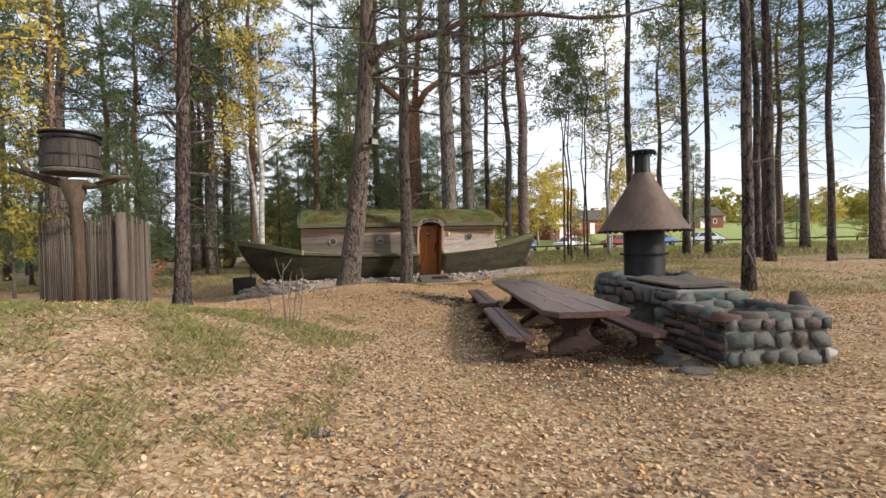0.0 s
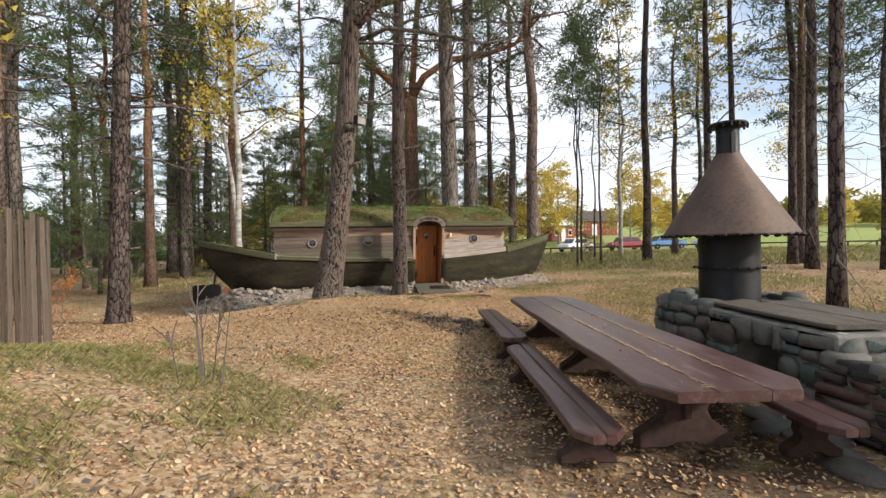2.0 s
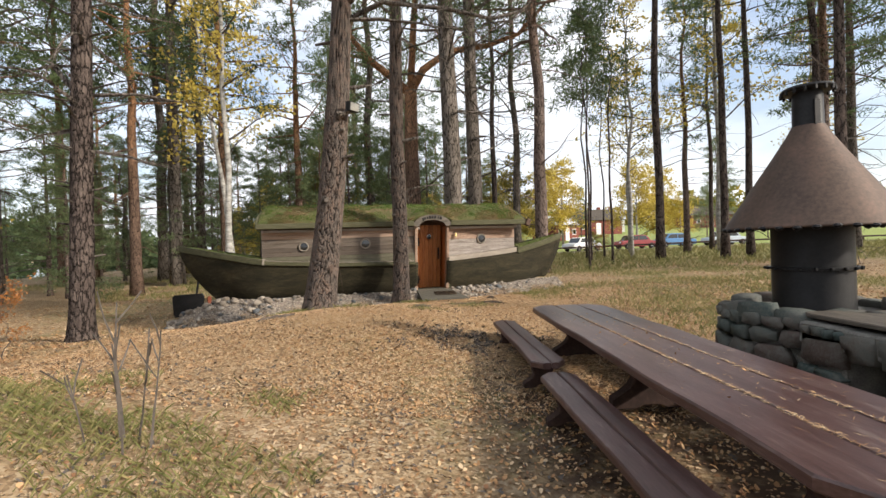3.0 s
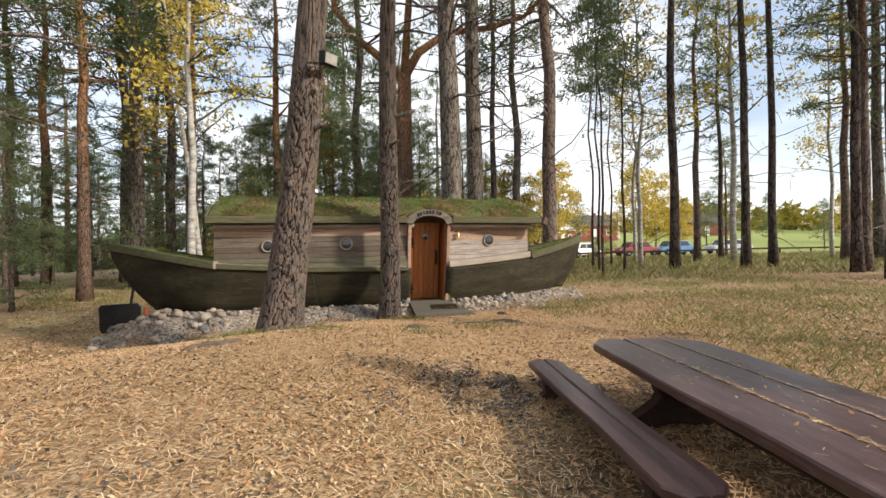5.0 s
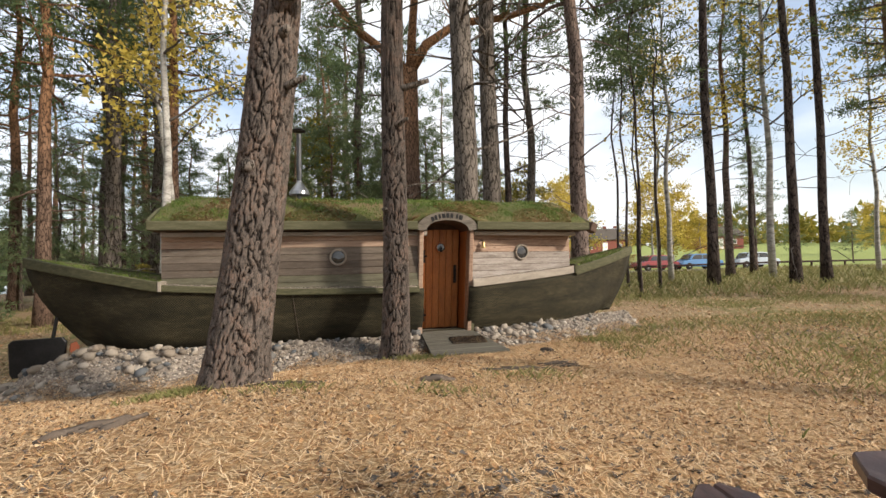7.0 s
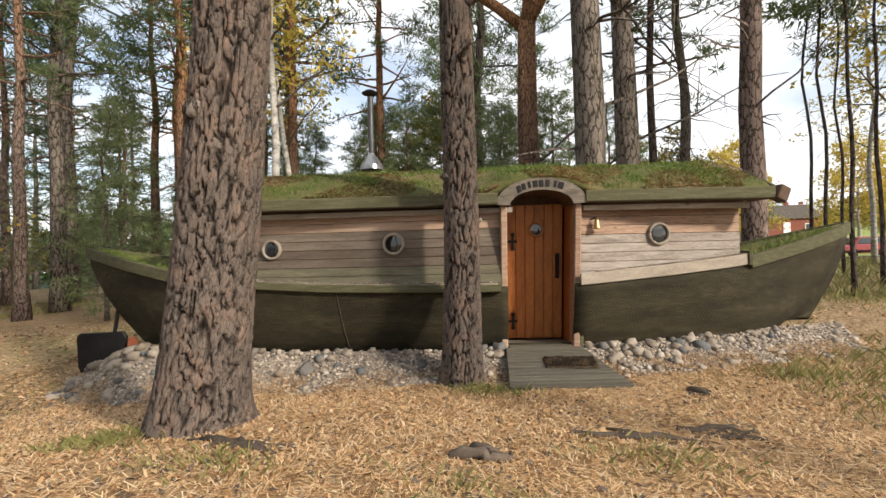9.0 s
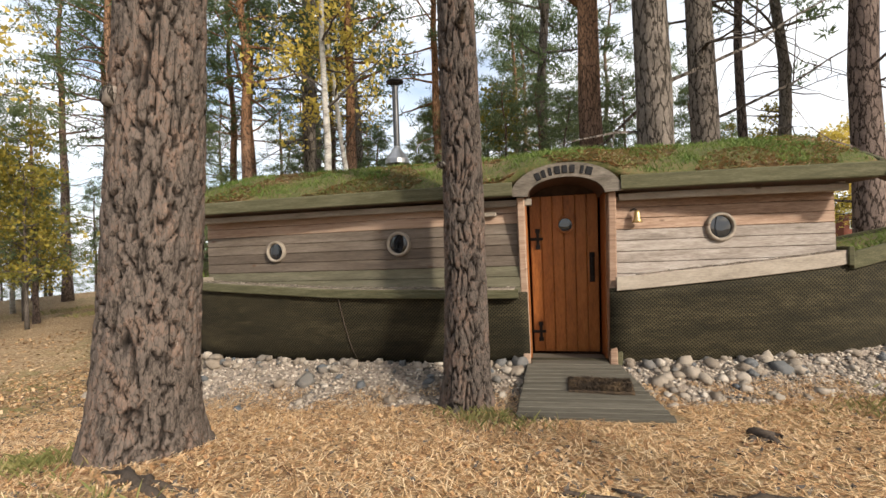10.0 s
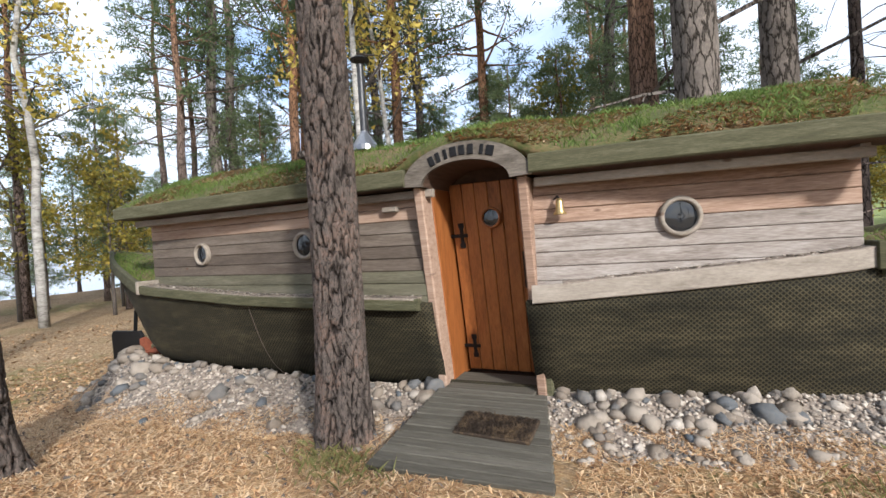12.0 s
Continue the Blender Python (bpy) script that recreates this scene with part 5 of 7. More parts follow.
def pine(H, r, crown_from, reach, limbs, dead, seed, wood, green, label, name="pine_tree", per=26, size=0.42, droop=0.0, need=0.29, wide=0.029, lean=0.0):
    """A pine: a tapering wavering trunk, limbs in loose tiers, tufts of needles on their outer parts, dead snags below."""
    rnd, rg = random.Random(seed), np.random.default_rng(seed)
    tree = thing(name, pose(0, 0, 0), label, "tree", "trees of the wood")
    k = 14
    ax = [(0.12 * noise.noise((seed, i * 0.35, 0)) * i / k * 4 + lean * H * (i / k) ** 1.5, 0.12 * noise.noise((seed, i * 0.35, 9)) * i / k * 4, H * i / k - 0.1) for i in range(k + 1)]
    rad = [r * (1.32 if i == 0 else 1.0) * (1 - 0.8 * (i / k) ** 1.2) for i in range(k + 1)]
    part("trunk", Geo().tube(ax, rad, 10, rough=0.10), wood, tree, smooth=True)

    def at(z):
        i = min(k - 1, max(0, int(z / H * k)))
        q = z / H * k - i
        return Vector(ax[i]).lerp(Vector(ax[i + 1]), q)
    g, tips = Geo(), []
    for i in range(limbs):
        q = (i + rnd.random()) / limbs
        z = crown_from + (H - crown_from) * q
        L = reach * (1 - 0.72 * q ** 1.6) * rnd.uniform(0.6, 1.15)
        a = i * 2.4 + rnd.uniform(-0.5, 0.5)
        branch(g, at(z), (math.cos(a), math.sin(a), rnd.uniform(-0.1, 0.45) - droop), L, r * 0.26 * (1 - 0.6 * q), rnd, 1, 0.2, droop * 0.2, 6, tips)
    for i in range(dead * 2 // 3):
        z = rnd.uniform(0.12, 1.0) * crown_from
        a = rnd.uniform(0, math.tau)
        branch(g, at(z), (math.cos(a), math.sin(a), rnd.uniform(-0.2, 0.25)), rnd.uniform(0.4, 1.9 if r < 0.18 else 3.0), r * 0.13, rnd, 1 if rnd.random() < 0.6 else 0, 0.32, 0.05, 5)
    tagged(part("branchwork", g, wood if r > 0.14 else TWIG, tree), kind="stuff")
    tips.append(at(H - 0.2))
    c = np.array([tuple(t) for t in tips]) + rg.normal(size=(len(tips), 3)) * 0.12
    part("crown", fast_mesh("crown", *clumps(c, rg.uniform(0.6, 1.4, len(c)) * size, per, need, wide, rg, 0.40), green), green, tree)
    return tree


def leafy(H, r, low, reach, limbs, seed, wood, green, label, name, per=30, size=0.5, leaf=0.075, droop=0.0, stems=1):
    """A broadleaf tree or bush: slender limbs and many small leaves in loose sprays."""
    rnd, rg = random.Random(seed), np.random.default_rng(seed)
    tree = thing(name, pose(0, 0, 0), label, "tree" if H > 4 else "bush", "trees of the wood")
    g, tips, trunk = Geo(), [], Geo()
    for s in range(stems):
        bx, by = (rnd.uniform(-0.3, 0.3), rnd.uniform(-0.3, 0.3)) if stems > 1 else (0, 0)
        ax = [(bx + 0.25 * noise.noise((seed + s, i * 0.5, 0)) * i / 3 + bx * i * 0.12, by + 0.25 * noise.noise((seed + s, i * 0.5, 7)) * i / 3 + by * i * 0.12, H * i / 10 - 0.05) for i in range(11)]
        trunk.tube(ax, [r * (1 - 0.08 * i) for i in range(11)], 8, rough=0.08)
        for i in range(limbs // stems):
            q = (i + rnd.random()) / (limbs // stems)
            z = low + (H - low) * q
            j = min(9, int(z / H * 10))
            p = Vector(ax[j]).lerp(Vector(ax[j + 1]), z / H * 10 - j)
            a = i * 2.4 + rnd.uniform(-0.6, 0.6)
            branch(g, p, (math.cos(a), math.sin(a), rnd.uniform(0.2, 0.9)), reach * (1 - 0.6 * q) * rnd.uniform(0.6, 1.2), r * 0.3, rnd, 1, 0.2, droop, 6, tips)
    part("trunk", trunk, wood, tree, smooth=True)
    tagged(part("branchwork", g, TWIG, tree), kind="stuff")
    c = np.array([tuple(t) for t in tips])
    part("crown", fast_mesh("crown", *clumps(c, rg.uniform(0.6, 1.3, len(c)) * size, per, leaf, leaf * 0.55, rg, 0.8), green), green, tree)
    return tree


KIND = {
    "tall": pine(19, 0.24, 8.5, 3.2, 34, 26, 1, BARK, NEEDLE, "tall pine with dead snags low on its trunk"),
    "red": pine(20, 0.27, 9.0, 3.4, 32, 14, 2, BARK_RED, NEEDLE, "tall pine with reddish bark"),
    "grey": pine(18, 0.20, 6.5, 2.8, 34, 34, 3, BARK_GREY, NEEDLE, "grey-barked pine with drooping dead twigs"),
    # slim and pole: bark colour darkened to stand for trunks against the light
    "slim": pine(15, 0.115, 8.0, 1.7, 26, 14, 4, BARK_DARK, NEEDLE, "slender dark pine with a small high crown", per=18),
    "pole": pine(13, 0.06, 8.0, 1.2, 18, 10, 5, BARK_DARK, NEEDLE, "thin pole-like young pine", per=16),
    "full": pine(14, 0.17, 2.6, 2.8, 50, 6, 6, BARK, NEEDLE_FAR, "bushy green pine with foliage down low", per=24, need=0.31, wide=0.031),
    "spruce": pine(12, 0.13, 0.8, 2.1, 56, 0, 8, BARK_GREY, NEEDLE_FAR, "dark young spruce with drooping boughs", "spruce_tree", per=18, droop=0.25, size=0.36, need=0.29, wide=0.030),
    "birch": leafy(14, 0.12, 5, 2.2, 26, 9, BIRCH, YELLOW, "white-barked birch with sparse yellow leaves", "birch_tree", per=15, leaf=0.12),
    "gold": leafy(9, 0.14, 1.6, 3.0, 34, 10, BIRCH, YELLOW, "broad golden birch in full autumn colour", "birch_tree", per=30, size=0.7, leaf=0.18, droop=0.12),
    "turn": leafy(7.5, 0.08, 1.5, 2.0, 26, 12, TWIG, OLIVE, "young tree with leaves turning yellow", "young_tree", per=20, size=0.5, leaf=0.13),
    "bush": leafy(2.6, 0.025, 0.4, 1.1, 24, 13, TWIG, OLIVE, "leafy bush turning yellow", "bush", per=18, size=0.3, leaf=0.07, stems=4),
    "rust": leafy(2.0, 0.018, 0.5, 0.8, 16, 14, TWIG, RUSTLEAF, "small bush with rust-red leaves", "bush", per=9, size=0.25, leaf=0.06, stems=3),
}
used = set()


def plant(kind, x, y, scale=1.0, turn=None, tilt=(0, 0)):
    m = pose(x, y, ground_z(x, y) - 0.03, tilt[0], tilt[1], random.uniform(0, 360) if turn is None else turn) @ Matrix.Scale(scale, 4)
    if kind in used:
        return copy_thing(KIND[kind], m)
    used.add(kind)
    KIND[kind].matrix_basis = m
    return KIND[kind]


# trees by the open field
for k, x, y, s in (("slim", 8.4, 12.0, 1.35), ("pole", 7.6, 26.0, 1.0), ("pole", 9.8, 31.9, 1.2), ("pole", 10.1, 33.6, 1.25), ("pole", 10.0, 29.2, 1.15), ("pole", 11.6, 34.5, 1.1), ("birch", 13.5, 34.6, 1.35), ("slim", 13.6, 31.0, 1.6),
                   ("slim", 16.8, 29.9, 1.4), ("slim", 18.3, 29.9, 1.3), ("birch", 20.2, 35.6, 1.3), ("tall", 19.0, 37.6, 1.0), ("tall", 19.0, 25.6, 1.05), ("tall", 26.2, 33.9, 1.05), ("grey", 27.0, 32.6, 1.5), ("birch", 28.1, 36.9, 0.9),
                   ("slim", 18.2, 25.2, 1.35), ("slim", 16.7, 22.3, 1.5), ("slim", 18.5, 20.8, 1.05), ("tall", 21.0, 21.1, 1.2), ("slim", 23.0, 41.0, 1.2), ("full", 25.5, 44.0, 0.7), ("slim", 30.0, 30.5, 1.3), ("birch", 16.2, 41.0, 0.9)):
    plant(k, x, y, s)
# trees behind the cabin
for k, x, y, s in (("grey", 1.0, 24.1, 1.35), ("grey", 2.25, 26.8, 1.25), ("tall", 5.2, 25.6, 1.3), ("slim", 4.3, 34.0, 1.3), ("spruce", -1.5, 36.0, 0.9), ("full", 3.0, 40.0, 1.0), ("grey", 6.5, 38.0, 1.0), ("full", -5.0, 33.0, 0.95), ("red", -7.5, 31.0, 0.9), ("grey", -4.2, 38.0, 1.1), ("turn", 4.6, 45.0, 1.1), ("turn", 7.5, 43.0, 1.0)):
    plant(k, x, y, s)
# trees past the bow
for k, x, y, s in (("red", -14.1, 26.6, 1.05), ("grey", -14.5, 31.0, 1.2), ("red", -11.3, 30.0, 1.15), ("red", -20.5, 33.0, 1.1), ("grey", -20.8, 26.8, 1.05), ("grey", -23.6, 29.4, 1.1), ("birch", -17.5, 18.8, 0.95), ("tall", -22.5, 19.4, 0.85), ("tall", -19.5, 24.5, 1.0), ("grey", -16.5, 38.0, 1.1)):
    plant(k, x, y, s)
for k, x, y, s in (("birch", -9.2, 25.5, 1.0), ("birch", -15.5, 16.0, 1.2), ("rust", -7.4, 11.0, 0.8), ("rust", -7.8, 12.4, 0.7), ("bush", -12.5, 12.5, 0.8), ("turn", -14.5, 13.0, 1.1), ("turn", -16.5, 14.0, 1.2), ("tall", -15.5, 10.5, 1.0)):
    plant(k, x, y, s)
for k, x, y, s in (("gold", -27.5, 24.5, 0.8), ("full", -21.0, 22.5, 0.9), ("full", -18.0, 27.5, 0.95), ("full", -25.0, 29.5, 1.0), ("spruce", -14.8, 24.0, 0.7), ("full", -12.8, 34.5, 0.9), ("full", -3.0, 40.5, 1.0), ("full", -6.2, 30.8, 0.85), ("full", -8.8, 33.5, 0.95), ("full", -4.0, 35.5, 1.0), ("full", -10.5, 37.5, 1.05), ("spruce", -2.4, 33.8, 0.8), ("turn", -6.8, 36.5, 1.2)):
    plant(k, x, y, s)
plant("birch", -10.3, 29.0, 0.95, 0, (0, -7))
# the wood beyond, thinning out towards the field
W = random.Random(21)
stand = []


def scatter(n, kinds, x0, x1, y0, y1, gap, lo, hi, keep=lambda x, y: True):
    made = tries = 0
    while made < n and tries < 4000:
        tries += 1
        x, y = W.uniform(x0, x1), W.uniform(y0, y1)
        if not keep(x, y) or any((x - a) ** 2 + (y - b) ** 2 < gap * gap for a, b in stand):
            continue
        stand.append((x, y))
        plant(W.choice(kinds), x, y, W.uniform(lo, hi))
        made += 1


scatter(30, ("tall", "red", "grey", "full", "full", "full"), -62, -9, 33, 75, 2.8, 0.85, 1.2)
scatter(20, ("tall", "grey", "full", "spruce", "full", "turn"), -50, -20, 8, 34, 3.6, 0.85, 1.15)
scatter(20, ("full", "grey", "tall", "spruce", "turn", "full"), -9, 7, 42, 78, 2.6, 0.85, 1.15, lambda x, y: x < 2 + (y - 40) * 0.06)
scatter(30, ("full", "turn", "full", "bush", "spruce", "full", "full", "gold"), -34, 7, 31, 56, 2.0, 0.7, 1.1)
scatter(18, ("full", "spruce", "turn", "full", "spruce"), -46, -18, 16, 40, 2.6, 0.5, 0.95)
# these two stands lie unseen behind the camera, added for shade and reflections
scatter(7, ("tall", "grey", "slim", "full"), -30, 2, -32, -10, 4.5, 0.9, 1.1)
scatter(4, ("slim", "slim", "tall"), 6, 34, -34, -16, 4.5, 0.9, 1.1)
scatter(4, ("slim",), 26, 42, 14, 26, 4.0, 1.0, 1.3)
for k, x, y, s in (("gold", 14.5, 62, 1.35), ("gold", 17.5, 64, 1.5), ("gold", 26.0, 61, 1.4), ("gold", 29.5, 63, 1.3), ("gold", 31.0, 60, 0.8), ("gold", 12.0, 66, 0.8), ("full", 38, 66, 0.75), ("full", 45, 64, 0.7), ("full", 22.0, 70, 0.8), ("full", 47, 58, 0.6), ("gold", 62, 70, 1.0), ("turn", 9.5, 62, 0.9), ("bush", 13.2, 41, 0.9), ("rust", 13.8, 40.5, 1.0), ("bush", 40, 41, 1.2), ("bush", 43, 42, 1.3), ("full", 58, 66, 0.6)):
    plant(k, x, y, s)
# low far woods along the horizon
rg = np.random.default_rng(3)
n = 900
ang = rg.uniform(-0.3, 1.35, n)
dist = rg.uniform(135, 210, n)
c = np.stack([np.sin(ang) * dist, np.cos(ang) * dist, rg.uniform(0.5, 1, n) ** 0.5 * (5 + 4 * np.sin(ang * 9) ** 2) * rg.uniform(0.2, 1.2, n) + 4.5 * np.clip(ang / 0.12, 0, 1)], 1)
tagged(new("distant_woods", fast_mesh("distant_woods", *clumps(c, rg.uniform(1.2, 2.6, n), 34, 1.3, 0.55, rg, 0.8), OLIVE)), "low distant wood in autumn colours along the horizon", "woods", kind="stuff")

n = 700
ang = rg.uniform(-0.95, -0.05, n)
dist = rg.uniform(125, 175, n)
c = np.stack([np.sin(ang) * dist, np.cos(ang) * dist, -3.5 + rg.uniform(0, 1, n) * (13 + 4 * np.sin(ang * 14))], 1)
tagged(new("distant_woods", fast_mesh("distant_woods", *clumps(c, rg.uniform(1.4, 2.8, n), 34, 1.5, 0.6, rg, 0.8), NEEDLE)), "dark distant wood along the far shore", "woods", kind="stuff")

# ---- the two large pines before the cabin, the snag pine and the forked pine ----


def big_pine(name, base, axis_of, radius_of, H, fine_to, sides, seed, label, plates=True, wood=None):
    """A close trunk with modelled bark plates."""
    wood = wood or BARK_NEAR
    tree = thing(name, pose(base[0], base[1], ground_z(*base) - 0.12), label, "tree", "trees of the wood")
    zs = list(np.arange(0, fine_to, 0.020)) + list(np.arange(fine_to, H, 0.14))
    vs, plate = [], []
    for z in zs:
        cx, cy = axis_of(z)
        r = radius_of(z)
        for j in range(sides):
            a = math.tau * j / sides
            ca, sa = math.cos(a), math.sin(a)
            flare = 0.30 * math.exp(-z / 0.20) * (0.5 + 1.3 * noise.noise((ca * 1.6 + seed, sa * 1.6, 0.3)))
            rr = r * (1 + flare + 0.05 * noise.noise((ca + seed, sa, z * 0.6)))
            p = Vector((ca * r * 17.5, sa * r * 17.5, z * 4.2 + seed))
            p += 0.85 * Vector((noise.noise(p * 0.7), noise.noise(p * 0.7 + Vector((7, 0, 0))), noise.noise(p * 0.6 + Vector((0, 9, 0)))))
            p += 0.16 * Vector((noise.noise(p * 2.3), noise.noise(p * 2.3 + Vector((7, 0, 0))), noise.noise(p * 2.0 + Vector((0, 9, 0)))))
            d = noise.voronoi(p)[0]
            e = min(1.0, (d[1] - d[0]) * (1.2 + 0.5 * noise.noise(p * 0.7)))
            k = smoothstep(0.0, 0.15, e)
            # edge distance for the colour, which darkens fissures partly as shade
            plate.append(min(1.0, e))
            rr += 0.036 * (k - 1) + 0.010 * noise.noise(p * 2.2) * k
            vs.append((cx + ca * rr, cy + sa * rr, z))
    fs = [(i * sides + j, i * sides + (j + 1) % sides, (i + 1) * sides + (j + 1) % sides, (i + 1) * sides + j) for i in range(len(zs) - 1) for j in range(sides)]
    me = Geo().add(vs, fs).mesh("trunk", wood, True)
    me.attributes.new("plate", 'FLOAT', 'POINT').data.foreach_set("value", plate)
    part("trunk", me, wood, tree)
    return tree


def knot(tree, axis_of, radius_of, z, a, length, r, way=0.15, name="branch_stub"):
    cx, cy = axis_of(z)
    rr = radius_of(z)
    d = Vector((math.cos(a), math.sin(a), way))
    s = Vector((cx, cy, z)) + d * rr * 0.6
    part(name, Geo().tube([s, s + d * (rr * 0.45), s + d * (rr * 0.45 + length)], [r * 1.5, r * 1.05, r * 0.75], 10, rough=0.15), BARK_GREY, tree, smooth=True)


ax1 = lambda z: (0.165 * z - 0.0075 * z * z, -0.02 * z)
rad1 = lambda z: 0.325 + 0.15 * math.exp(-z / 0.40) - 0.017 * min(9.0, max(0.0, z - 1))
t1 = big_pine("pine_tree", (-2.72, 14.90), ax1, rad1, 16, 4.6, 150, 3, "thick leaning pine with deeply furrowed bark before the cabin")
ax2 = lambda z: (0.01 * z + 0.02 * math.sin(z * 0.9), 0.0)
rad2 = lambda z: 0.215 + 0.07 * math.exp(-z / 0.4) - 0.007 * max(0.0, z - 1)
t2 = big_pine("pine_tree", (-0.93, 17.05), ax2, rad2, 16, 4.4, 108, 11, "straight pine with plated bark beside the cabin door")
for z, a, L, r in ((2.60, -1.75, 0.03, 0.075), (3.55, -0.55, 0.28, 0.045), (4.15, -0.9, 0.10, 0.05), (5.2, 0.2, 0.5, 0.04), (6.3, 2.5, 0.6, 0.04)):
    knot(t1, ax1, rad1, z, a, L, r)
for z, a, L, r in ((2.55, -2.4, 0.05, 0.04), (3.95, -1.0, 0.25, 0.035), (4.6, -0.35, 0.45, 0.05), (5.4, 2.6, 0.4, 0.03)):
    knot(t2, ax2, rad2, z, a, L, r)
R = random.Random(31)


def crown_for(tree, ax, rad, z0, z1, limbs, reach, seed, first=()):
    g, tips = Geo(), []
    rnd = random.Random(seed)
    for p, d, L, r in first:
        branch(g, p, d, L, r, rnd, 2, 0.16, 0.01, 9, tips)
    for i in range(limbs):
        z = z0 + (z1 - z0) * (i + rnd.random()) / limbs
        cx, cy = ax(z)
        a = i * 2.4 + rnd.uniform(-0.5, 0.5)
        branch(g, (cx, cy, z), (math.cos(a), math.sin(a), rnd.uniform(-0.15, 0.4)), reach * rnd.uniform(0.5, 1.1), 0.05, rnd, 1, 0.24, 0.02, 7, tips if z > z0 + (z1 - z0) * 0.35 else None)
    tagged(part("branchwork", g, BARK_GREY, tree), kind="stuff")
    c = np.array([tuple(t) for t in tips if t.z > 7.5])
    rg = np.random.default_rng(seed)
    part("crown", fast_mesh("crown", *clumps(c, rg.uniform(0.25, 0.42, len(c)), 22, 0.22, 0.012, rg), NEEDLE), NEEDLE, tree)


crown_for(t1, ax1, rad1, 6.6, 15.5, 22, 3.0, 41)
# its great side limb, forking over the path, and the crooked dead limb below
for pth, r, wd in (([(0.85, -0.15, 7.2), (1.15, -0.2, 7.5), (1.45, -0.2, 7.75), (2.3, -0.2, 7.98), (3.28, -0.2, 8.15), (4.3, -0.25, 8.7), (4.86, -0.2, 9.3), (5.2, -0.1, 10.5)], 0.20, BARK), ([(4.2, -0.25, 8.65), (5.2, -0.3, 8.6), (6.3, -0.3, 8.65), (7.6, -0.3, 8.5), (9.0, -0.3, 8.55), (10.4, -0.2, 8.9)], 0.09, BARK),
                   ([(0.85, -0.1, 6.75), (1.75, -0.3, 7.07), (3.25, -0.3, 6.88), (4.2, -0.4, 6.6), (5.0, -0.4, 6.8)], 0.06, BARK_GREY), ([(3.3, -0.2, 8.1), (4.0, -0.4, 7.95), (4.5, -0.4, 7.82), (4.9, -0.5, 7.5), (5.08, -0.5, 6.95), (4.6, -0.5, 6.5), (4.0, -0.5, 6.45)], 0.055, BARK_GREY)):
    g = Geo().tube(pth, [r * (1 - 0.12 * i) for i in range(len(pth))], 10, rough=0.08)
    part("limb", g, wd, t1, "thick crooked limb", smooth=True)
    tw, tp = Geo(), []
    for q in pth[2:]:
        for k in range(4):
            branch(tw, q, (R.uniform(-1, 1), R.uniform(-1, 1), R.uniform(-0.7, 0.5)), R.uniform(0.7, 2.0), r * 0.22, R, 1, 0.3, 0.03, 6, tp)
    tagged(part("twig_work", tw, TWIG, t1), kind="stuff")
    if wd is BARK:
        rg = np.random.default_rng(int(r * 1000))
        c = np.array([tuple(q) for q in tp])
        tagged(part("spray", fast_mesh("spray", *clumps(c, rg.uniform(0.2, 0.35, len(c)), 18, 0.2, 0.012, rg), NEEDLE), NEEDLE, t1), kind="stuff")
crown_for(t2, ax2, rad2, 6.2, 15.5, 24, 2.8, 42)

ax3 = lambda z: (0.035 * z, 0.0)
rad3 = lambda z: 0.225 + 0.08 * math.exp(-z / 0.4) - 0.007 * max(0.0, z - 1)
t3 = big_pine("pine_tree", (-7.62, 14.25), ax3, rad3, 15, 0.5, 40, 17, "dark pine bristling with dead branch stubs", wood=BARK_DARK)
for z, a, L, r in ((1.9, 0.1, 0.25, 0.02), (2.6, 3.2, 0.25, 0.025), (3.3, -0.2, 0.4, 0.02), (3.4, 3.0, 0.4, 0.02), (5.0, -0.1, 0.9, 0.025), (4.2, -2.0, 0.3, 0.02)):
    knot(t3, ax3, rad3, z, a, L, r)
knot(t3, ax3, rad3, 5.3, 3.0, 0.45, 0.06, 1.2)
dead3 = Geo()
for i in range(34):
    z = 2.6 + 7.5 * i / 34
    a = i * 2.4 + R.uniform(-0.5, 0.5)
    branch(dead3, (*ax3(z), z), (math.cos(a), math.sin(a), R.uniform(-0.1, 0.35)), R.uniform(0.5, 1.1) if z < 4.5 else R.uniform(0.9, 2.4), 0.028, R, 1 if z > 4 else 0, 0.26, 0.0, 5)
tagged(part("dead_branchwork", dead3, TWIG, t3, "bare dead branches"), kind="stuff")
crown_for(t3, ax3, rad3, 4.2, 14.5, 26, 2.6, 43)

# forked pine with two arching limbs behind the cabin
fork = thing("pine_tree", pose(-0.85, 28.7, ground_z(-0.85, 28.7) - 0.05) @ Matrix.Scale(1.06, 4), "forked pine with reddish arching limbs behind the cabin", "tree", "trees of the wood")
part("trunk", Geo().tube([(0, 0, 0), (0.05, 0, 3), (0, 0, 6), (0.05, 0, 9.3)], [0.48, 0.38, 0.34, 0.30], 14, rough=0.08), BARK_RED, fork, smooth=True)
g, tips = Geo(), []
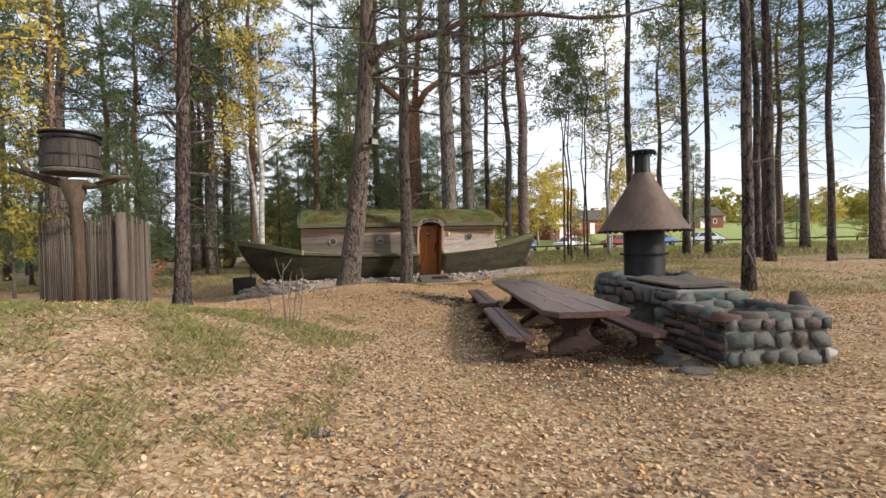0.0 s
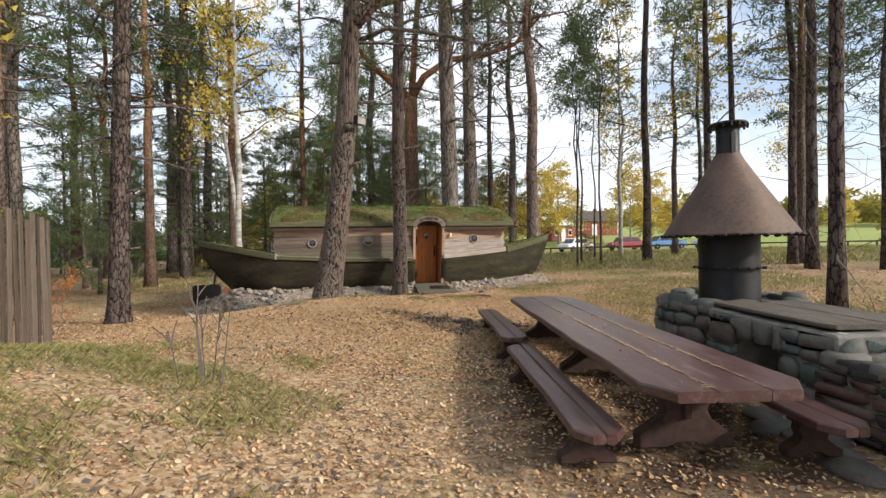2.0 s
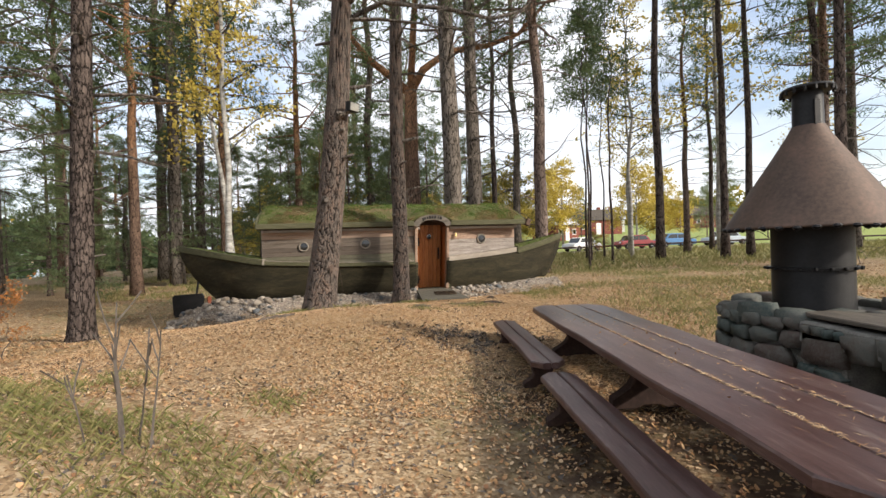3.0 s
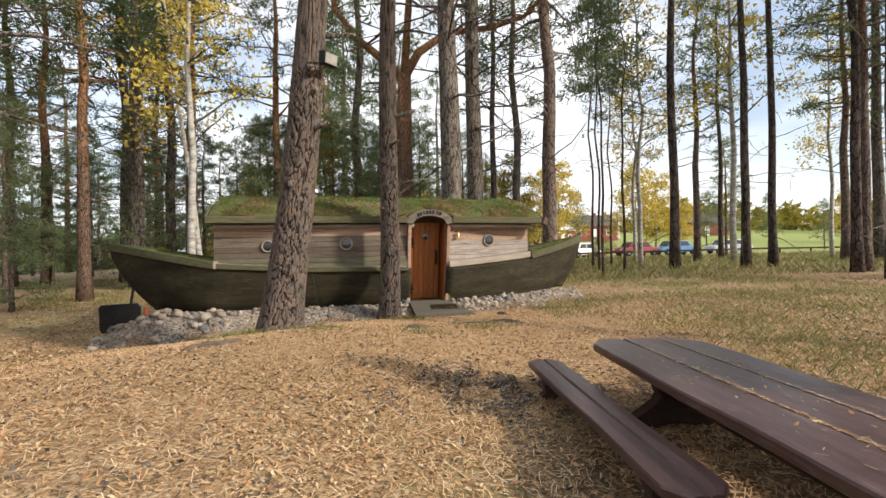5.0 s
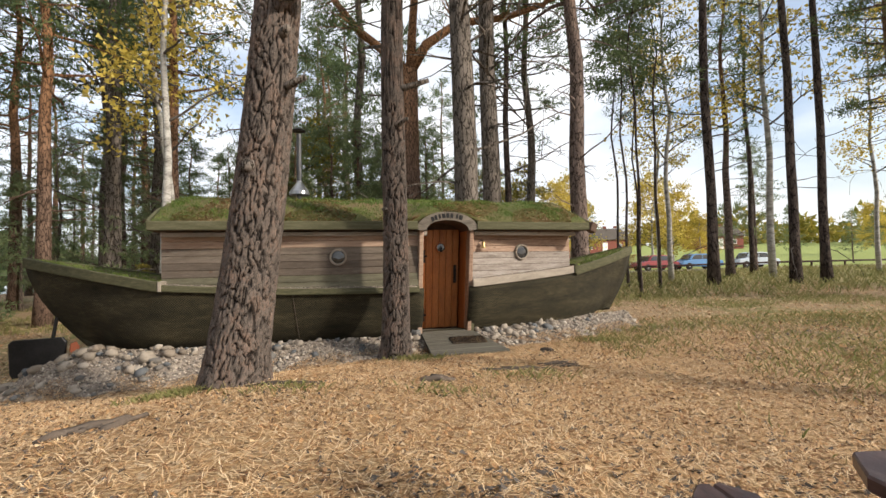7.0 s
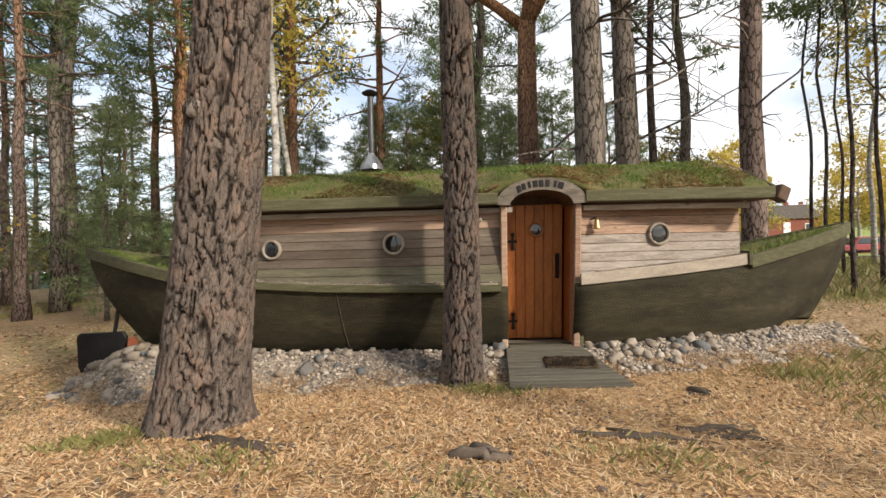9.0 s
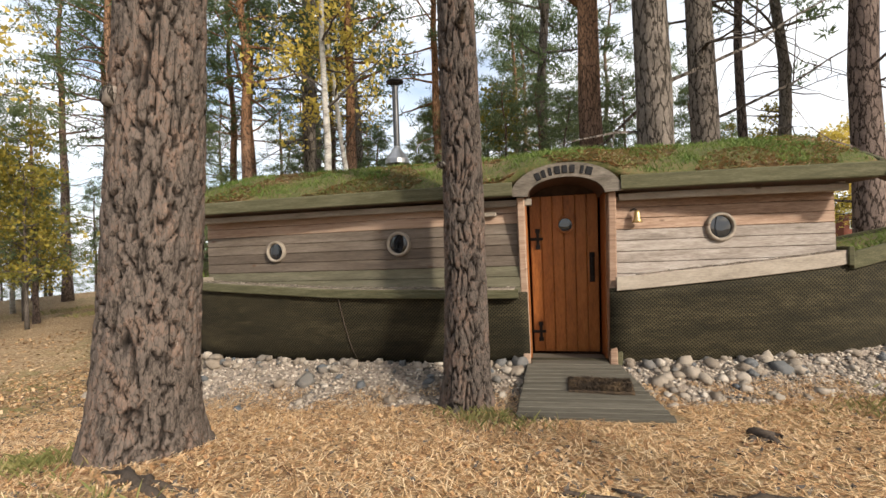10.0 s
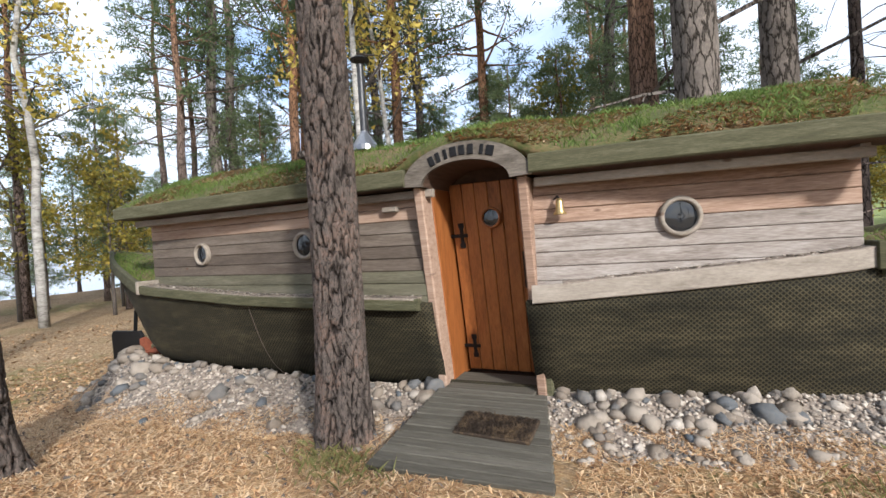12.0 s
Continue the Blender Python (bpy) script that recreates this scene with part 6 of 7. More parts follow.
for path, r in (([(0.05, 0, 9.1), (-0.9, 0, 10.0), (-2.0, 0, 10.9), (-3.0, 0.2, 12.3), (-3.4, 0.2, 14.5)], 0.21), ([(0.05, 0, 9.2), (0.7, 0, 10.3), (2.0, 0, 11.2), (4.0, 0.1, 11.5), (5.6, 0.2, 12.1), (7.0, 0.2, 13.6)], 0.22), ([(0.05, 0, 9.2), (0.2, 0.3, 11.5), (0.5, 0.3, 15), (0.6, 0.2, 19)], 0.2)):
    g.tube(path, [r * (1 - 0.13 * i) for i in range(len(path))], 9, rough=0.08)
    for p in path[2:]:
        for q in range(4):
            branch(g, p, (R.uniform(-1, 1), R.uniform(-1, 1), R.uniform(-0.2, 0.9)), R.uniform(1.2, 2.6), 0.05, R, 1, 0.25, 0, 6, tips)
tagged(part("branchwork", g, BARK_RED, fork, smooth=True), kind="stuff")
rg = np.random.default_rng(44)
c = np.array([tuple(t) for t in tips])
part("crown", fast_mesh("crown", *clumps(c, rg.uniform(0.3, 0.5, len(c)), 24, 0.3, 0.02, rg), NEEDLE), NEEDLE, fork)

# floodlight on the thick pine
flood = thing("floodlight", pose(-1.72, 14.50, 4.90, 8, 0, 52), "old floodlight with a dark metal box and white glass", "lamp")
part("housing", Geo().prism([(-0.14, -0.10), (-0.15, 0.11), (0.15, 0.11), (0.14, -0.10)], 0.15, pose(0, 0, 0), 0.015), IRON, flood)
part("lens", Geo().box((0, -0.082, 0.005), (0.25, 0.012, 0.17), 0.004), DULLGLASS, flood, "dull white glass")
part("bracket", Geo().tube([(0.0, 0.05, -0.05), (-0.12, 0.12, -0.16), (-0.30, 0.16, -0.20)], 0.06, 8), BARK_GREY, flood)

# bare sapling by the path
sap = thing("sapling", pose(-2.37, 7.45, ground_z(-2.37, 7.45) - 0.02), "thin leafless sapling with several stems", "sapling")
for a, L, r in ((2.6, 1.05, 0.024), (1.2, 0.75, 0.010), (0.2, 0.85, 0.012), (4.0, 0.6, 0.008), (5.2, 0.8, 0.009)):
    g = Geo()
    tips = []
    branch(g, (0.22 * math.cos(a) * (r < 0.015), 0.12 * math.sin(a), 0), (0.16 * math.cos(a), 0.16 * math.sin(a), 1), L, r, R, 0, 0.10, -0.05, 7, tips)
    stem = part("stem", g, TWIG, sap)
    for p in tips[:3]:
        g = Geo()
        branch(g, p, (R.uniform(-1, 1), R.uniform(-1, 1), 0.9), L * R.uniform(0.25, 0.45), r * 0.4, R, 0, 0.12, -0.05, 4)
        part("twig", g, TWIG, stem)

# ---- tub on a post and the pole fence ----
px, py = -6.36, 8.5
pz = ground_z(px, py)
post = thing("tub_post", pose(px, py, 0), "wooden post with antler-like branches carrying a tub", "post")
part("pole", Geo().tube([(0, 0, pz - 0.1), (0.02, 0, 1.6), (-0.02, 0, 2.5), (-0.05, 0, 2.95)], [0.11, 0.09, 0.10, 0.24], 12, rough=0.08), POSTWOOD, post, smooth=True)
for pth, r in (([(0, 0, 2.85), (0.3, 0, 2.86), (0.6, 0.1, 2.95), (0.85, 0.15, 3.08), (0.7, 0.1, 3.2)], 0.07), ([(0, 0, 2.85), (-0.4, 0, 2.95), (-0.8, 0, 3.1), (-1.15, 0, 3.2)], 0.08), ([(0.3, 0, 2.86), (0.6, 0, 3.0), (0.95, 0, 3.0)], 0.045), ([(-0.4, 0, 2.95), (-0.7, -0.1, 3.05), (-0.95, -0.1, 3.35)], 0.05)):
    part("prong", Geo().tube(pth, [r * (1 - 0.15 * i) for i in range(len(pth))], 8, rough=0.12), POSTWOOD, post, smooth=True)
tub = thing("wooden_tub", pose(px - 0.08, py + 0.02, 3.08), "weathered grey stave tub with a hooped rim", "tub")
part("tub_base", Geo().lathe([(0.0, 0.0), (0.44, 0.0), (0.45, 0.04), (0.44, 0.07), (0.0, 0.07)], 28), SLAB, tub)
for i in range(22):
    a = math.tau * i / 22
    part("stave", Geo().box((0, 0, 0), (0.112, 0.03, 0.60), 0.006, pose(0.40 * math.cos(a), 0.40 * math.sin(a), 0.38, 0, 0, math.degrees(a) + 90) @ pose(0, 0, 0, -4, 0, 0)), TUBWOOD, tub)
for z, r in ((0.30, 0.415), (0.62, 0.44)):
    part("hoop", Geo().lathe([(r, z - 0.02), (r + 0.014, z - 0.02), (r + 0.014, z + 0.02), (r, z + 0.02)], 32), IRON, tub)
part("tub_lid", Geo().lathe([(0.0, 0.69), (0.46, 0.685), (0.47, 0.70), (0.46, 0.715), (0.0, 0.72)], 32), TUBWOOD, tub)
fence = thing("pole_fence", pose(0, 0, 0), "grey fence of close-set upright poles", "fence")
a, b = Vector((-7.75, 9.35)), Vector((-6.15, 9.15))
for i in range(40):
    p = a.lerp(b, i / 39)
    h = 2.32 + R.uniform(-0.09, 0.08)
    z = ground_z(p.x, p.y)
    part("fence_pole", Geo().tube([(p.x, p.y, z - 0.1), (p.x + R.uniform(-0.01, 0.01), p.y, (z + h) / 2), (p.x + R.uniform(-0.02, 0.02), p.y, h)], [0.020, 0.018, 0.013], 6, rough=0.2), FENCE, fence, smooth=True)
for z in (1.0, 2.05):
    part("fence_rail", Geo().tube([(a.x, a.y + 0.06, z), (b.x, b.y + 0.06, z)], 0.035, 8), FENCE, fence)
zc = ground_z(-6.02, 9.15)
part("corner_post", Geo().tube([(-6.02, 9.15, zc - 0.1), (-6.02, 9.15, 2.42)], [0.10, 0.085], 10, rough=0.1), FENCE, fence, "broad grey corner post", smooth=True)
a, b = Vector((-6.05, 9.35)), Vector((-6.45, 10.75))
for i in range(10):
    p = a.lerp(b, i / 9)
    z = ground_z(p.x, p.y)
    part("fence_board", Geo().box((0, 0, 0), (R.uniform(0.07, 0.14), 0.025, 2.35 - z), 0.006, pose(p.x, p.y, (2.36 + z) / 2 + R.uniform(-0.14, 0.06), 0, R.uniform(-2.0, 2.0), 106 + R.uniform(-7, 7))), FENCE, fence)
part("fence_rail", Geo().tube([(a.x - 0.06, a.y, 1.9), (b.x - 0.06, b.y, 1.9)], 0.035, 8), FENCE, fence)

# ---- road, rail, parked cars and houses past the wood ----
road = Geo()
rv = [(x, y, ground_z(x, y) + 0.03) for x in np.linspace(2, 120, 60) for y in (49.5, 51, 53, 55.5)]
road.add(rv, [(i * 4 + j, (i + 1) * 4 + j, (i + 1) * 4 + j + 1, i * 4 + j + 1) for i in range(59) for j in range(3)])
tagged(part("road", road, GRAVEL, None), "pale gravel road with parking along it", "road", kind="structure")
rail = thing("rail_fence", pose(0, 0, 0), "low rail fence of round timber on short posts", "fence")
for i in range(20):
    x = 6 + i * 3.0
    z = ground_z(x, 47.5)
    part("rail_post", Geo().tube([(x, 47.5, z - 0.1), (x, 47.5, z + 0.55)], 0.08, 7), LEGWOOD, rail)
    if i < 19:
        part("rail_bar", Geo().tube([(x, 47.5, z + 0.55), (x + 3.0, 47.5, ground_z(x + 3.0, 47.5) + 0.55)], 0.08, 7), LEGWOOD, rail)


def paint(name, c):
    return mat(name, [c, tuple(min(1, q * 1.2) for q in c)], size=1, rough=0.25, bump=0, spec=0.5)


def car(m, colour, label):
    c = thing("car", m, label, "car", "parked cars")
    low = [(-2.15, 0.32), (-2.2, 0.55), (-2.1, 0.80), (-1.3, 0.92), (1.0, 0.94), (1.95, 0.80), (2.12, 0.6), (2.1, 0.32), (1.75, 0.28), (1.65, 0.5), (1.4, 0.62), (1.1, 0.6), (0.92, 0.45), (0.85, 0.26), (-0.9, 0.26), (-0.98, 0.45), (-1.15, 0.6), (-1.45, 0.62), (-1.68, 0.5), (-1.78, 0.28)]
    part("body", Geo().prism(low, 1.72, None, 0.06), colour, c)
    part("roof", Geo().prism([(-1.35, 0.90), (-0.95, 1.40), (-0.6, 1.47), (0.5, 1.47), (0.85, 1.42), (1.35, 0.92)], 1.48, None, 0.06), colour, c)
    for s in (-1, 1):
        part("side_window", Geo().prism([(-1.08, 0.96), (-0.84, 1.36), (-0.1, 1.39), (-0.1, 0.96)], 0.02, pose(0, s * 0.745, 0)), CARGLASS, c)
        part("side_window", Geo().prism([(-0.02, 0.96), (-0.02, 1.39), (0.5, 1.39), (0.78, 1.34), (1.06, 0.96)], 0.02, pose(0, s * 0.745, 0)), CARGLASS, c)
        part("headlight", Geo().box((-2.12, s * 0.62, 0.68), (0.10, 0.28, 0.12), 0.03), WHITE, c)
        for x in (-1.42, 1.38):
            w = part("wheel", Geo().lathe([(0.0, -0.10), (0.28, -0.10), (0.32, -0.07), (0.32, 0.07), (0.28, 0.10), (0.0, 0.10)], 18, pose(x, s * 0.80, 0.32, 90)), RUBBER, c)
            part("rim", Geo().lathe([(0.0, 0.0), (0.19, 0.01), (0.20, -0.005)], 14, pose(x, s * 0.905, 0.32, 90 * s)), STEEL, w)
    part("windscreen", Geo().box((0, 0, 0), (0.60, 1.30, 0.02), 0.004, pose(-1.17, 0, 1.16, 0, -51, 0)), CARGLASS, c)
    part("rear_window", Geo().box((0, 0, 0), (0.60, 1.30, 0.02), 0.004, pose(1.13, 0, 1.18, 0, 45, 0)), CARGLASS, c)
    return c


blue, red, pale, silver = paint("blue_car_paint", (0.10, 0.22, 0.42)), paint("red_car_paint", (0.24, 0.055, 0.06)), paint("white_car_paint", (0.7, 0.7, 0.7)), paint("silver_car_paint", (0.42, 0.48, 0.54))
for x, y, rz, p, lab in ((11.0, 52.3, 80, blue, "light blue parked car beside the road"), (21.8, 52.4, 10, red, "red parked car beside the road"), (26.0, 52.6, 185, blue, "blue parked car beside the road"),
                         (31.5, 52.4, 3, silver, "silver parked car beside the road"), (16.2, 52.6, 30, pale, "white parked car beside the road")):
    car(pose(x, y, ground_z(x, y) + 0.04, 0, 0, rz), p, lab)


def house(m, w, d, h, ridge, wall_mat, roof_mat, label):
    b = thing("house", m, label, "house")
    part("house_wall", Geo().box((0, 0, h / 2), (w, d, h), 0.02), wall_mat, b)
    part("gable", Geo().prism([(-d / 2, h), (0, h + ridge), (d / 2, h)], w - 0.05, pose(0, 0, 0, 0, 0, 90)), wall_mat, b)
    for s in (-1, 1):
        L = math.hypot(d / 2 + 0.35, ridge + 0.2)
        part("roof", Geo().box((0, 0, 0), (w + 0.6, L, 0.10), 0.02, pose(0, s * (d / 4 + 0.1), h + ridge / 2 + 0.08, s * -math.degrees(math.atan2(ridge, d / 2)), 0, 0)), roof_mat, b)
    for x in (-w * 0.3, w * 0.3):
        q = part("window", Geo().box((x, -d / 2 - 0.02, h * 0.55), (0.8, 0.06, 0.9), 0.01), WHITE, b)
        part("pane", Geo().box((x, -d / 2 - 0.055, h * 0.55), (0.62, 0.02, 0.72), 0.004), GLASS, q)
    part("door", Geo().box((0, -d / 2 - 0.03, 1.0), (0.9, 0.05, 2.0), 0.01), WHITE, b)
    part("chimney", Geo().box((w * 0.2, 0.2, h + ridge + 0.2), (0.5, 0.5, 0.9), 0.02), REDHOUSE, b)


house(pose(19.6, 75, ground_z(19.6, 75) - 0.15, 0, 0, 35), 5.5, 4.5, 2.4, 1.3, REDHOUSE, ROOFGREY, "small red wooden house with a pale roof")
house(pose(29.0, 86, ground_z(29.0, 86) - 0.15, 0, 0, 10), 9, 5.5, 2.5, 1.8, REDHOUSE, SLAB, "red wooden house with a dark roof")
house(pose(33.5, 92, ground_z(33.5, 92) - 0.15, 0, 0, -10), 7, 5.0, 2.4, 1.9, WHITE, ROOFGREY, "pale house with a grey roof")
house(pose(57, 98, ground_z(57, 98) - 0.15, 0, 0, 0), 9, 5.5, 2.5, 1.8, REDHOUSE, SLAB, "red wooden house with a dark roof")

water = Geo().add([(-900, -300, -2.2), (-46, -300, -2.2), (-46, 500, -2.2), (-900, 500, -2.2)], [(0, 1, 2, 3)])
tagged(part("water", water, WATER, None), "pale lake water beyond the wood", "lake", kind="structure")

# ---- stones banked against the hull ----


def bank_surface(u, q, right):
    v0 = -BEAM(u) * (0.80 if not right else 0.72)
    v1 = -(BEAM(u) + (0.80 if not right else 0.50) * (1 if u > -7 else 0.8))
    v = v0 + (v1 - v0) * q
    p = BOAT @ Vector((u, v, 0))
    gz = ground_z(p.x, p.y)
    top = (0.42 if u > -6.3 else 0.42 - 0.35 * (-6.3 - u)) if not right else 0.46 + 0.10 * smoothstep(1.0, 3.5, u)
    fade = smoothstep(4.75, 4.2, u) * smoothstep(-7.9, -7.3, u)
    z = gz - 0.03 + (max(top, gz + 0.02) - gz + 0.03) * (1 - q) ** 1.15 * fade
    return Vector((u, v, z))


for right, u0, u1, lab in ((False, -7.85, -0.74, "sloping bank of gravel and rounded stones under the hull"), (True, 0.24, 4.7, "bank of rounded fieldstones under the hull")):
    bank = thing("stone_bank", BOAT, lab, "stones", kind="structure")
    g = Geo()
    nu, nv = 60, 12
    vs = []
    for i in range(nu + 1):
        for j in range(nv + 1):
            p = bank_surface(u0 + (u1 - u0) * i / nu, j / nv, right)
            vs.append((p.x, p.y, p.z + 0.015 * noise.noise(p * 6)))
    g.add(vs, [(i * (nv + 1) + j, i * (nv + 1) + j + 1, (i + 1) * (nv + 1) + j + 1, (i + 1) * (nv + 1) + j) for i in range(nu) for j in range(nv)])
    part("gravel_bed", g, GRAVEL, bank, "fine pale gravel", smooth=True)
    shapes = [boulder(60 + i, 1.0, ST.uniform(0.6, 0.95), ST.uniform(0.5, 0.8), 0.62, 2 if i < 3 else 1) for i in range(7)]
    for me in shapes:
        me.materials.append(PEBBLE)
    for i in range(240 if not right else 280):
        u = u0 + 0.05 + (u1 - u0 - 0.1) * ST.random()
        if right and ST.random() < 0.35:
            u = u0 + 0.05 + 1.9 * ST.random()
        q = ST.random() ** (2.6 if not right else 1.3)
        s = 0.03 + 0.085 * ST.random() ** 2.0
        if right:
            s = 0.022 + (0.085 if u < 2.1 else 0.06) * ST.random() ** (1.7 if u < 2.1 else 2.6)
        elif u < -4.6:
            s *= 1.25
        if q > 0.55:
            s *= 0.7
        p = bank_surface(u, q * 0.95 + 0.02, right)
        ob = part("stone", ST.choice(shapes), PEBBLE, bank)
        ob.matrix_basis = pose(p.x, p.y, p.z + s * 0.22, ST.uniform(-25, 25), ST.uniform(-25, 25), ST.uniform(0, 360)) @ Matrix.Scale(s, 4)
    n = 7000 if not right else 6000
    q = [bank_surface(u0 + (u1 - u0) * rng.random(), rng.random(), right) for i in range(n)]
    c = np.array([tuple(p) for p in q])
    s = 0.008 + 0.024 * rng.random((n, 1)) ** 2
    octa = np.array([[1, 0, 0], [-1, 0, 0], [0, 1, 0], [0, -1, 0], [0, 0, 0.7], [0, 0, -0.7]])
    v = (c[:, None, :] + octa[None] * s[:, None, :] * rng.uniform(0.7, 1.3, (n, 6, 1)) + np.array([0, 0, 0.006])).reshape(-1, 3)
    tri = np.array([[0, 2, 4], [2, 1, 4], [1, 3, 4], [3, 0, 4], [2, 0, 5], [1, 2, 5], [3, 1, 5], [0, 3, 5]])
    tagged(part("gravel", fast_mesh("gravel", v, (np.arange(n)[:, None, None] * 6 + tri[None]).reshape(-1, 3), CHIPS), CHIPS, bank, "loose pale gravel"), kind="stuff")
    n = 9000
    c = np.array([tuple(bank_surface(u0 + (u1 - u0) * rng.random(), 0.42 + 0.58 * rng.random() ** 0.6, right)) for i in range(n)]) + np.array([0, 0, 0.02])
    k = np.array([noise.noise((p[0] * 1.8, p[1] * 3, 5)) > -0.15 for p in c])
    c = c[k]
    tagged(part("needle_drift", fast_mesh("needle_drift", *strips(c, np.full(len(c), 0.10), 0.005, rng, 0.3), STRAW), STRAW, bank, "straw-coloured needles drifted over the gravel"), kind="stuff")

# roots, fallen sticks and bark lying on the ground before the cabin
for i, (x, y, a, L, r) in enumerate(((-1.9, 14.35, -15, 0.75, 0.05), (-0.3, 14.75, 10, 0.35, 0.07), (0.9, 15.5, 5, 0.9, 0.04), (1.35, 15.75, 25, 0.6, 0.045), (-3.2, 13.2, 40, 0.7, 0.06), (1.6, 16.9, -45, 0.3, 0.06), (-0.9, 3.7, 20, 0.18, 0.045), (0.3, 11.9, 15, 0.3, 0.02), (0.6, 11.7, 80, 0.4, 0.018), (6.4, 5.4, -30, 0.3, 0.02))):
    g = Geo()
    for arm in range(5 if i < 6 else 1):
        aa = math.radians(a + (R.uniform(-40, 40) if arm else 0))
        d, Ln = Vector((math.cos(aa), math.sin(aa), 0)), L * (R.uniform(0.35, 0.8) if arm else 1)
        off = Vector((R.uniform(-0.4, 0.4) * L, R.uniform(-0.1, 0.1), 0)) if arm else Vector()
        rr = r * (R.uniform(0.3, 0.6) if arm else 0.75)
        pth = []
        for k in range(8):
            p = off + d * Ln * (k / 7 - 0.5) + Vector((R.uniform(-0.05, 0.05), R.uniform(-0.05, 0.05), 0)) * (1 if i < 6 else 0.3)
            pth.append((x + p.x, y + p.y, ground_z(x + p.x, y + p.y) + rr * R.uniform(0.0, 0.55) * (1 - abs(k - 3.5) / 4) + 0.012))
        g.tube(pth, [rr * q * R.uniform(0.7, 1.2) for q in (0.4, 0.8, 1.0, 1.0, 0.9, 0.8, 0.6, 0.25)], 7, rough=0.4)
    root = i < 6
    tagged(part("root" if root else "stick", g, FENCE if root else BARK_GREY, None, smooth=True), "gnarled pine root showing above the litter" if root else "dead stick lying in the leaves", "root" if root else "stick")

# ---- litter and grass ----


def free(x, y):
    """True where nothing stands on the ground."""
    q = BOAT.inverted() @ Vector((x, y, 0))
    if -7.3 < q.x < 4.6 and -BEAM(q.x) - 0.1 < q.y < 2.2:
        return False
    if -0.9 < q.x < 0.6 and -2.3 < q.y < -1.2:
        return False
    if 3.5 < x < 4.9 and 5.5 < y < 10.4:
        return False
    return True


def spots(n, sample, keep):
    out = []
    while len(out) < n:
        x, y = sample()
        if keep(x, y) and free(x, y):
            out.append((x, y))
    a = np.array(out)
    z = land(a[:, 0], a[:, 1]) + np.array([noise.noise((x * 1.3, y * 1.3, 0)) * 0.025 for x, y in out])
    return np.stack([a[:, 0], a[:, 1], z], 1)


rng = np.random.default_rng(77)


def leaves(p, rng, lo, hi):
    n = len(p)
    s = rng.uniform(lo, hi, n)[:, None]
    a = rng.uniform(0, math.tau, n)
    t1, t2 = rng.normal(0, 0.35, n), rng.normal(0, 0.35, n)
    d = np.stack([np.cos(a), np.sin(a), t1], 1) * s
    w = np.stack([-np.sin(a), np.cos(a), t2], 1) * s * rng.uniform(0.5, 0.8, (n, 1))
    up = np.array([[0, 0, 1.0]]) * s * rng.uniform(-0.3, 0.4, (n, 1))
    p = p + np.array([[0, 0, 0.012]])
    v = np.stack([p - d, p - d * 0.45 + w * 0.9 + up, p + d * 0.45 + w * 0.8 + up, p + d, p + d * 0.45 - w * 0.8 + up, p - d * 0.45 - w * 0.9 + up], 1).reshape(-1, 3)
    k = np.arange(n)[:, None] * 6
    return v, np.concatenate([k + np.array([[0, 1, 2, 3]]), k + np.array([[0, 3, 4, 5]])], 0)


def near_path():
    y = 0.6 + 17 * rng.random() ** 1.25
    w = 3.2 + y * 0.55
    return rng.uniform(-w, w + 0.8), y


def flat_leaves(p, rng, lo, hi):
    """Leaves too far off to show their curl: one tilted rhomb each."""
    v, _ = leaves(p, rng, lo, hi)
    v = v.reshape(-1, 6, 3)[:, [0, 1, 3, 4]].reshape(-1, 3)
    return v, np.arange(len(v)).reshape(-1, 4)


pl = spots(54000, near_path, lambda x, y: y < 9.5 and rng.random() < (0.7 if x < -1.6 else 1.0))
tagged(new("fallen_leaves", fast_mesh("fallen_leaves", *leaves(pl, rng, 0.009, 0.024), LEAF)), "dry fallen leaves in tan, cream and brown", "leaves", kind="stuff")
pl = spots(78000, lambda: (rng.uniform(-10, 11), 8.5 + 12 * rng.random() ** 1.1), lambda x, y: noise.noise((x * 0.6, y * 0.6, 6)) + rng.uniform(-0.5, 0.7) > 0)
tagged(new("fallen_leaves", fast_mesh("fallen_leaves", *flat_leaves(pl, rng, 0.012, 0.030), LEAF)), "small dry leaves and bark flakes among the needles", "leaves", kind="stuff")
pl = spots(20000, lambda: (rng.uniform(-16, 18), rng.uniform(13, 34)), lambda x, y: y > 19.5 or x < -7 or x > 5)
tagged(new("fallen_leaves", fast_mesh("fallen_leaves", *flat_leaves(pl, rng, 0.025, 0.055), LEAF)), "dry fallen leaves scattered through the wood", "leaves", kind="stuff")
pf = spots(26000, lambda: (rng.uniform(-9, 9), 1.5 + 18 * rng.random()), lambda x, y: noise.noise((x * 0.8, y * 0.8, 11)) + rng.uniform(-0.4, 0.5) > 0.1)
tagged(new("bark_flakes", fast_mesh("bark_flakes", *flat_leaves(pf, rng, 0.010, 0.032), TWIG)), "dark bark flakes and twigs lying in the litter", "litter", kind="stuff")
pf = spots(2000, lambda: (rng.normal(0.75, 0.75), rng.normal(11.6, 0.45)), lambda x, y: noise.noise((x * 2.5, y * 2.5, 3)) > -0.05)
tagged(new("bark_debris", fast_mesh("bark_debris", *flat_leaves(pf, rng, 0.014, 0.045), TWIG)), "dark bark and twig debris on darker brown ground", "litter", kind="stuff")
pn = spots(128000, lambda: (rng.uniform(-6.5, 5.5), rng.uniform(8.5, 18.6)), lambda x, y: rng.random() < smoothstep(8, 12, y) * 0.8 + 0.1)
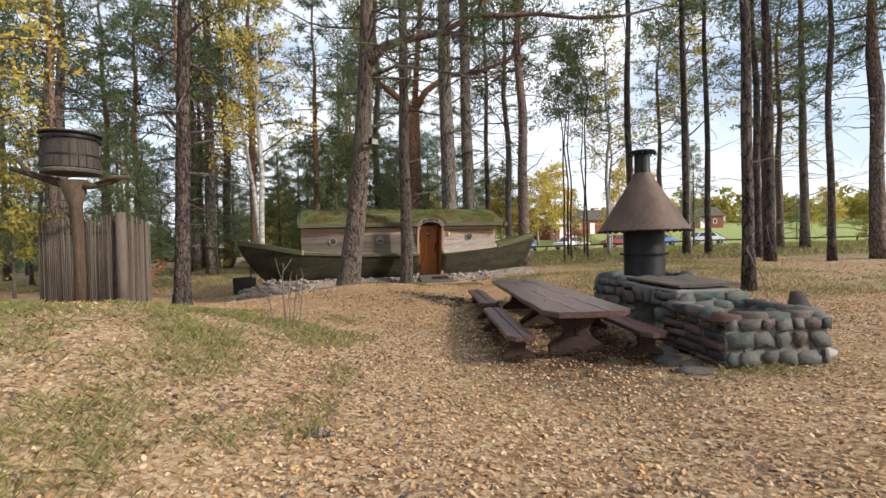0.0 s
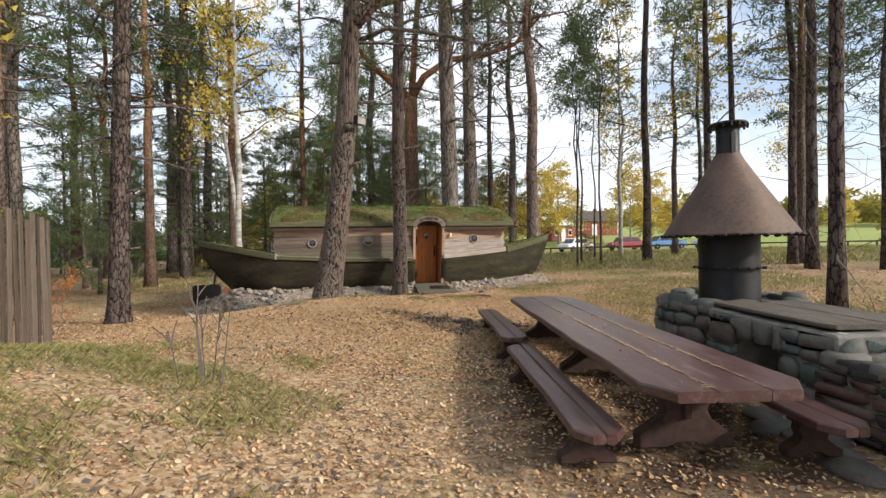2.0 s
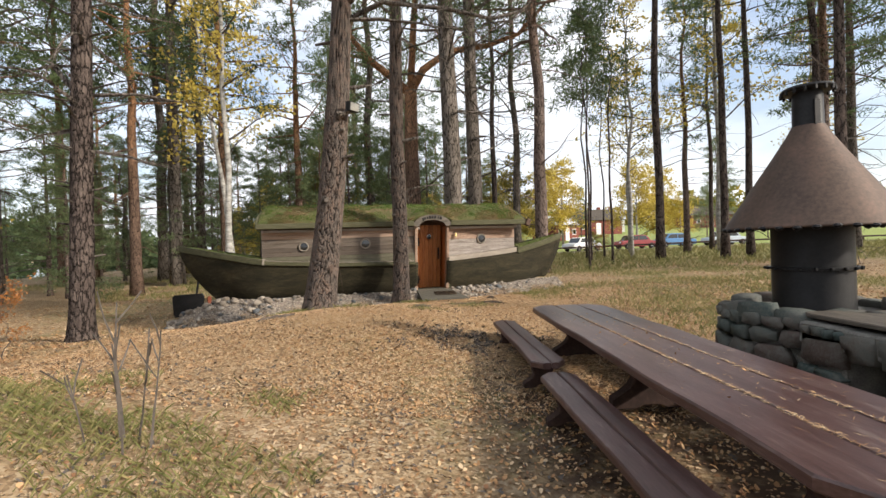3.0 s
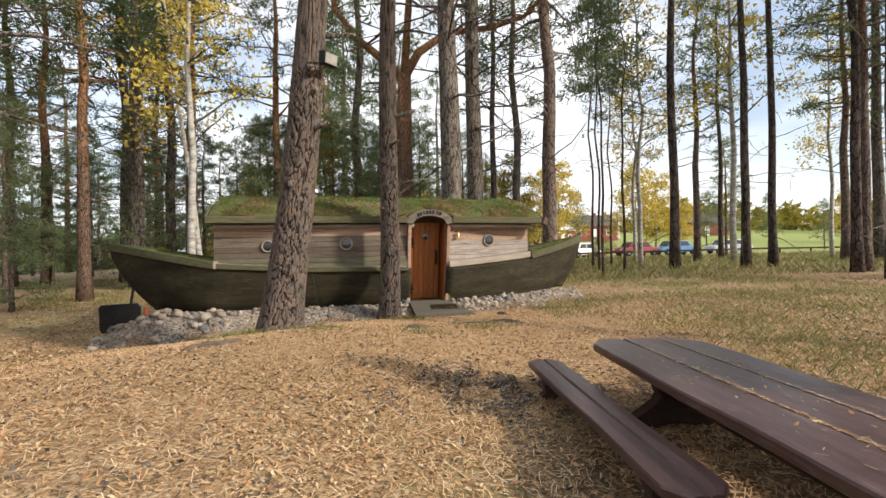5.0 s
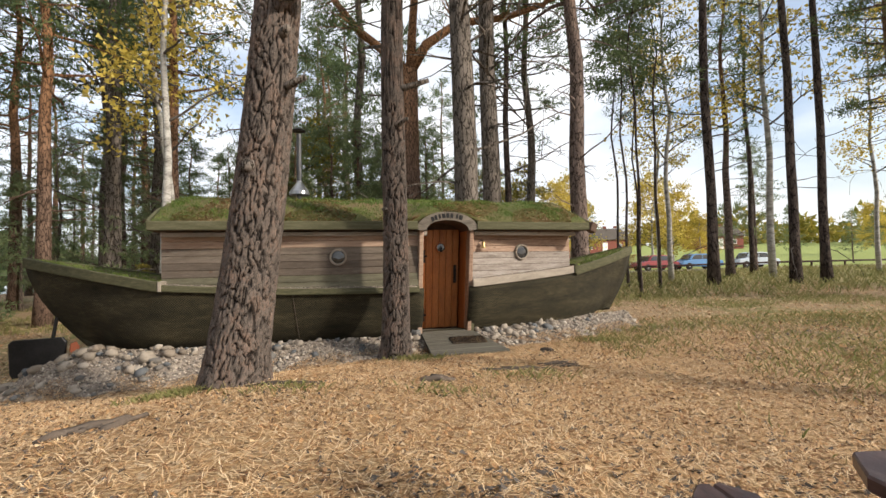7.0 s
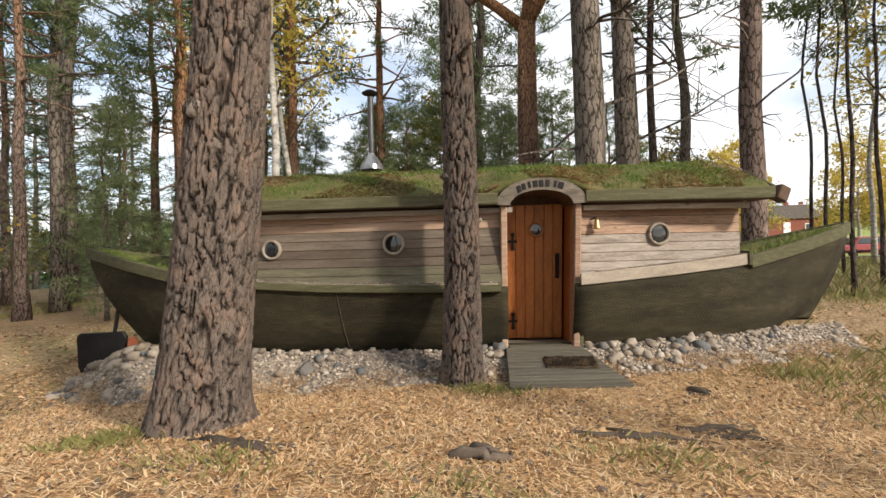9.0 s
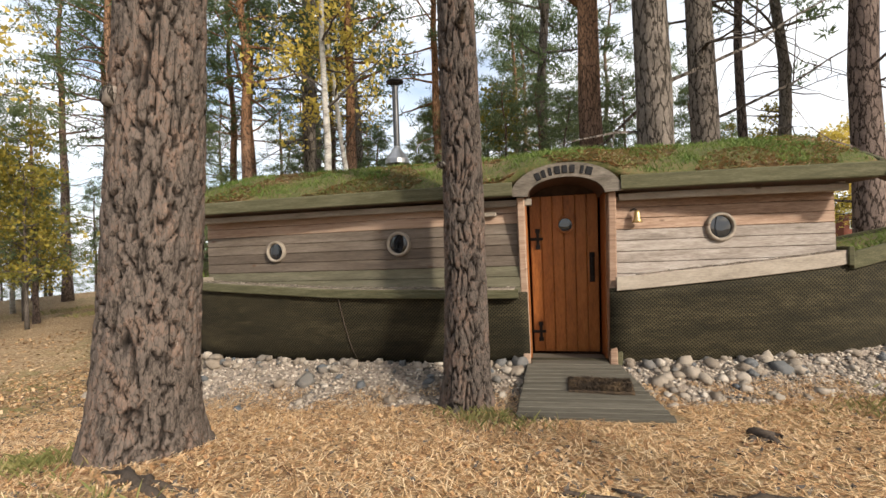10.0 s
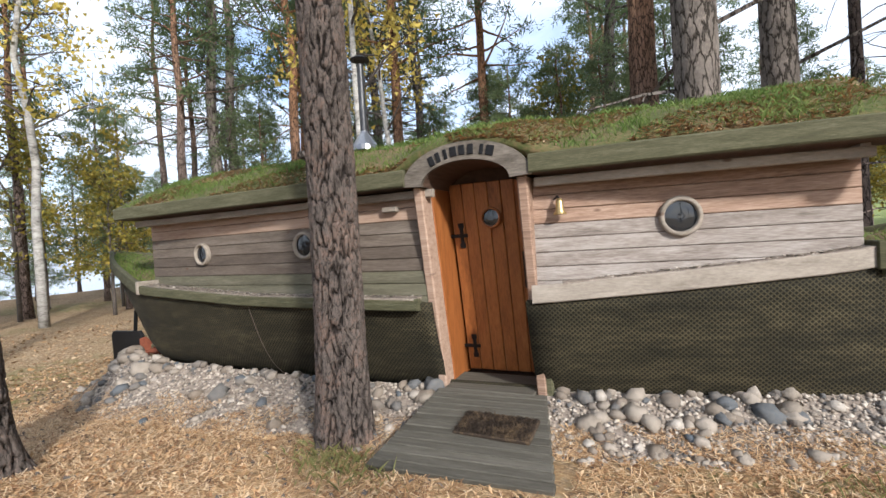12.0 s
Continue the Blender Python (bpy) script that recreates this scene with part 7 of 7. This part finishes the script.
tagged(new("needle_litter", fast_mesh("needle_litter", *strips(pn + np.array([[0, 0, 0.014]]), np.full(len(pn), 0.11), 0.0046, rng, 0.35), STRAW)), "fallen straw-coloured pine needles", "needles", kind="stuff")


def tuft(x, y, s):
    return noise.noise((x * s, y * s, 2.2))


pg = spots(32000, lambda: (rng.uniform(-9, -0.9), rng.uniform(1.2, 9.8)), lambda x, y: tuft(x, y, 0.9) + 0.6 * tuft(x, y, 3.5) + rng.uniform(-0.35, 0.35) > 0.3 * smoothstep(-2.4, -0.9, x) + 0.6 * (smoothstep(2.6, 1.2, y) + smoothstep(8.3, 9.8, y) + smoothstep(-7.6, -9.0, x)))
tagged(new("grass", fast_mesh("grass", *blades(pg, rng.uniform(0.025, 0.10, len(pg)), 0.0022, 1.2, rng), GRASS)), "thin green and straw-coloured grass on the bank", "grass", kind="stuff")
pg = spots(20000, lambda: (rng.uniform(2.6, 14), rng.uniform(10.5, 27)), lambda x, y: tuft(x, y, 0.45) + rng.uniform(-0.45, 0.45) > 0.08)
tagged(new("grass", fast_mesh("grass", *blades(pg, rng.uniform(0.04, 0.14, len(pg)), 0.006, 0.9, rng), GRASS)), "patchy green grass beyond the table", "grass", kind="stuff")
pg = spots(20000, lambda: (rng.uniform(4, 44), rng.uniform(25, 47)), lambda x, y: True)
tagged(new("grass", fast_mesh("grass", *blades(pg, rng.uniform(0.10, 0.38, len(pg)), 0.016, 0.8, rng), GRASS)), "tall dry grass at the wood's edge", "grass", kind="stuff")
pg = spots(9000, lambda: (rng.uniform(-26, -5), rng.uniform(24, 38)), lambda x, y: tuft(x, y, 0.3) > 0.0)
tagged(new("grass", fast_mesh("grass", *blades(pg, rng.uniform(0.06, 0.22, len(pg)), 0.010, 0.8, rng), GRASS)), "thin grass between the trees", "grass", kind="stuff")
for x0, y0, k in ((-3.2, 14.45, 500), (-0.55, 16.65, 350), (2.9, 18.0, 350), (3.9, 5.35, 250), (-1.9, 14.0, 160), (0.9, 15.1, 200), (-0.2, 14.2, 120)):
    pg = spots(k, lambda: (rng.normal(x0, 0.25), rng.normal(y0, 0.15)), lambda x, y: True)
    tagged(new("grass_tuft", fast_mesh("grass_tuft", *blades(pg, rng.uniform(0.04, 0.11, k), 0.004, 1.0, rng), GRASS)), "tuft of grass at the foot of a trunk or stone", "grass", kind="stuff")

# a few leaves blown onto the table top
lt = np.stack([rng.uniform(-0.36, 0.36, 70), rng.uniform(-1.9, 1.9, 70), np.full(70, top_z + 0.004)], 1)
table_leaf = tagged(new("table_litter", fast_mesh("table_litter", *leaves(lt, rng, 0.008, 0.018), LEAF)), "small dry leaves blown onto the table top", "leaves", kind="stuff")
table_leaf.matrix_basis = TBL
